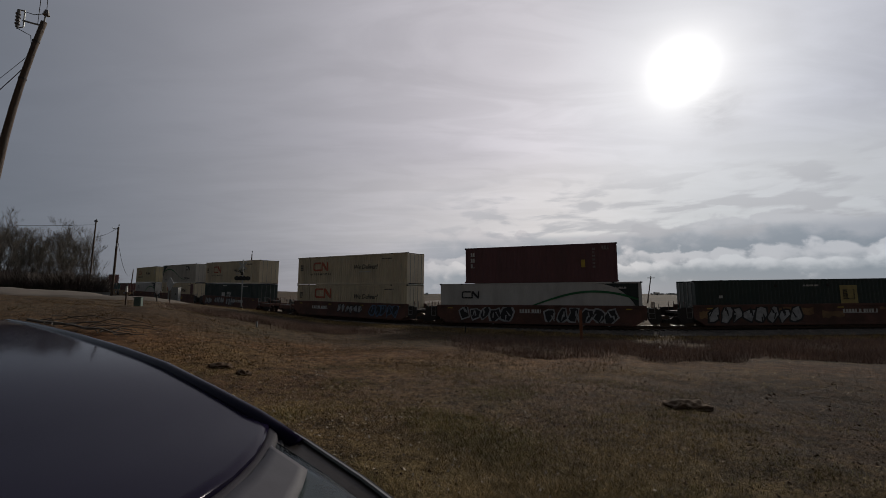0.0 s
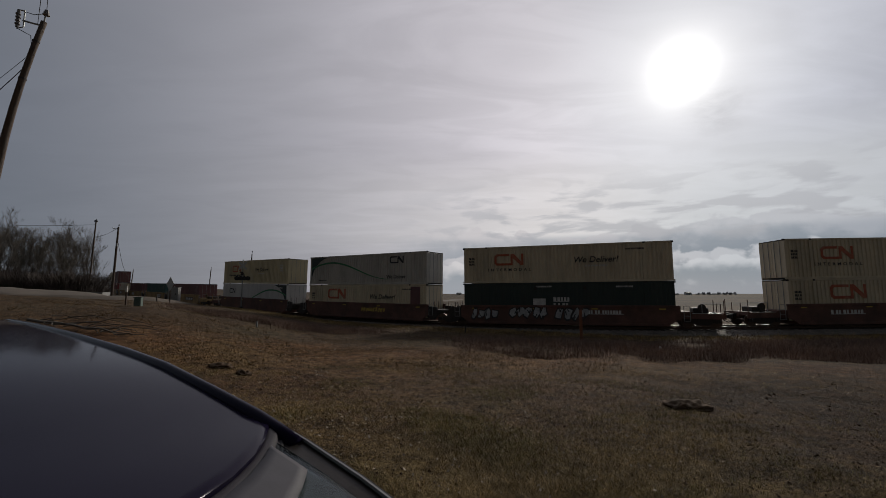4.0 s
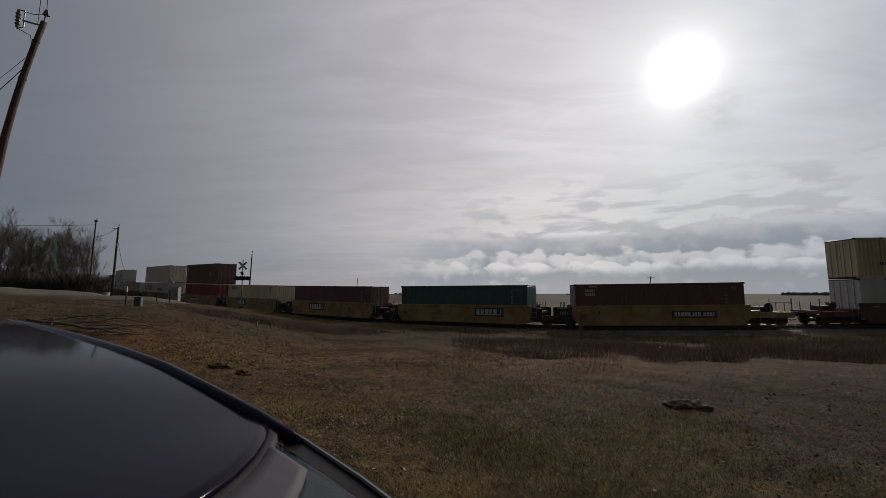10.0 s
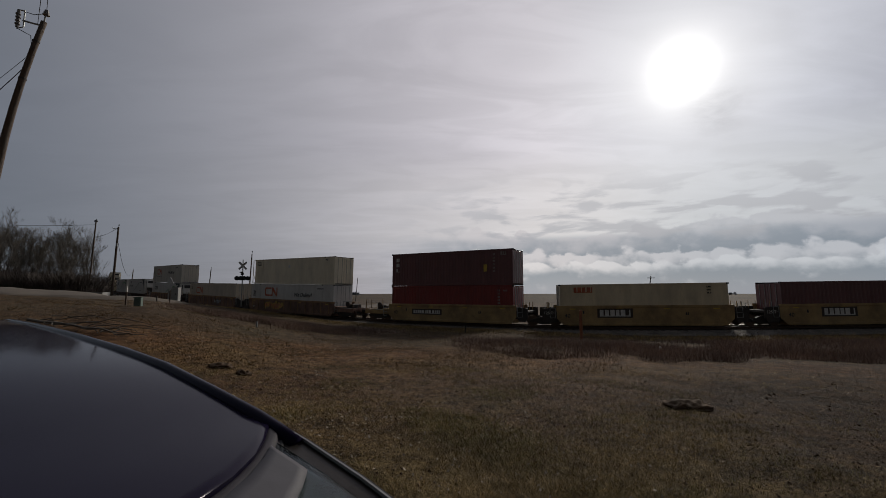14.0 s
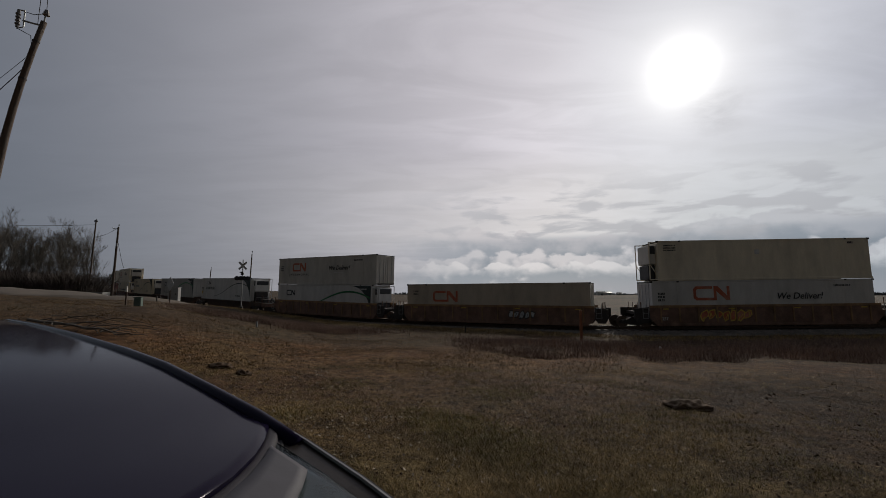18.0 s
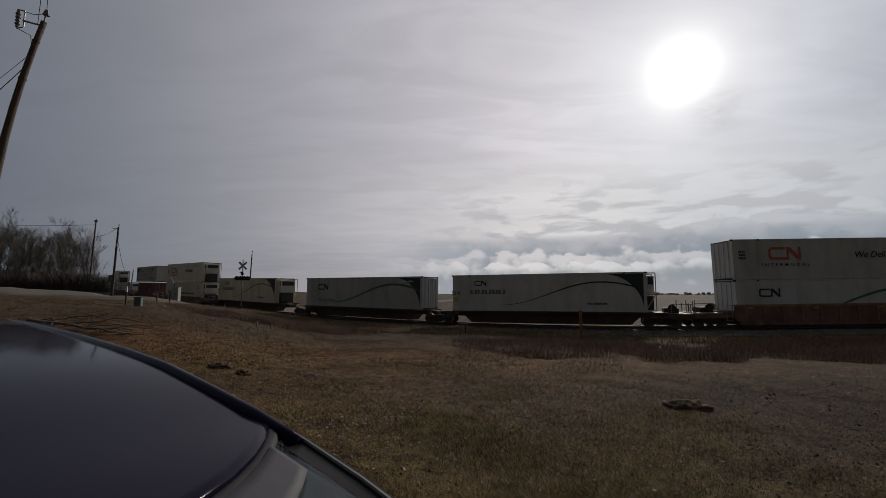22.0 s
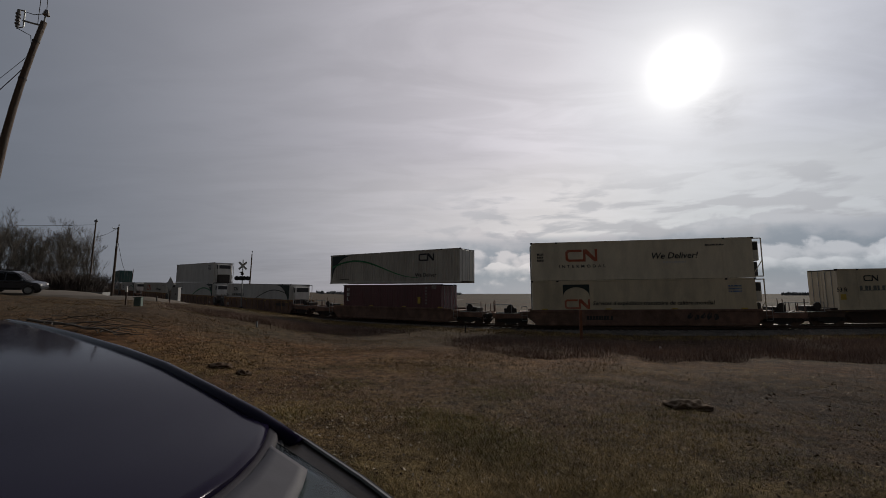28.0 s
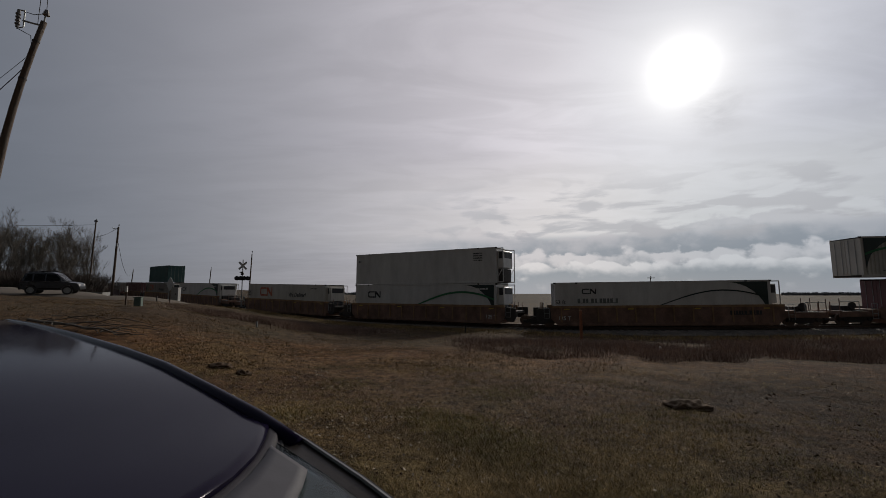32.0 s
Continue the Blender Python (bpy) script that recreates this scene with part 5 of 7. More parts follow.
POST_WHITE = material("post_white", (0.62, 0.61, 0.58), 0.7, vary=0.2, scale=6, bump=0.05)


def near_pole():
    base = (-14.95, 14.0, gz(-14.95, 14.0))
    top = (-13.83, 14.0, 11.98)
    sag = -0.50

    def along(t):
        return d * t + Vector((sag * 4 * t * (1 - t), 0, 0))

    p, d = wooden_pole("utility_pole", base, top, 0.135, 0.088, "leaning, bowed brown wooden pole carrying wires", sag)
    bolts_and_pin(p, d, 1.0)
    for t, r in ((0.93, 0.120), (0.80, 0.130)):
        bm = bmesh.new()
        c = along(t)
        tube(bm, c - d.normalized() * 0.03, c + d.normalized() * 0.03, r * 0.86, n=14)
        part("band", bm, STEEL_DARK, p)
    # bracket with a fused cutout
    a = d * 0.985
    bm = bmesh.new()
    chain([a, a + Vector((-0.35, -0.1, 0.06)), a + Vector((-0.62, -0.1, 0.14))], 0.03, 6, bm)
    part("bracket", bm, GALV, p)
    c = a + Vector((-0.68, -0.1, 0.2))
    bm = bmesh.new()
    tube(bm, c + Vector((-0.12, 0, -0.3)), c + Vector((-0.12, 0, 0.32)), 0.05, n=8)
    for i in range(4):
        tube(bm, c + Vector((-0.12, 0, -0.2 + 0.12 * i)), c + Vector((-0.12, 0, -0.16 + 0.12 * i)), 0.075, n=10)
    cut = part("fuse_cutout", bm, PORCELAIN, p)
    bm = bmesh.new()
    tube(bm, c + Vector((0.10, 0, -0.3)), c + Vector((0.10, 0, 0.3)), 0.025, n=6)
    tube(bm, c + Vector((0.10, 0, 0.3)), c + Vector((-0.14, 0, 0.34)), 0.02, n=6)
    tube(bm, c + Vector((0.10, 0, -0.3)), c + Vector((-0.14, 0, -0.34)), 0.02, n=6)
    part("fuse_tube", bm, GALV, cut)
    bm = bmesh.new()
    chain([c + Vector((-0.12, 0, 0.34)), a + Vector((-0.35, 0, 0.42)), d + Vector((0.02, 0, 0.3))], 0.012, 5, bm)
    chain([c + Vector((-0.12, 0, -0.34)), a + Vector((-0.4, 0, -0.35)), a + Vector((-0.2, -0.12, -0.9))], 0.012, 5, bm)
    part("jumper", bm, WIRE, p)
    w = Vector(base)
    tips = [w + d + Vector((0.05, 0, 0.44)), w + d * 0.985 + Vector((-0.1, -0.1, 0.0)), w + along(0.89), w + along(0.85)]
    return p, tips


def span(a, b, sag, r, n=14):
    """A hanging wire."""
    a, b = Vector(a), Vector(b)
    pts = [a.lerp(b, i / n) - Vector((0, 0, sag * 4 * (i / n) * (1 - i / n))) for i in range(n + 1)]
    ob = part("overhead_wire", chain(pts, r, 5), WIRE)
    return tagged(ob, "thin dark overhead wire", "wire", "wires between the poles")


POLE1, TIPS = near_pole()


def far_pole(px, depth, top_y, label, r=0.14, arm=True, lamp=False, lean=0.0, cross=False):
    """A pole by its bearing and depth, with its top at a slope over the eye."""
    x = (px - 784) / 760 * depth * 1.004
    b = (x, depth, gz(x, depth))
    zt = EYE[2] + depth * math.tan(math.atan((441 - top_y) / 760) + 0.1027)
    p, d = wooden_pole("utility_pole", b, (x + 0.004 * depth + lean, depth, zt), r, r * 0.65, label)
    if cross:
        bm = bmesh.new()
        box(bm, d.x - 1.2, d.x + 1.2, -0.06, 0.06, d.z - 0.75, d.z - 0.55)
        part("cross_arm", bm, WOOD, p)
    bolts_and_pin(p, d, 1.2)
    if arm:
        bm = bmesh.new()
        c = d * 0.965
        tube(bm, c + Vector((0, 0, 0.1)), c + Vector((-0.9, 0, 0.25)), 0.05, n=6)
        tube(bm, c + Vector((-0.9, 0, 0.25)), c + Vector((-0.9, 0, 0.5)), 0.05, n=6)
        part("bracket", bm, GALV, p)
        bm = bmesh.new()
        tube(bm, d * 0.74 + Vector((0.16, -0.2, 0)), d * 0.78 + Vector((0.16, -0.2, 0)), 0.16, n=10)
        part("junction_box", bm, GALV, p)
    if lamp:
        bm = bmesh.new()
        bmesh.ops.create_uvsphere(bm, u_segments=10, v_segments=6, radius=0.32, matrix=Matrix.Translation(d + Vector((0, 0, 0.1))) @ Matrix.Diagonal((1, 1, 0.7, 1)))
        part("lamp_head", bm, INK, p)
    return p, Vector(b) + d


P2, T2 = far_pole(203, 70, 402, "dark wooden pole with a small bracket beside the road", 0.20)
P3, T3 = far_pole(162, 84, 392, "dark slender pole with a round head by the trees", 0.17, False, True)
P4, T4 = far_pole(443, 72, 449, "thin wooden pole beyond the crossing", 0.13, False)
P5, T5 = far_pole(372, 120, 476, "thin wooden pole beyond the track", 0.16, False)
P6, T6 = far_pole(631, 170, 492, "distant wooden pole in the field", 0.16, False)
P7, T7 = far_pole(1142, 135, 488, "distant leaning wooden pole with a cross arm", 0.20, False, lean=0.9, cross=True)
P8, T8 = far_pole(235, 130, 478, "thin wooden pole beyond the track", 0.17, False)
# wires of the near pole: to the pole behind the camera, and off to the west
for k, tip in enumerate(TIPS[:2]):
    span(tip, (11.0 + 0.9 * k, -11.5, 12.6 - 0.3 * k), 0.3, 0.010)
span(TIPS[2], (-24, 15, 4.2), 0.25, 0.008)
span(TIPS[3], (-24, 15.2, 2.9), 0.25, 0.014)
span(T2, T3 + Vector((0, 0, -3)), 0.4, 0.03)
span(T3 + Vector((0, 0, -0.6)), (-110, 84, T3.z + 1), 0.8, 0.03)
span(T2 + Vector((0, 0, -2.0)), T8, 3.5, 0.03)


def crossing_signal(px, depth, height, turn, name, lights=True):
    x = (px - 784) / 760 * depth * 1.004
    s = new(name)
    s.matrix_basis = pose(x, depth, gz(x, depth) - 0.05, 0, 0, turn)
    tagged(s, "railway crossing mast with crossed boards and lamp pair", "crossing signal", "signals at the crossing")
    bm = bmesh.new()
    tube(bm, (0, 0, 0), (0, 0, height), 0.06, n=10)
    part("mast", bm, GALV, s)
    bm = bmesh.new()
    box(bm, -0.2, 0.2, -0.2, 0.2, 0, 0.35, 0.03)
    part("base", bm, STEEL_DARK, s)
    for a in (45, -45):
        bm = bmesh.new()
        box(bm, -0.62, 0.62, -0.09 - 0.01 * (a > 0), -0.075 - 0.01 * (a > 0), -0.115, 0.115, 0, Matrix.Translation((0, 0, height - 0.75)) @ pose(0, 0, 0, 0, a, 0))
        part("crossbuck_board", bm, SIGN_BACK, s, "grey crossed board")
    if lights:
        bm = bmesh.new()
        box(bm, -0.8, 0.8, -0.04, 0.04, height - 2.32, height - 2.22)
        part("lamp_arm", bm, STEEL_DARK, s)
        for k in (-0.62, -0.2, 0.2, 0.62):
            bm = bmesh.new()
            tube(bm, (k, -0.16, height - 2.27), (k, -0.13, height - 2.27), 0.26, n=16)
            tube(bm, (k, -0.32, height - 2.27), (k, -0.02, height - 2.27), 0.11, n=12)
            tube(bm, (k, 0.10, height - 2.27), (k, 0.14, height - 2.27), 0.26, n=16)
            part("lamp", bm, INK, s, "round black lamp hood")
        bm = bmesh.new()
        tube(bm, (0, 0, height - 1.75), (0, -0.25, height - 1.75), 0.17, n=12)
        box(bm, -0.3, 0.1, -0.2, 0.0, height - 1.62, height - 1.48, 0.02)
        part("bell", bm, STEEL_DARK, s)


crossing_signal(431, 52, 6.0, 12, "crossing_signal")
crossing_signal(411, 80, 4.3, 12, "crossing_signal")


def diamond_sign():
    x, y = (303 - 784) / 760 * 33, 33.0
    s = new("road_sign")
    s.matrix_basis = pose(x, y, gz(x, y), 0, 0, -30)
    tagged(s, "back of a grey diamond road sign on a post", "road sign")
    bm = bmesh.new()
    box(bm, -0.05, 0.05, 0.0, 0.05, 0, 2.05)
    part("post", bm, WOOD, s)
    bm = bmesh.new()
    box(bm, -0.38, 0.38, -0.02, 0.0, -0.38, 0.38, 0, Matrix.Translation((0, 0, 1.62)) @ pose(0, 0, 0, 0, 45, 0))
    part("plate", bm, SIGN_BACK, s)


diamond_sign()


def post(px, depth, h, w, mat, label, name="marker_post", cap=None):
    x = (px - 784) / 760 * depth * 1.004
    s = new(name)
    s.location = (x, depth, gz(x, depth) - 0.03)
    tagged(s, label, "post")
    bm = bmesh.new()
    box(bm, -w / 2, w / 2, -w / 3, w / 3, 0, h, w * 0.12)
    part("shaft", bm, mat, s)
    if cap:
        bm = bmesh.new()
        box(bm, -w * 0.6, w * 0.6, -w * 0.42, w * 0.42, h * 0.72, h + 0.01, 0.01)
        part("reflector_band", bm, cap, s)
    return s


post(229, 26, 1.15, 0.09, WOOD, "dark thin post with a white band near its top", cap=POST_WHITE)
post(1024, 25.5, 1.85, 0.16, ORANGE_STAKE, "orange-brown marker post at the edge of the weeds")
post(823, 30, 0.65, 0.09, STEEL_DARK, "short dark stake in the grass")
post(460, 24.5, 0.36, 0.10, GREY_PAINT, "small pale stub post in dead weeds")
post(283, 40, 0.5, 0.1, STEEL_DARK, "small dark stub beside the road")
post(1160, 20.5, 0.3, 0.10, POST_WHITE, "small white stub in the weeds")
for q in (127, 195, 150, 208):
    post(q, 62, 1.1, 0.14, POST_WHITE, "small white road delineator post")


def cabinet(px, depth, w, h, mat, label, name):
    x = (px - 784) / 760 * depth * 1.004
    s = new(name)
    s.matrix_basis = pose(x, depth, gz(x, depth) - 0.03, 0, 0, 15)
    tagged(s, label, "utility box")
    bm = bmesh.new()
    box(bm, -w / 2, w / 2, -w / 2, w / 2, 0, h, 0.03)
    part("body", bm, mat, s)
    bm = bmesh.new()
    box(bm, -w / 2 - 0.03, w / 2 + 0.03, -w / 2 - 0.03, w / 2 + 0.03, h, h + 0.06, 0.02)
    part("lid", bm, mat, s)
    bm = bmesh.new()
    box(bm, -w * 0.4, w * 0.4, -w / 2 - 0.015, -w / 2, h * 0.12, h * 0.9, 0.005)
    d = part("door", bm, mat, s)
    bm = bmesh.new()
    box(bm, w * 0.25, w * 0.32, -w / 2 - 0.04, -w / 2 - 0.015, h * 0.5, h * 0.62)
    part("handle", bm, STEEL_DARK, d)


cabinet(251, 25.5, 0.36, 0.52, GREEN_BOX, "weathered green utility pedestal in the grass", "utility_pedestal")
cabinet(313, 48, 1.0, 1.6, GREY_PAINT, "grey metal signal cabinet beside the crossing", "signal_cabinet")
cabinet(176, 80, 3.4, 1.4, GREY_PAINT, "pale low shed roof by the trees", "equipment_shed")

# ---------------------------------------------------------------- trees


def bare_tree(name, base, height, seed, label, spread=0.55, depth=5):
    """Tapered trunk with limbs and a crown of many fine bare twigs."""
    rnd = random.Random(seed)
    t = new(name)
    t.location = base
    tagged(t, label, "tree", "bare trees by the road")
    trunk, crown = bmesh.new(), ([], [])

    def limb(p, d, ln, r, lvl):
        n = 4
        pts, q, dd = [p], p, d
        for i in range(n):
            dd = (dd + Vector((rnd.uniform(-1, 1), rnd.uniform(-1, 1), rnd.uniform(-0.2, 0.9))) * 0.12).normalized()
            q = q + dd * ln / n
            pts.append(q)
        if lvl <= 1:
            chain(pts, r, 6 if lvl else 8, trunk, r * 0.45)
        else:
            v, f = crown
            for a, b in zip(pts, pts[1:]):
                side = (b - a).cross(Vector((rnd.uniform(-1, 1), rnd.uniform(-1, 1), 0.2))).normalized() * max(r, 0.011)
                o = (b - a).cross(side).normalized() * max(r, 0.011)
                i0 = len(v)
                v.extend((a + side, a - side * 0.5 + o, a - side * 0.5 - o, b + side * 0.8, b - side * 0.4 + o * 0.8, b - side * 0.4 - o * 0.8))
                f.extend(((i0, i0 + 1, i0 + 4, i0 + 3), (i0 + 1, i0 + 2, i0 + 5, i0 + 4), (i0 + 2, i0, i0 + 3, i0 + 5)))
        if lvl >= depth:
            return
        for i in range(rnd.randint(13, 15) if lvl == 0 else rnd.choice((3, 3, 4))):
            k = rnd.uniform(0.3, 1.0) if lvl else rnd.uniform(0.12, 1.0)
            j = min(int(k * n), n - 1)
            at = pts[j].lerp(pts[j + 1], k * n - j)
            a = rnd.uniform(0, math.tau)
            nd = (dd * 0.8 + Vector((math.cos(a), math.sin(a), 0)) * spread * (1.15 - 0.5 * k) + Vector((0, 0, rnd.uniform(0.15, 0.5)))).normalized()
            limb(at, nd, ln * rnd.uniform(0.42, 0.66), r * 0.5 * rnd.uniform(0.7, 1.0), lvl + 1)

    limb(Vector((0, 0, -0.2)), Vector((rnd.uniform(-0.06, 0.06), rnd.uniform(-0.06, 0.06), 1)), height * 0.78, height * 0.011, 0)
    part("trunk", trunk, BARK, t, smooth=True)
    raw("crown", [tuple(v) for v in crown[0]], crown[1], TWIG, t)
    return t


def add_trees():
    rnd = random.Random(4)
    protos = [bare_tree("bare_tree", (0, 0, 0), 13.2, 10 + i, "tall leafless poplar with fine grey-brown twigs", 0.54) for i in range(5)]
    spots = []
    for i in range(30):
        px = -70 + 226 * (i / 29) + rnd.uniform(-5, 5)
        dp = rnd.uniform(88, 108)
        spots.append((px, dp, rnd.uniform(0.70, 0.98)))
    for i, (px, dp, k) in enumerate(spots):
        x = (px - 784) / 760 * dp
        m = Matrix.Translation((x, dp, gz(x, dp))) @ pose(0, 0, 0, 0, 0, rnd.uniform(0, 360))
        if i < len(protos):
            protos[i].matrix_basis = m
            ob = protos[i]
        else:
            ob = copy_thing(protos[i % 5], m)
        ob.scale = (k, k, k)


add_trees()


def shrub(name, base, h, w, seed, mat, label, n=240):
    rnd = random.Random(seed)
    v, f = [], []
    for i in range(n):
        a, r = rnd.uniform(0, math.tau), w * math.sqrt(rnd.random()) * 0.5
        p = Vector((math.cos(a) * r, math.sin(a) * r * 0.7, 0))
        d = Vector((rnd.uniform(-0.7, 0.7), rnd.uniform(-0.7, 0.7), 1)).normalized()
        q = p
        ln = h * rnd.uniform(0.45, 1.0)
        s = 0.010 * h / 2 + 0.008
        for j in range(3):
            e = q + d * ln / 3 + Vector((rnd.uniform(-1, 1), rnd.uniform(-1, 1), 0)) * ln * 0.16
            o = Vector((rnd.uniform(-1, 1), rnd.uniform(-1, 1), 0)).normalized() * s
            i0 = len(v)
            v.extend((q - o, q + o, e + o * 0.7, e - o * 0.7))
            f.append((i0, i0 + 1, i0 + 2, i0 + 3))
            for b in range(2):
                t = e + Vector((rnd.uniform(-1, 1), rnd.uniform(-1, 1), rnd.uniform(0.1, 1))).normalized() * ln * 0.22
                i0 = len(v)
                v.extend((q - o * 0.5, q + o * 0.5, t))
                f.append((i0, i0 + 1, i0 + 2))
            q = e
    ob = raw(name, [tuple(a) for a in v], f, mat)
    ob.location = base
    return tagged(ob, label, "shrub", "brush under the trees", "stuff")


def add_brush():
    rnd = random.Random(9)
    for i in range(34):
        px, dp = -60 + 7.4 * i + rnd.uniform(-4, 4), rnd.uniform(80, 92)
        x = (px - 784) / 760 * dp
        shrub("brush", (x, dp, gz(x, dp) - 0.2), rnd.uniform(3.0, 6.0) if px < 165 else 1.4, rnd.uniform(4, 6), 100 + i, BRUSH, "dense leafless brown brush", 800)


add_brush()

# ---------------------------------------------------------------- the dark vehicle by the camera
NAVY = material("car_paint_dark", (0.0080, 0.0060, 0.0180), 0.10, 0.0, vary=0.1, scale=1.5, fine=60, bump=0.0, coat=0.0, spec=0.033, gloss_vary=0.03, dirt=(0.014, 0.012, 0.014), dirt_amount=0.12)
NAVY.node_tree.nodes["Principled BSDF"].inputs["Specular Tint"].default_value = (0.88, 0.80, 1.0, 1)
# lighter matt copy of the roof paint, soft sky reflection put into its colour
HEADER_SHEEN = material("roof_edge_sheen", (0.030, 0.026, 0.032), 0.6, vary=0.3, scale=4, bump=0.02, spec=0.1)
STRIP = material("trim_strip", (0.16, 0.16, 0.16), 0.5, 0.4, vary=0.2, bump=0)
PILLAR = material("pillar_dark_brown", (0.024, 0.020, 0.018), 0.35, vary=0.3, scale=6, bump=0.02, spec=0.12)
TRIM = material("car_trim_black", (0.012, 0.012, 0.013), 0.4, vary=0.2, bump=0.02, spec=0.15)
# pale tone of the sky mirrored in the windscreen, as a surface colour
REFLECTION_PALE = material("sun_shade", (0.36, 0.42, 0.44), 0.6, vary=0.15, scale=4, fine=30, bump=0.1)
SUN_STRIP = material("tinted_band", (0.054, 0.051, 0.060), 0.6, vary=0.15, scale=3, fine=40, bump=0.02, spec=0.2)
SCREEN = thin_glass("windscreen_glass", (0.42, 0.48, 0.49))
HEADER = (-0.235, 0.60)
FORE, LEFT = Vector((0.77, -0.64, 0)), Vector((0.64, 0.77, 0))
REAR_U = (-3.6, -3.3, -2.6, -1.8, -1.1, -0.6, -0.35, -0.15, 0.0, 0.3, 0.6, 0.9, 1.3)
REAR_DROP = (0.30, 0.18, 0.140, 0.128, 0.126, 0.130, 0.137, 0.152, 0.165, 0.172, 0.185, 0.25, 0.36)
FALL_U = (0.0, 0.09, 0.19, 0.31, 0.45, 0.62, 0.82)
FALL = (0.0, 0.010, 0.026, 0.052, 0.105, 0.20, 0.35)
VAN_WIDE = 1.56


def roof_drop(u):
    return float(np.interp(u, REAR_U, REAR_DROP))


def header_u(w):
    """Front edge of the roof: bowed forward from the corners, w metres in from the side."""
    w = min(w, VAN_WIDE - w)
    return 0.33 * (1 - math.exp(-max(w, 0) / 0.165))


def add_car():
    car = new("parked_van")
    base = gz(HEADER[0], HEADER[1])
    car.matrix_basis = Matrix(((FORE.x, LEFT.x, 0, HEADER[0]), (FORE.y, LEFT.y, 0, HEADER[1]), (0, 0, 1, base), (0, 0, 0, 1)))
    tagged(car, "dark blue-black van with glossy roof and windscreen", "van")
    H = EYE[2] - base
    width = VAN_WIDE

    def crown(w):
        return 0.045 * (1 - (2 * w / width - 1) ** 2)

    def sheet(name, rows, mat, thick=0.010, label=""):
        bm = bmesh.new()
        vr = [[bm.verts.new(p) for p in row] for row in rows]
        for a, b in zip(vr, vr[1:]):
            for j in range(len(a) - 1):
                bm.faces.new((a[j], a[j + 1], b[j + 1], b[j]))
        bmesh.ops.recalc_face_normals(bm, faces=bm.faces[:])
        bmesh.ops.solidify(bm, geom=bm.faces[:], thickness=thick)
        ob = part(name, bm, mat, car, label)
        for p in ob.data.polygons:
            p.use_smooth = abs(p.normal.z) > 0.5
        return ob

    ws = [0.012 + (width - 0.024) * (0.5 - 0.5 * math.cos(math.pi * j / 28)) for j in range(29)]
    rows = []
    for t in np.linspace(0, 1, 26):
        row = []
        for w in ws:
            u = -3.6 + (header_u(w) + 3.6) * (1 - (1 - t) ** 1.6)
            row.append((u, -w, H - roof_drop(u) + crown(w)))
        rows.append(row)
    sheet("roof", rows, NAVY, label="glossy dark roof panel")

    def pane(f0, f1, inset, raise_by, n=9):
        rows = []
        for f in np.linspace(f0, f1, n):
            row = []
            for j in range(25):
                w = inset + (width - 2 * inset) * (0.5 - 0.5 * math.cos(math.pi * j / 24))
                h = header_u(w)
                u = h + 0.014 + f * (0.86 - 0.35 * h)
                row.append((u, -w, H - roof_drop(h) - 0.008 + crown(w) - float(np.interp(f * 0.82, FALL_U, FALL)) + raise_by))
            rows.append(row)
        return rows
    glass = sheet("windscreen", pane(0, 1, 0.036, 0.0), SCREEN, 0.005, "windscreen reflecting the sky")
    glass.visible_shadow = False
    sheet("sun_strip", pane(0.0, 0.085, 0.058, 0.006, 5), SUN_STRIP, 0.003, "grey tinted band along the top of the screen")
    # added sheet under the glass, stands in for the reflected sky
    sheet("sun_shade", pane(0.09, 0.96, 0.062, -0.010), REFLECTION_PALE, 0.004, "pale sheet added behind the screen for its sky reflection")
    for y, s in ((0.0, 1), (-width, -1)):
        side = [(u, roof_drop(u)) for u in REAR_U if u <= 0]
        bm = chain([(u, y - s * 0.014, H - d + 0.001) for u, d in side + [(0.05, 0.172), (0.09, 0.18)]], 0.010, 10)
        part("roof_rail", bm, NAVY, car, smooth=True)
        pts = [(-0.10, H - 0.166)] + [(0.86 * f / 0.82, H - 0.168 - d) for f, d in zip(FALL_U, FALL)]
        bm = bmesh.new()
        prism(bm, pts + [(u, z - 0.07) for u, z in pts[::-1]], y - s * 0.052, y + s * 0.004)
        part("windscreen_pillar", bm, PILLAR, car)
        bm = chain([(u, y - s * 0.004, z + 0.002) for u, z in pts], 0.0025, 6)
        part("pillar_trim", bm, STRIP, car)
        bm = chain([(u, y - s * 0.054, z - 0.001) for u, z in pts], 0.005, 6)
        part("screen_side_seal", bm, RUBBER, car)
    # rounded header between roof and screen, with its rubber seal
    for du, dz, r, mat, nm in ((0.004, -0.0075, 0.011, HEADER_SHEEN, "roof_header"), (0.020, -0.0085, 0.0045, HEADER_SHEEN, "roof_header_lip"), (0.030, -0.0075, 0.003, TRIM, "windscreen_seal")):
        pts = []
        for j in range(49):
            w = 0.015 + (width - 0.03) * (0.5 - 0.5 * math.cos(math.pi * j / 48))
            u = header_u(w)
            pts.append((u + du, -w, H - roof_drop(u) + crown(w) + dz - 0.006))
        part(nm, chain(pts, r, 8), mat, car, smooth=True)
    # body below
    for y, s in ((0.02, 1), (-width - 0.02, -1)):
        bm = bmesh.new()
        prism(bm, [(-3.62, 0.45), (-3.66, 1.1), (1.95, 1.0), (2.05, 0.75), (2.0, 0.4), (1.55, 0.38), (1.45, 0.62), (1.2, 0.78), (0.95, 0.62), (0.85, 0.36), (-2.05, 0.36),
                   (-2.15, 0.62), (-2.4, 0.78), (-2.65, 0.62), (-2.75, 0.4)], y, y + s * 0.09)
        part("side_panel", bm, NAVY, car)
        bm = bmesh.new()
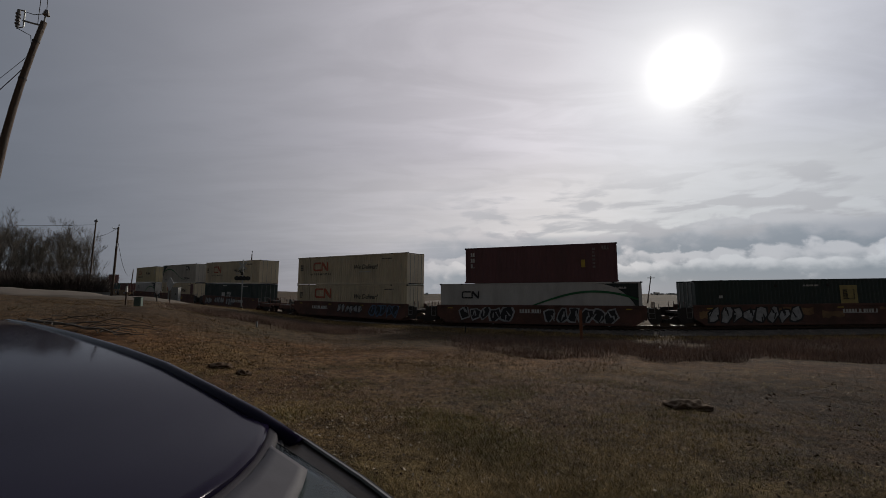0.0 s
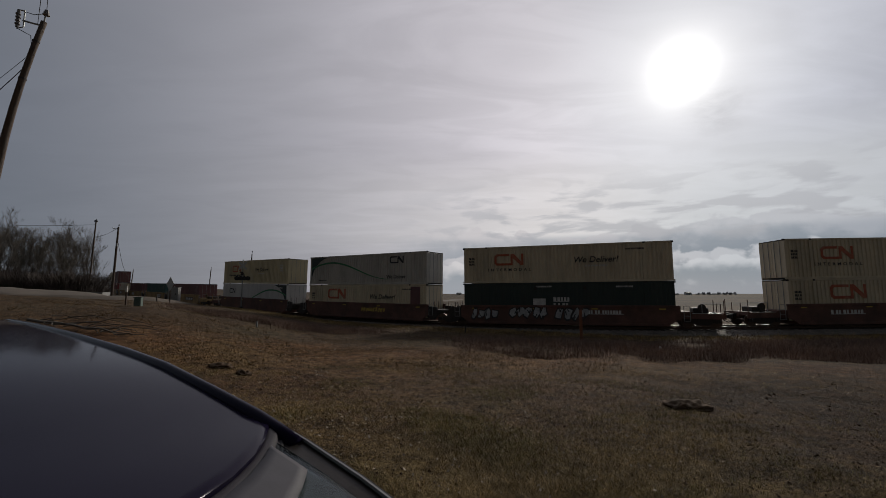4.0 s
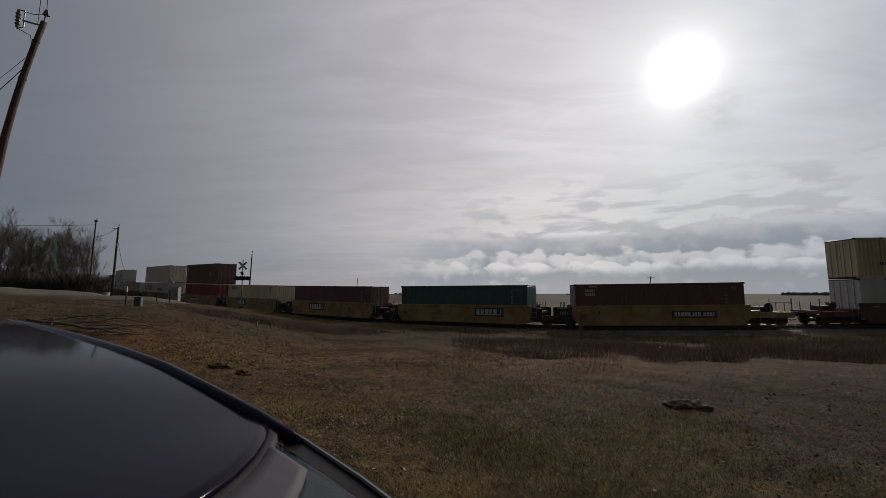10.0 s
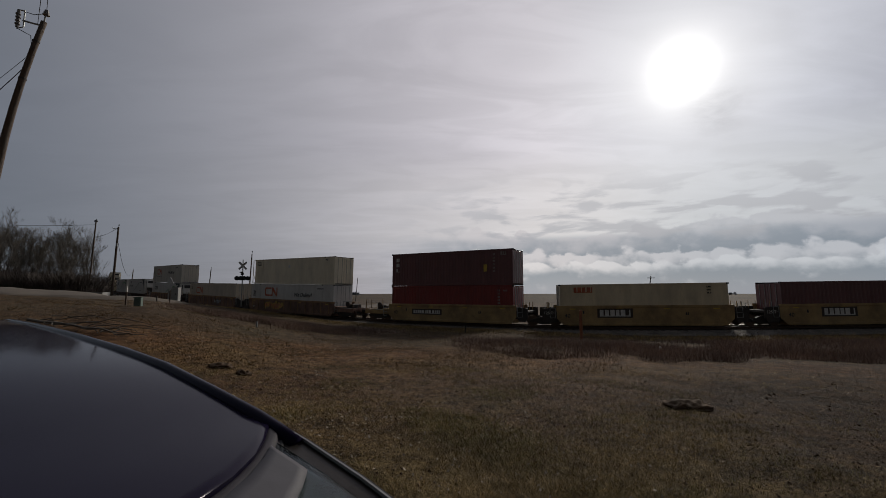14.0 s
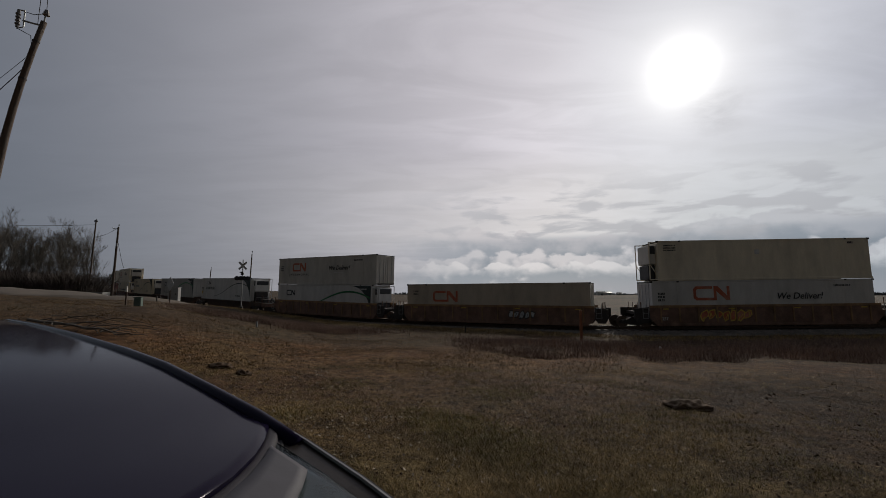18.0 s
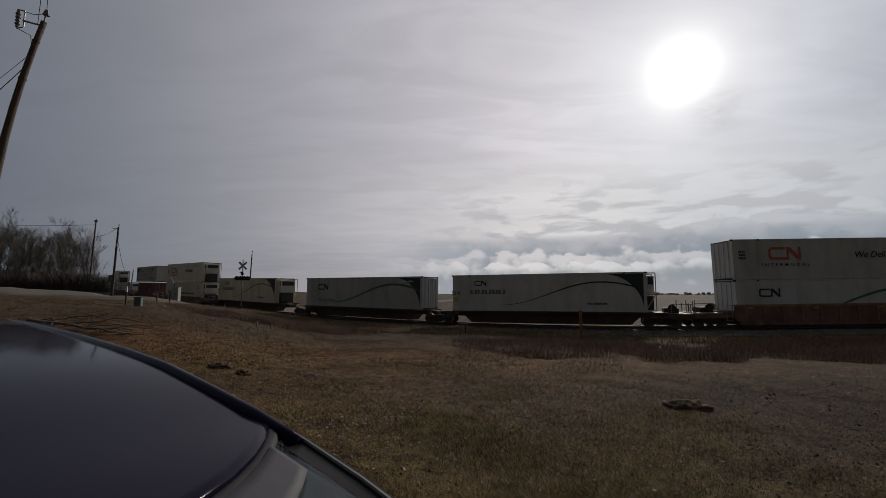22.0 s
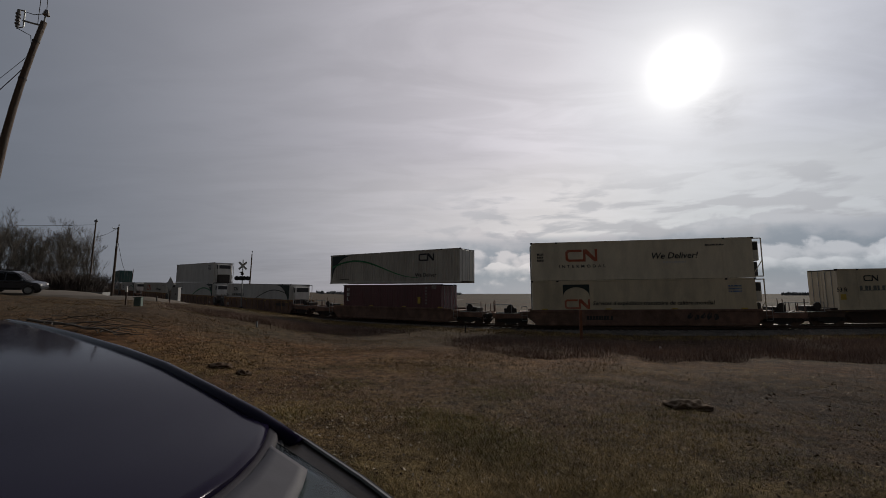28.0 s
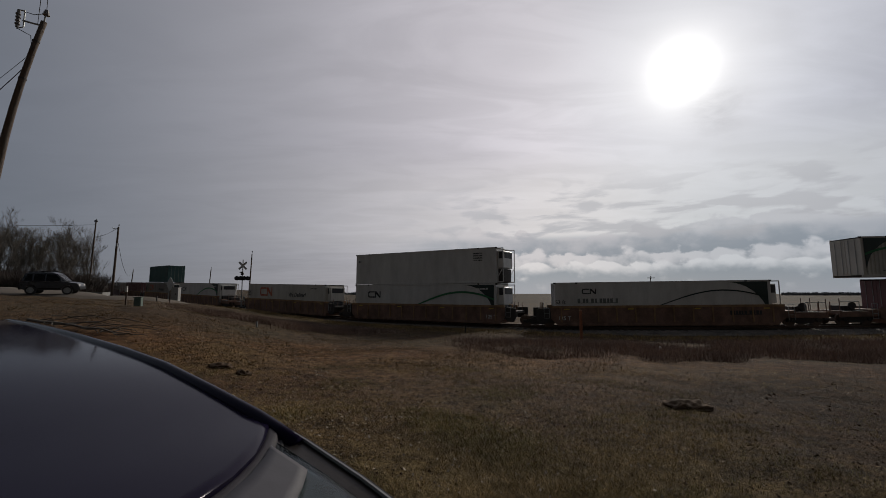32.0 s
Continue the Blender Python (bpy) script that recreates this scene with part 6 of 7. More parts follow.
        prism(bm, [(-3.5, 1.11), (-3.3, H - 0.26), (-0.1, H - 0.23), (0.75, 1.12)], y - s * 0.02, y + s * 0.02)
        part("side_window", bm, SCREEN, car)
        for wx in (1.2, -2.4):
            bm = bmesh.new()
            tube(bm, (wx, y - s * 0.14, 0.36), (wx, y + s * 0.08, 0.36), 0.36, n=24)
            tyre = part("wheel", bm, RUBBER, car)
            bm = bmesh.new()
            tube(bm, (wx, y + s * 0.08, 0.36), (wx, y + s * 0.09, 0.36), 0.22, n=16)
            part("rim", bm, GALV, tyre)
    bm = bmesh.new()
    prism(bm, [(0.80, H - 0.66), (0.84, 0.5), (2.0, 0.45), (2.02, 0.95), (1.75, 1.06)], -width - 0.02, 0.02)
    part("bonnet", bm, NAVY, car)
    bm = bmesh.new()
    prism(bm, [(-3.62, 0.45), (-3.66, 1.1), (-3.58, H - 0.33), (-3.52, H - 0.33), (-3.5, 0.45)], -width - 0.02, 0.02)
    part("rear_panel", bm, NAVY, car)
    bm = bmesh.new()
    box(bm, -3.5, 0.82, -width, 0, 0.38, 0.46)
    part("floor_pan", bm, TRIM, car)
    bm = bmesh.new()
    box(bm, 0.35, 0.82, -width + 0.05, -0.05, 0.95, 1.25, 0.08)
    part("dashboard", bm, TRIM, car)


add_car()

# ---------------------------------------------------------------- the passing car
SUV_PAINT = material("suv_paint", (0.030, 0.034, 0.044), 0.35, 0.1, vary=0.08, scale=2, fine=60, bump=0.01, coat=0.2, dirt=(0.07, 0.065, 0.06), dirt_amount=0.2)
SUV_GLASS = material("suv_glass", (0.006, 0.006, 0.007), 0.25, vary=0.1, bump=0, spec=0.15)


def add_suv():
    """A grey estate off-roader; x is forward, the camera's side at -y."""
    c = new("suv")
    tagged(c, "dark grey station-type off-road car on the road", "car")
    prof = [(-2.3, 0.50), (-2.33, 0.98), (-2.22, 1.05), (1.35, 1.05), (2.15, 0.95), (2.34, 0.72), (2.32, 0.42), (1.95, 0.36), (1.88, 0.58), (1.66, 0.78), (1.36, 0.82), (1.06, 0.74), (0.90, 0.36),
            (-0.94, 0.36), (-1.06, 0.62), (-1.30, 0.80), (-1.58, 0.80), (-1.82, 0.62), (-1.92, 0.38)]
    bm = bmesh.new()
    prism(bm, prof, -0.92, 0.92)
    part("body", bm, SUV_PAINT, c)
    bm = bmesh.new()
    prof2 = [(-2.22, 1.08), (-1.98, 1.74), (-1.62, 1.86), (0.10, 1.84), (0.42, 1.73), (1.18, 1.10)]
    a = [bm.verts.new((x, -0.90 + (z - 1.05) * 0.26, z)) for x, z in prof2]
    b = [bm.verts.new((x, 0.90 - (z - 1.05) * 0.26, z)) for x, z in prof2]
    bm.faces.new(a), bm.faces.new(b[::-1])
    for i in range(len(prof2)):
        bm.faces.new((a[i], b[i], b[(i + 1) % 6], a[(i + 1) % 6]))
    bmesh.ops.recalc_face_normals(bm, faces=bm.faces[:])
    part("cabin", bm, SUV_PAINT, c)
    for sy in (-1, 1):
        for x0, x1, x2, x3 in ((-2.0, -1.38, -1.42, -1.80), (-1.28, -0.42, -0.44, -1.26), (-0.32, 0.98, 0.36, -0.32)):
            bm = bmesh.new()
            q = [(x0, 1.13), (x1, 1.13), (x2, 1.68), (x3, 1.68)]
            v = [bm.verts.new((x, sy * (0.905 - (z - 1.05) * 0.26), z)) for x, z in q] + [bm.verts.new((x, sy * (0.88 - (z - 1.05) * 0.26), z)) for x, z in q]
            bm.faces.new(v[:4]), bm.faces.new(v[4:][::-1])
            for i in range(4):
                bm.faces.new((v[i], v[(i + 1) % 4], v[4 + (i + 1) % 4], v[4 + i]))
            bmesh.ops.recalc_face_normals(bm, faces=bm.faces[:])
            part("side_window", bm, SUV_GLASS, c)
        bm = bmesh.new()
        tube(bm, (-1.7, sy * 0.64, 1.92), (0.1, sy * 0.64, 1.90), 0.025, n=6)
        part("roof_rack_bar", bm, TRIM, c)
        bm = bmesh.new()
        box(bm, 0.75, 0.95, sy * 0.93 - 0.1, sy * 0.93 + 0.1, 1.08, 1.26, 0.04)
        part("wing_mirror", bm, SUV_PAINT, c)
        bm = bmesh.new()
        box(bm, 2.16, 2.33, sy * 0.68 - 0.18, sy * 0.68 + 0.18, 0.70, 0.88, 0.03)
        part("headlamp", bm, PALE, c)
        bm = bmesh.new()
        box(bm, -2.345, -2.25, sy * 0.78 - 0.11, sy * 0.78 + 0.11, 0.78, 1.02, 0.02)
        part("tail_lamp", bm, RED, c)
        bm = bmesh.new()
        box(bm, -0.9, 0.85, sy * 0.925 - 0.012, sy * 0.925 + 0.012, 0.44, 0.54)
        part("side_moulding", bm, TRIM, c)
        for hx in (-1.2, -0.25):
            bm = bmesh.new()
            box(bm, hx, hx + 0.16, sy * 0.935 - 0.012, sy * 0.935 + 0.012, 0.94, 0.98)
            part("door_handle", bm, TRIM, c)
    bm = bmesh.new()
    prism(bm, [(0.45, 1.70), (1.16, 1.14), (1.19, 1.16), (0.47, 1.73)], -0.72, 0.72)
    part("windscreen", bm, SUV_GLASS, c)
    for nm, x0, x1 in (("front_bumper", 2.25, 2.40), ("rear_bumper", -2.40, -2.26)):
        bm = bmesh.new()
        box(bm, x0, x1, -0.88, 0.88, 0.40, 0.64, 0.04)
        part(nm, bm, TRIM, c)
    wheels = []
    for wx in (1.41, -1.44):
        for sy in (-1, 1):
            bm = bmesh.new()
            tube(bm, (0, -0.12, 0), (0, 0.12, 0), 0.37, n=24)
            w = part("wheel", bm, RUBBER, c)
            w.location = (wx, sy * 0.84, 0.37)
            bm = bmesh.new()
            for k in range(5):
                an = math.tau * k / 5
                tube(bm, (0, sy * 0.125, 0), (0.22 * math.cos(an), sy * 0.125, 0.22 * math.sin(an)), 0.035, n=6)
            tube(bm, (0, sy * 0.10, 0), (0, sy * 0.122, 0), 0.25, n=20)
            part("rim", bm, GALV, w)
            wheels.append(w)
    # compact proportions: short and tall
    for ob in c.children:
        if ob in wheels:
            ob.location.x *= 0.86
        else:
            ob.data.transform(Matrix.Diagonal((0.86, 1, 1.03, 1)))
    return c, wheels


SUV, SUV_WHEELS = add_suv()

# ---------------------------------------------------------------- distance


def add_distance():
    rnd = random.Random(21)
    # far shelter belts along the horizon, joined as nobody could count them
    v, f = [], []
    for px0, px1, dp, h, dens in ((1000, 1130, 900, 5, 0.7), (1380, 1640, 700, 7, 1.0), (1150, 1200, 1100, 6, 0.6), (700, 760, 1100, 8, 0.5), (560, 640, 900, 8, 0.5), (1230, 1300, 1000, 8, 0.4)):
        n = int((px1 - px0) * dens * 2.2)
        for i in range(n):
            px = rnd.uniform(px0, px1)
            d = dp * rnd.uniform(0.93, 1.07)
            x = (px - 784) / 760 * d
            z = gz(x, d) - 0.3
            hh = h * rnd.uniform(0.4, 1.0)
            for k in range(9):
                a = rnd.uniform(0, math.tau)
                bx, bz = x + rnd.uniform(-2, 2), z + rnd.uniform(0, hh * 0.6)
                s = hh * 0.12
                i0 = len(v)
                v.extend(((bx - s, d + rnd.uniform(-2, 2), bz), (bx + s, d, bz), (bx + math.cos(a) * s, d, bz + hh * 0.4)))
                f.append((i0, i0 + 1, i0 + 2))
    ob = raw("far_woods", v, f, HAZED_TREE)
    tagged(ob, "leafless shelter belts on the horizon, tinted blue-grey for haze", "trees", kind="stuff")
    spots = [(1020, 760), (1046, 800), (1062, 700), (1075, 820), (1094, 900), (1160, 950), (812, 1000), (1215, 900), (590, 900)]
    for px, d in spots:
        x = (px - 784) / 760 * d
        b = new("farm_building")
        b.matrix_basis = pose(x, d, gz(x, d), 0, 0, rnd.uniform(-30, 30))
        tagged(b, "small pale farm shed on the far prairie", "building", "far farm buildings")
        w, h = rnd.uniform(8, 16), rnd.uniform(3, 5)
        bm = bmesh.new()
        box(bm, -w / 2, w / 2, -4, 4, 0, h)
        part("wall", bm, POST_WHITE if rnd.random() < 0.6 else SIGN_BACK, b)
        bm = bmesh.new()
        for s in (-1, 1):
            bmv = [bm.verts.new(p) for p in ((-w / 2 - 0.4, s * 4.4, h - 0.1), (w / 2 + 0.4, s * 4.4, h - 0.1), (w / 2 + 0.4, 0, h + 2), (-w / 2 - 0.4, 0, h + 2))]
            bm.faces.new(bmv)
        bmesh.ops.solidify(bm, geom=bm.faces[:], thickness=0.2)
        part("roof", bm, GALV, b)
        bm = bmesh.new()
        box(bm, -1.5, 1.5, -4.05, -3.98, 0, 2.8)
        part("door", bm, STEEL_DARK, b)


add_distance()

# ---------------------------------------------------------------- grass, weeds, stones


def clear_of_van(x, y):
    u = (x - HEADER[0]) * FORE.x + (y - HEADER[1]) * FORE.y
    w = (x - HEADER[0]) * LEFT.x + (y - HEADER[1]) * LEFT.y
    return ~((u > -4) & (u < 2.4) & (w > -1.9) & (w < 0.3))


def scatter(rng, n, near, far, a0=-50.0, a1=50.0):
    """Points over the field, thinner with distance."""
    r = near * np.exp(rng.random(n) * math.log(far / near))
    a = np.radians(rng.uniform(a0, a1, n))
    x, y = r * np.sin(a), r * np.cos(a)
    keep = clear_of_van(x, y) & (np.abs(off_track(x, y)) > 5)
    return x[keep], y[keep]


def meadow(x, y):
    """Where the grass grows thick (towards 1) and where the soil lies bare (towards 0)."""
    p = np.sin(x * 0.83 + 2 * np.sin(y * 0.52)) + np.sin(y * 1.13 + 1.5 * np.sin(x * 0.91)) + 0.8 * np.sin(2.3 * x + 1.1 * np.sin(1.9 * y)) * np.sin(2.7 * y + x)
    r = np.hypot(x, y) + 1.1 * np.sin(0.7 * x + 1.0) + 0.6 * p
    zone = np.interp(r, (4, 8.5, 10.0, 12.0, 13.5, 30), (1.0, 1.0, 0.35, 0.28, 0.75, 0.75))
    bare = np.exp(-((x - 10.5) / 7.5) ** 2 - ((y - 7.8) / 7.5) ** 2)
    return np.clip(0.5 + 0.28 * p, 0.03, 1.0) * zone * (1 - 0.88 * bare)


def blades(name, x, y, hlo, hhi, lean_lo, lean_hi, wlo, whi, spread, mat, label, category, B=5, seed=8):
    """Many thin blades in tufts round the points, as one object."""
    rng = np.random.default_rng(seed)
    n = len(x)
    z = ground_z(x, y)
    hgt = rng.uniform(hlo, hhi, (n, B))
    ang = rng.uniform(0, math.tau, (n, B))
    lean = hgt * rng.uniform(lean_lo, lean_hi, (n, B))
    wid = rng.uniform(wlo, whi, (n, B))
    bx, by = x[:, None] + rng.normal(0, spread, (n, B)), y[:, None] + rng.normal(0, spread, (n, B))
    bz = z[:, None] - 0.02 + 0 * bx
    ca, sa = np.cos(ang), np.sin(ang)
    v = np.stack([np.stack([bx - sa * wid, by + ca * wid, bz], -1), np.stack([bx + sa * wid, by - ca * wid, bz], -1),
                  np.stack([bx + ca * lean, by + sa * lean, bz + hgt], -1)], 2).reshape(-1, 3)
    ob = raw(name, v.tolist(), np.arange(len(v)).reshape(-1, 3).tolist(), mat)
    return tagged(ob, label, category, kind="stuff")


def add_grass():
    rng = np.random.default_rng(5)
    # tussocks near by, fine cropped grass farther off
    x, y = scatter(rng, 42000, 3.2, 14.5)
    keep = rng.random(len(x)) < meadow(x, y)
    blades("grass", x[keep], y[keep], 0.015, 0.085, 0.5, 2.2, 0.0022, 0.0045, 0.055, GRASS, "short dry straw-coloured grass tufts", "grass", B=16, seed=6)
    x, y = scatter(rng, 90000, 3.2, 30.0)
    keep = rng.random(len(x)) < 0.05 + 0.95 * meadow(x, y)
    blades("cropped_grass", x[keep], y[keep], 0.008, 0.030, 0.8, 3.0, 0.003, 0.008, 0.06, GRASS, "cropped dry grass flattened on the soil", "grass", B=4, seed=7)
    x, y = scatter(rng, 60000, 14.0, 46.0, -50.0, 22.0)
    keep = rng.random(len(x)) < meadow(x, y)
    blades("bank_grass", x[keep], y[keep], 0.02, 0.09, 0.4, 2.0, 0.006, 0.014, 0.14, BANK_GRASS, "rough dull brown grass on the bank", "grass", B=4, seed=17)


add_grass()


def add_clods():
    """Crumbled lumps of dark soil."""
    rng = np.random.default_rng(41)
    x, y = scatter(rng, 16000, 3.4, 16.0)
    keep = rng.random(len(x)) < np.clip(0.75 - meadow(x, y) * 1.1, 0.05, 1)
    x, y = x[keep], y[keep]
    n = len(x)
    q = rng.uniform(0.004, 0.012, n) * (1 + 0.05 * np.hypot(x, y)) * np.where(rng.random(n) < 0.06, 2.0, 1.0)
    base = np.array([(1, 0, 0), (0, 1, 0), (-1, 0, 0), (0, -1, 0), (0, 0, 0.9), (0, 0, -0.6)])
    p = base[None] * rng.uniform(0.55, 1.25, (n, 6, 3)) + rng.uniform(-0.2, 0.2, (n, 6, 3))
    t = rng.uniform(0, math.tau, n)
    ca, sa, z = np.cos(t)[:, None], np.sin(t)[:, None], ground_z(x, y)
    v = np.stack([x[:, None] + q[:, None] * (p[..., 0] * ca - p[..., 1] * sa), y[:, None] + q[:, None] * (p[..., 0] * sa + p[..., 1] * ca), z[:, None] + q[:, None] * (p[..., 2] + 0.25)], -1).reshape(-1, 3)
    k = np.arange(n)[:, None] * 6
    f = np.concatenate([k + np.array([c]) for c in ((0, 1, 4), (1, 2, 4), (2, 3, 4), (3, 0, 4), (1, 0, 5), (2, 1, 5), (3, 2, 5), (0, 3, 5))], 0)
    ob = raw("soil_clods", v.tolist(), f.tolist(), CLOD)
    tagged(ob, "small crumbled dark soil clods in the grass", "soil", kind="stuff")


add_clods()


def add_weeds():
    """Taller dead weeds: a belt on the way to the track, a patch by the crossing, a thin fringe at the ballast."""
    rng = np.random.default_rng(8)
    n = 26000
    k, zz = rng.uniform(0.02, 1.25, n), rng.uniform(15.5, 25.5, n)
    x, y = k * zz, zz
    front = np.interp(k, (0.0, 0.15, 0.5, 0.9, 1.2), (19.0, 17.6, 16.4, 16.4, 16.0)) + 0.5 * np.sin(x * 1.1) + 0.35 * np.sin(x * 2.7 + 1)
    patch = np.sin(x * 0.9 + np.sin(y)) + np.sin(x * 0.37 + y * 0.8) + np.sin(x * 2.1 - y * 1.3) * 0.6 + rng.normal(0, 1.3, n)
    keep = (zz > front + rng.exponential(0.6, n)) & (patch > -0.75 + np.clip((zz - front - 4.0) * 0.35, 0, 3)) & (rng.random(n) < np.interp(k, (0.02, 0.2, 1.25), (0.15, 0.9, 1.0)))
    tall = keep & (patch > 0.3)
    blades("weeds", x[keep], y[keep], 0.04, 0.22, 0.3, 2.0, 0.004, 0.010, 0.22, WEED, "dark dead weeds standing in the ditch", "weeds", B=9)
    blades("tall_weeds", x[tall], y[tall], 0.12, 0.50, 0.1, 0.9, 0.003, 0.008, 0.20, WEED, "taller dark dead weed stalks in the ditch", "weeds", B=7, seed=12)
    n = 5200
    x, y = rng.normal(-11.0, 2.8, n), rng.normal(29.6, 1.3, n)
    blades("weeds", x, y, 0.08, 0.46, 0.2, 1.4, 0.005, 0.012, 0.22, WEED, "dark dead weeds on the bank by the crossing", "weeds", B=8, seed=9)
    n = 9000
    s = rng.uniform(-75, 34, n)
    d = rng.normal(5.6, 1.1, n)
    th = np.interp(s, LINE_S, _th)
    x, y = np.interp(s, LINE_S, LINE_X) + np.sin(th) * d, np.interp(s, LINE_S, LINE_Y) - np.cos(th) * d
    blades("long_grass", x, y, 0.04, 0.20, 0.3, 1.6, 0.010, 0.022, 0.15, GRASS, "dry long grass along the ballast", "grass", seed=10)


add_weeds()


def add_litter():
    """Fallen leaves and small pale stones in the short grass."""
    rng = np.random.default_rng(15)
    n = 8000
    r = 3.4 * np.exp(rng.random(n) * math.log(22 / 3.4))
    a = np.radians(rng.triangular(-48, -8, 50, n))
    x, y = r * np.sin(a), r * np.cos(a)
    keep = clear_of_van(x, y) & (rng.random(n) < 0.25 + 0.75 * (np.sin(1.3 * x + np.sin(2.1 * y)) * np.sin(1.7 * y + 1.2 * np.sin(x)) > 0.25))
    x, y = x[keep], y[keep]
    z, n = ground_z(x, y) + 0.03, int(keep.sum())
    s = rng.uniform(0.006, 0.020, n) * (1 + 0.03 * np.hypot(x, y))
    t = rng.uniform(0, math.tau, n)
    tilt = rng.uniform(-0.8, 0.8, (n, 2))
    pts = []
    for q, e in ((0.0, 1.3), (1.9, 0.8), (3.1, 1.2), (4.6, 0.7)):
        dx, dy = np.cos(t + q) * s * e, np.sin(t + q) * s * e
        pts.append(np.stack([x + dx, y + dy, z + dx * tilt[:, 0] + dy * tilt[:, 1]], -1))
    v = np.stack(pts, 1).reshape(-1, 3)
    ob = raw("leaf_litter", v.tolist(), np.arange(len(v)).reshape(-1, 4).tolist(), LITTER)
    tagged(ob, "small pale fallen leaves in short grass", "leaves", kind="stuff")


add_litter()


def add_green_tufts():
    """Greener clumps here and there in the near grass."""
    rng = np.random.default_rng(25)
    n = 48000
    r = 3.4 * np.exp(rng.random(n) * math.log(14 / 3.4))
    a = np.radians(rng.triangular(-40, -5, 50, n))
    x, y = r * np.sin(a), r * np.cos(a)
    patch = np.sin(x * 1.7 + 1.2 * np.sin(y * 1.1)) + np.sin(y * 1.9 + 1.4 * np.sin(x * 1.3)) + rng.normal(0, 0.5, n)
    keep = (patch > 0.5 + 0.12 * (r - 6)) & clear_of_van(x, y)
    blades("grass_clumps", x[keep], y[keep], 0.02, 0.095, 0.3, 1.6, 0.0022, 0.005, 0.05, GREEN_GRASS, "short greenish grass clumps", "grass", B=6, seed=26)


add_green_tufts()


def add_ballast_stones():
    """Loose stones on the ballast's shoulder."""
    rng = np.random.default_rng(33)
    n = 9000
    s = rng.uniform(-40, 34, n)
    d = rng.uniform(1.4, 4.2, n)
    th = np.interp(s, LINE_S, _th)
    x, y = np.interp(s, LINE_S, LINE_X) + np.sin(th) * d, np.interp(s, LINE_S, LINE_Y) - np.cos(th) * d
    z = lift(x, y) + np.interp(d, (0, 1.7, 3.1, 4.6), (-0.20, -0.24, -0.52, -1.15)) + 0.01
    q = rng.uniform(0.025, 0.06, n)
    base = np.array([(1, 0, -0.5), (-0.5, 0.87, -0.5), (-0.5, -0.87, -0.5), (0.1, 0.1, 0.8)])
    t = rng.uniform(0, math.tau, n)
    ca, sa = np.cos(t), np.sin(t)
    jit = base[None] * rng.uniform(0.6, 1.3, (n, 4, 3))
    v = np.stack([x[:, None] + q[:, None] * (jit[..., 0] * ca[:, None] - jit[..., 1] * sa[:, None]),
                  y[:, None] + q[:, None] * (jit[..., 0] * sa[:, None] + jit[..., 1] * ca[:, None]), z[:, None] + q[:, None] * jit[..., 2]], -1).reshape(-1, 3)
    k = np.arange(n)[:, None] * 4
    f = np.concatenate([k + np.array([[0, 1, 3]]), k + np.array([[1, 2, 3]]), k + np.array([[2, 0, 3]])], 0)
    ob = raw("ballast_stones", v.tolist(), f.tolist(), STONE)
    tagged(ob, "loose grey ballast stones beside the rails", "stones", kind="stuff")


add_ballast_stones()


def add_mound(x, y, w, h, seed, label):
    """A low heap of dug soil."""
    rnd = random.Random(seed)
    bm = bmesh.new()
    bmesh.ops.create_icosphere(bm, subdivisions=4, radius=1.0)
    for v in bm.verts:
        q = noise.noise(v.co * 2.3 + Vector((seed, 0, 0))) * 0.35 + noise.noise(v.co * 7 + Vector((0, seed, 0))) * 0.16
        v.co = Vector((v.co.x * w * (1 + q), v.co.y * w * 0.6 * (1 + q), max(v.co.z, -0.2) * h * (1 + 2.2 * q)))
    ob = part("soil_mound", bm, SOIL, smooth=True)
    ob.location = (x, y, gz(x, y))
    tagged(ob, label, "mound")


add_mound(4.80, 8.75, 0.46, 0.13, 3, "low dark heap of dug soil in the grass")
add_mound(-6.2, 12.2, 0.35, 0.09, 5, "small crumbled soil clod in the grass")
add_mound(-5.2, 11.4, 0.22, 0.12, 7, "small crumbled soil clod in the grass")


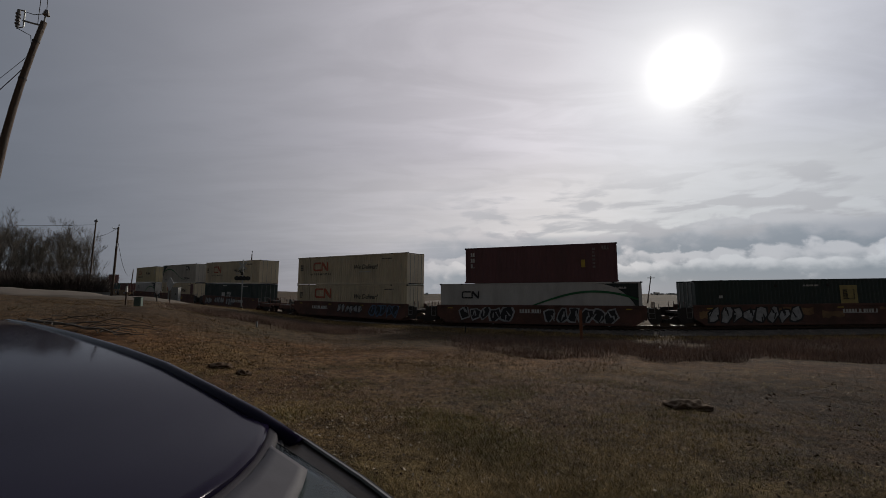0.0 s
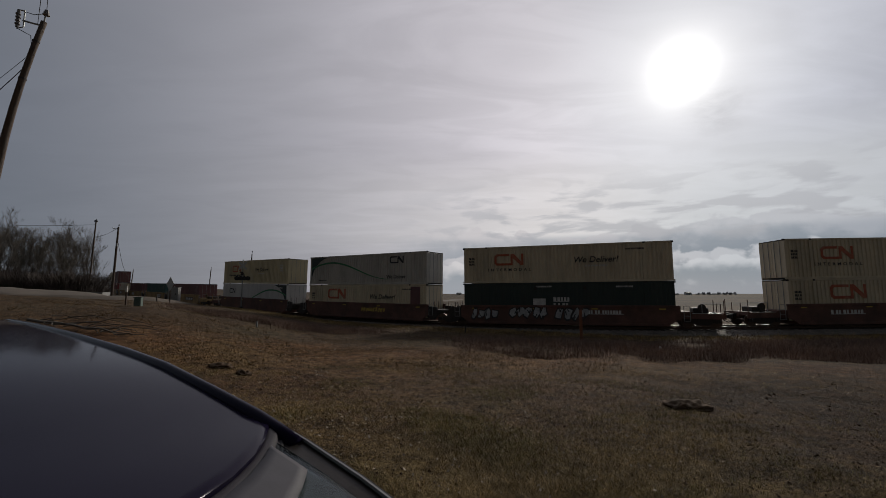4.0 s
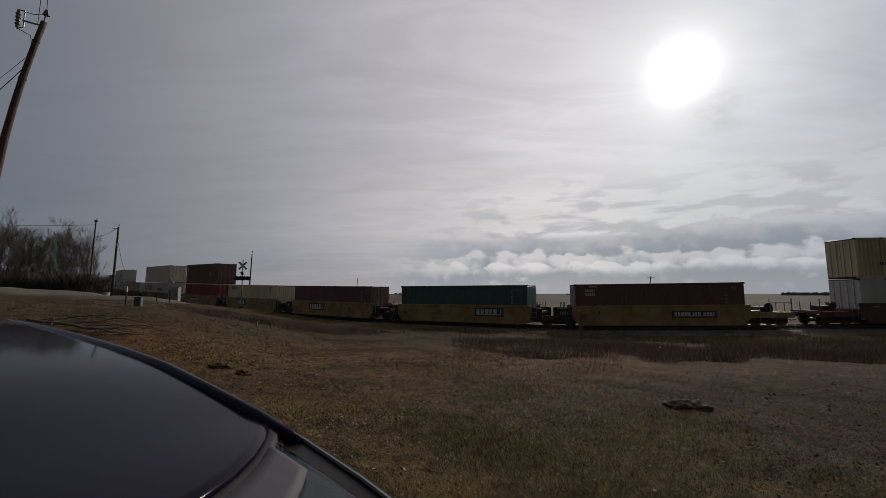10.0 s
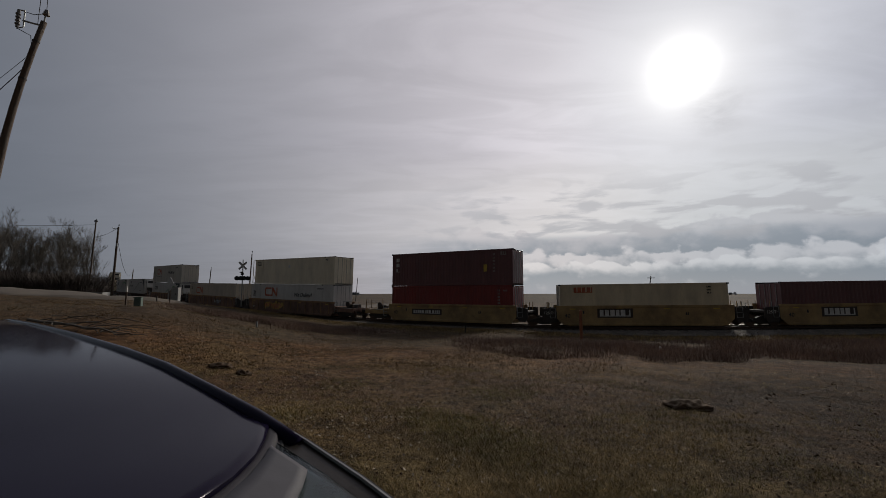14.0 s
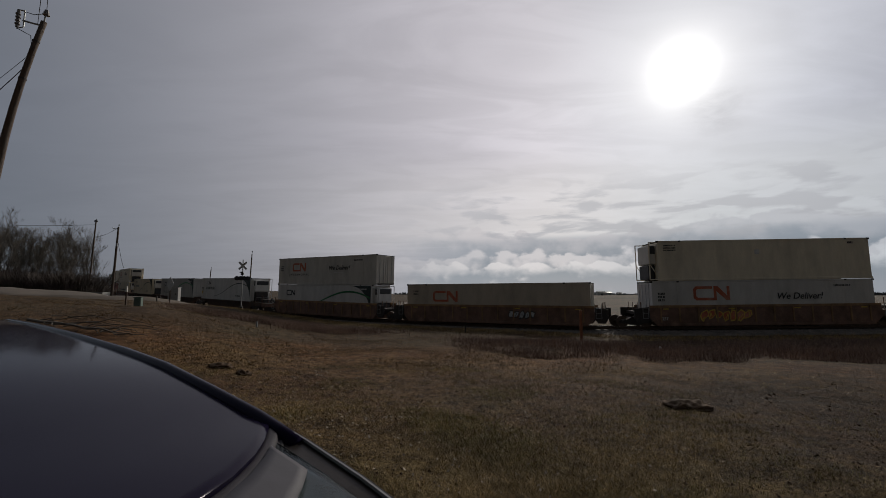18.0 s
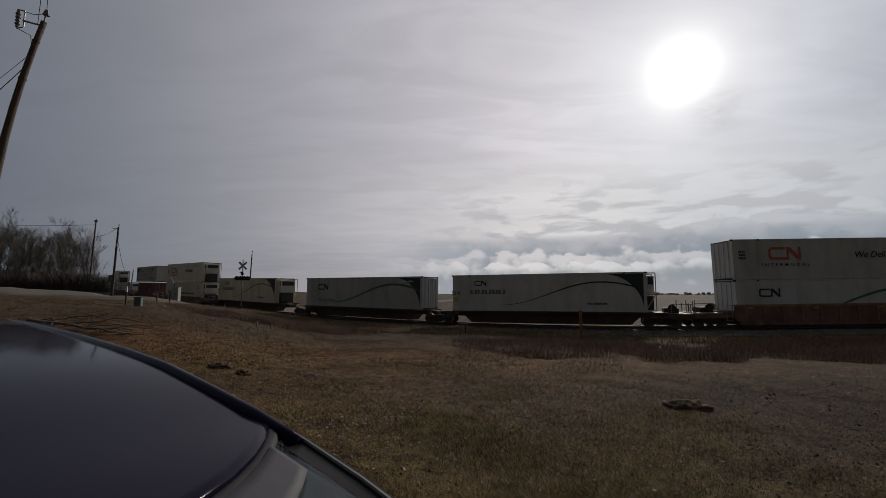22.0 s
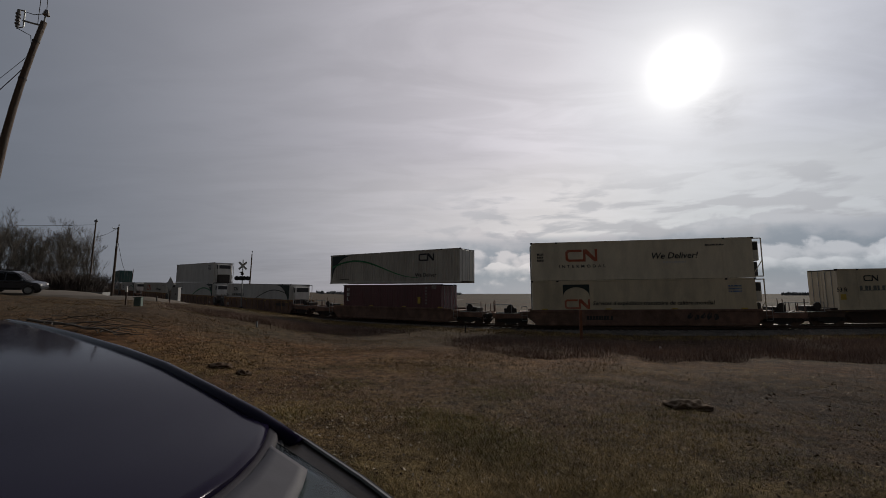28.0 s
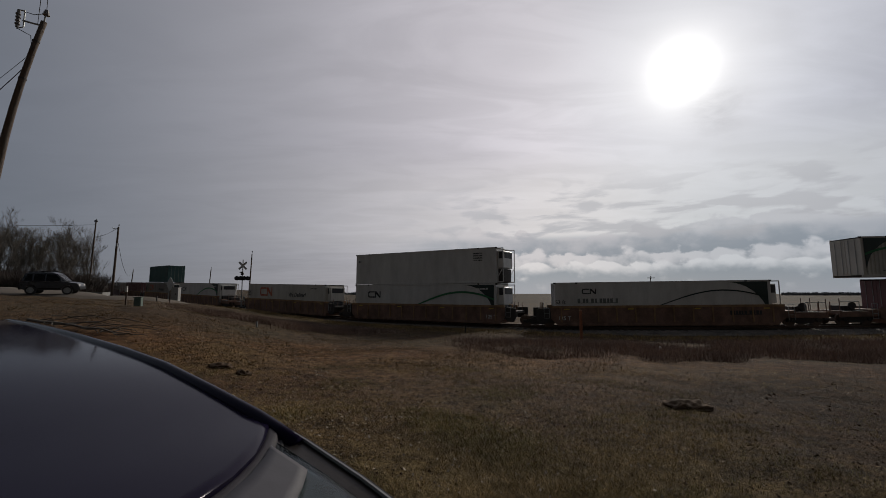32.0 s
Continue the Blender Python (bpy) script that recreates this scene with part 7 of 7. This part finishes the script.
def add_branch():
    """A fallen leafless branch lying across the grass."""
    rnd = random.Random(31)
    x0, y0, x1, y1 = -14.3, 15.2, -10.6, 14.6
    b = new("fallen_branch")
    b.location = (x0, y0, gz(x0, y0))
    tagged(b, "grey leafless fallen branch lying on the grass", "branch")

    def lay(p, q, n, r0, r1, hop, name):
        pts = []
        for i in range(n + 1):
            x, y = p[0] + (q[0] - p[0]) * i / n + rnd.uniform(-0.10, 0.10), p[1] + (q[1] - p[1]) * i / n + rnd.uniform(-0.16, 0.16)
            pts.append(Vector((x - x0, y - y0, gz(x, y) - gz(x0, y0) + 0.05 + hop * math.sin(math.pi * i / n) + 0.25 * hop * i / n + rnd.uniform(0, 0.05))))
        part(name, chain(pts, r0, 6, None, r1), BARK, b)

    lay((x0, y0), (x1, y1), 9, 0.055, 0.015, 0.10, "stem")
    for f, dx, dy, h in ((0.25, 1.5, 1.0, 0.12), (0.45, 1.2, -0.4, 0.06), (0.55, 1.8, 0.9, 0.15), (0.7, 0.9, -0.3, 0.05), (0.15, 0.7, -0.5, 0.08), (0.8, 0.8, 0.5, 0.1), (0.35, 1.0, 0.5, 0.16), (0.1, 1.9, 1.3, 0.22), (0.2, 2.4, 0.3, 0.14), (0.5, 1.6, 1.4, 0.3), (0.62, 1.4, 0.2, 0.12), (0.05, 0.9, 0.8, 0.2), (0.75, 1.5, 1.1, 0.2), (0.9, 1.0, 0.1, 0.06)):
        p = (x0 + (x1 - x0) * f, y0 + (y1 - y0) * f)
        lay(p, (p[0] + dx, p[1] + dy), 5, 0.024, 0.007, h, "side_branch")


add_branch()

# ---------------------------------------------------------------- movement


def motions():
    for thing, s0, up, reach in MOVING:
        rows = []
        for k in range(65):
            t = k * 0.5
            rows.append((t, on_track(s0 + SPEED * t, reach) @ pose(0, 0, up)))
        walk(thing, rows)
    # the car rolls up to the bend and slows for the crossing
    path = [(0.0, -85.0, 49.6), (22.0, -52.0, 41.0), (25.5, -41.6, 38.2), (26.5, -38.7, 37.4), (27.5, -36.7, 36.95), (28.5, -35.92, 37.2), (29.5, -35.13, 37.5), (30.5, -34.51, 37.72), (31.5, -34.05, 37.88), (32.0, -33.73, 38.0)]
    rows = []
    for t, x, y in path:
        yaw = -14 if t < 24 else 6 if t < 26 else 26
        f, s = Vector((math.cos(radians(yaw)), math.sin(radians(yaw)))), Vector((-math.sin(radians(yaw)), math.cos(radians(yaw))))
        c = Vector((x - 0.6, y))
        h = [road_top(*(c + f * a * 1.2 + s * b * 0.84)) for a, b in ((1, -1), (1, 1), (-1, -1), (-1, 1))]
        nose = math.degrees(math.atan2((h[2] + h[3] - h[0] - h[1]) / 2, 2.4))
        side = math.degrees(math.atan2((h[1] + h[3] - h[0] - h[2]) / 2, 1.68))
        rows.append((t, pose(c.x, c.y, sum(h) / 4 + 0.005, side, nose, yaw)))
    walk(SUV, rows)
    # its wheels roll with the way that it has gone
    times = [p[0] for p in path]
    gone = [0.0]
    for p, q in zip(path, path[1:]):
        gone.append(gone[-1] + math.hypot(q[1] - p[1], q[2] - p[2]))
    for w in SUV_WHEELS:
        at = w.location.copy()
        walk(w, [(t, Matrix.Translation(at) @ pose(0, 0, 0, 0, math.degrees(float(np.interp(t, times, gone)) / 0.37), 0)) for t in np.arange(0, 32.01, 0.15).tolist() + [32.0]])


motions()
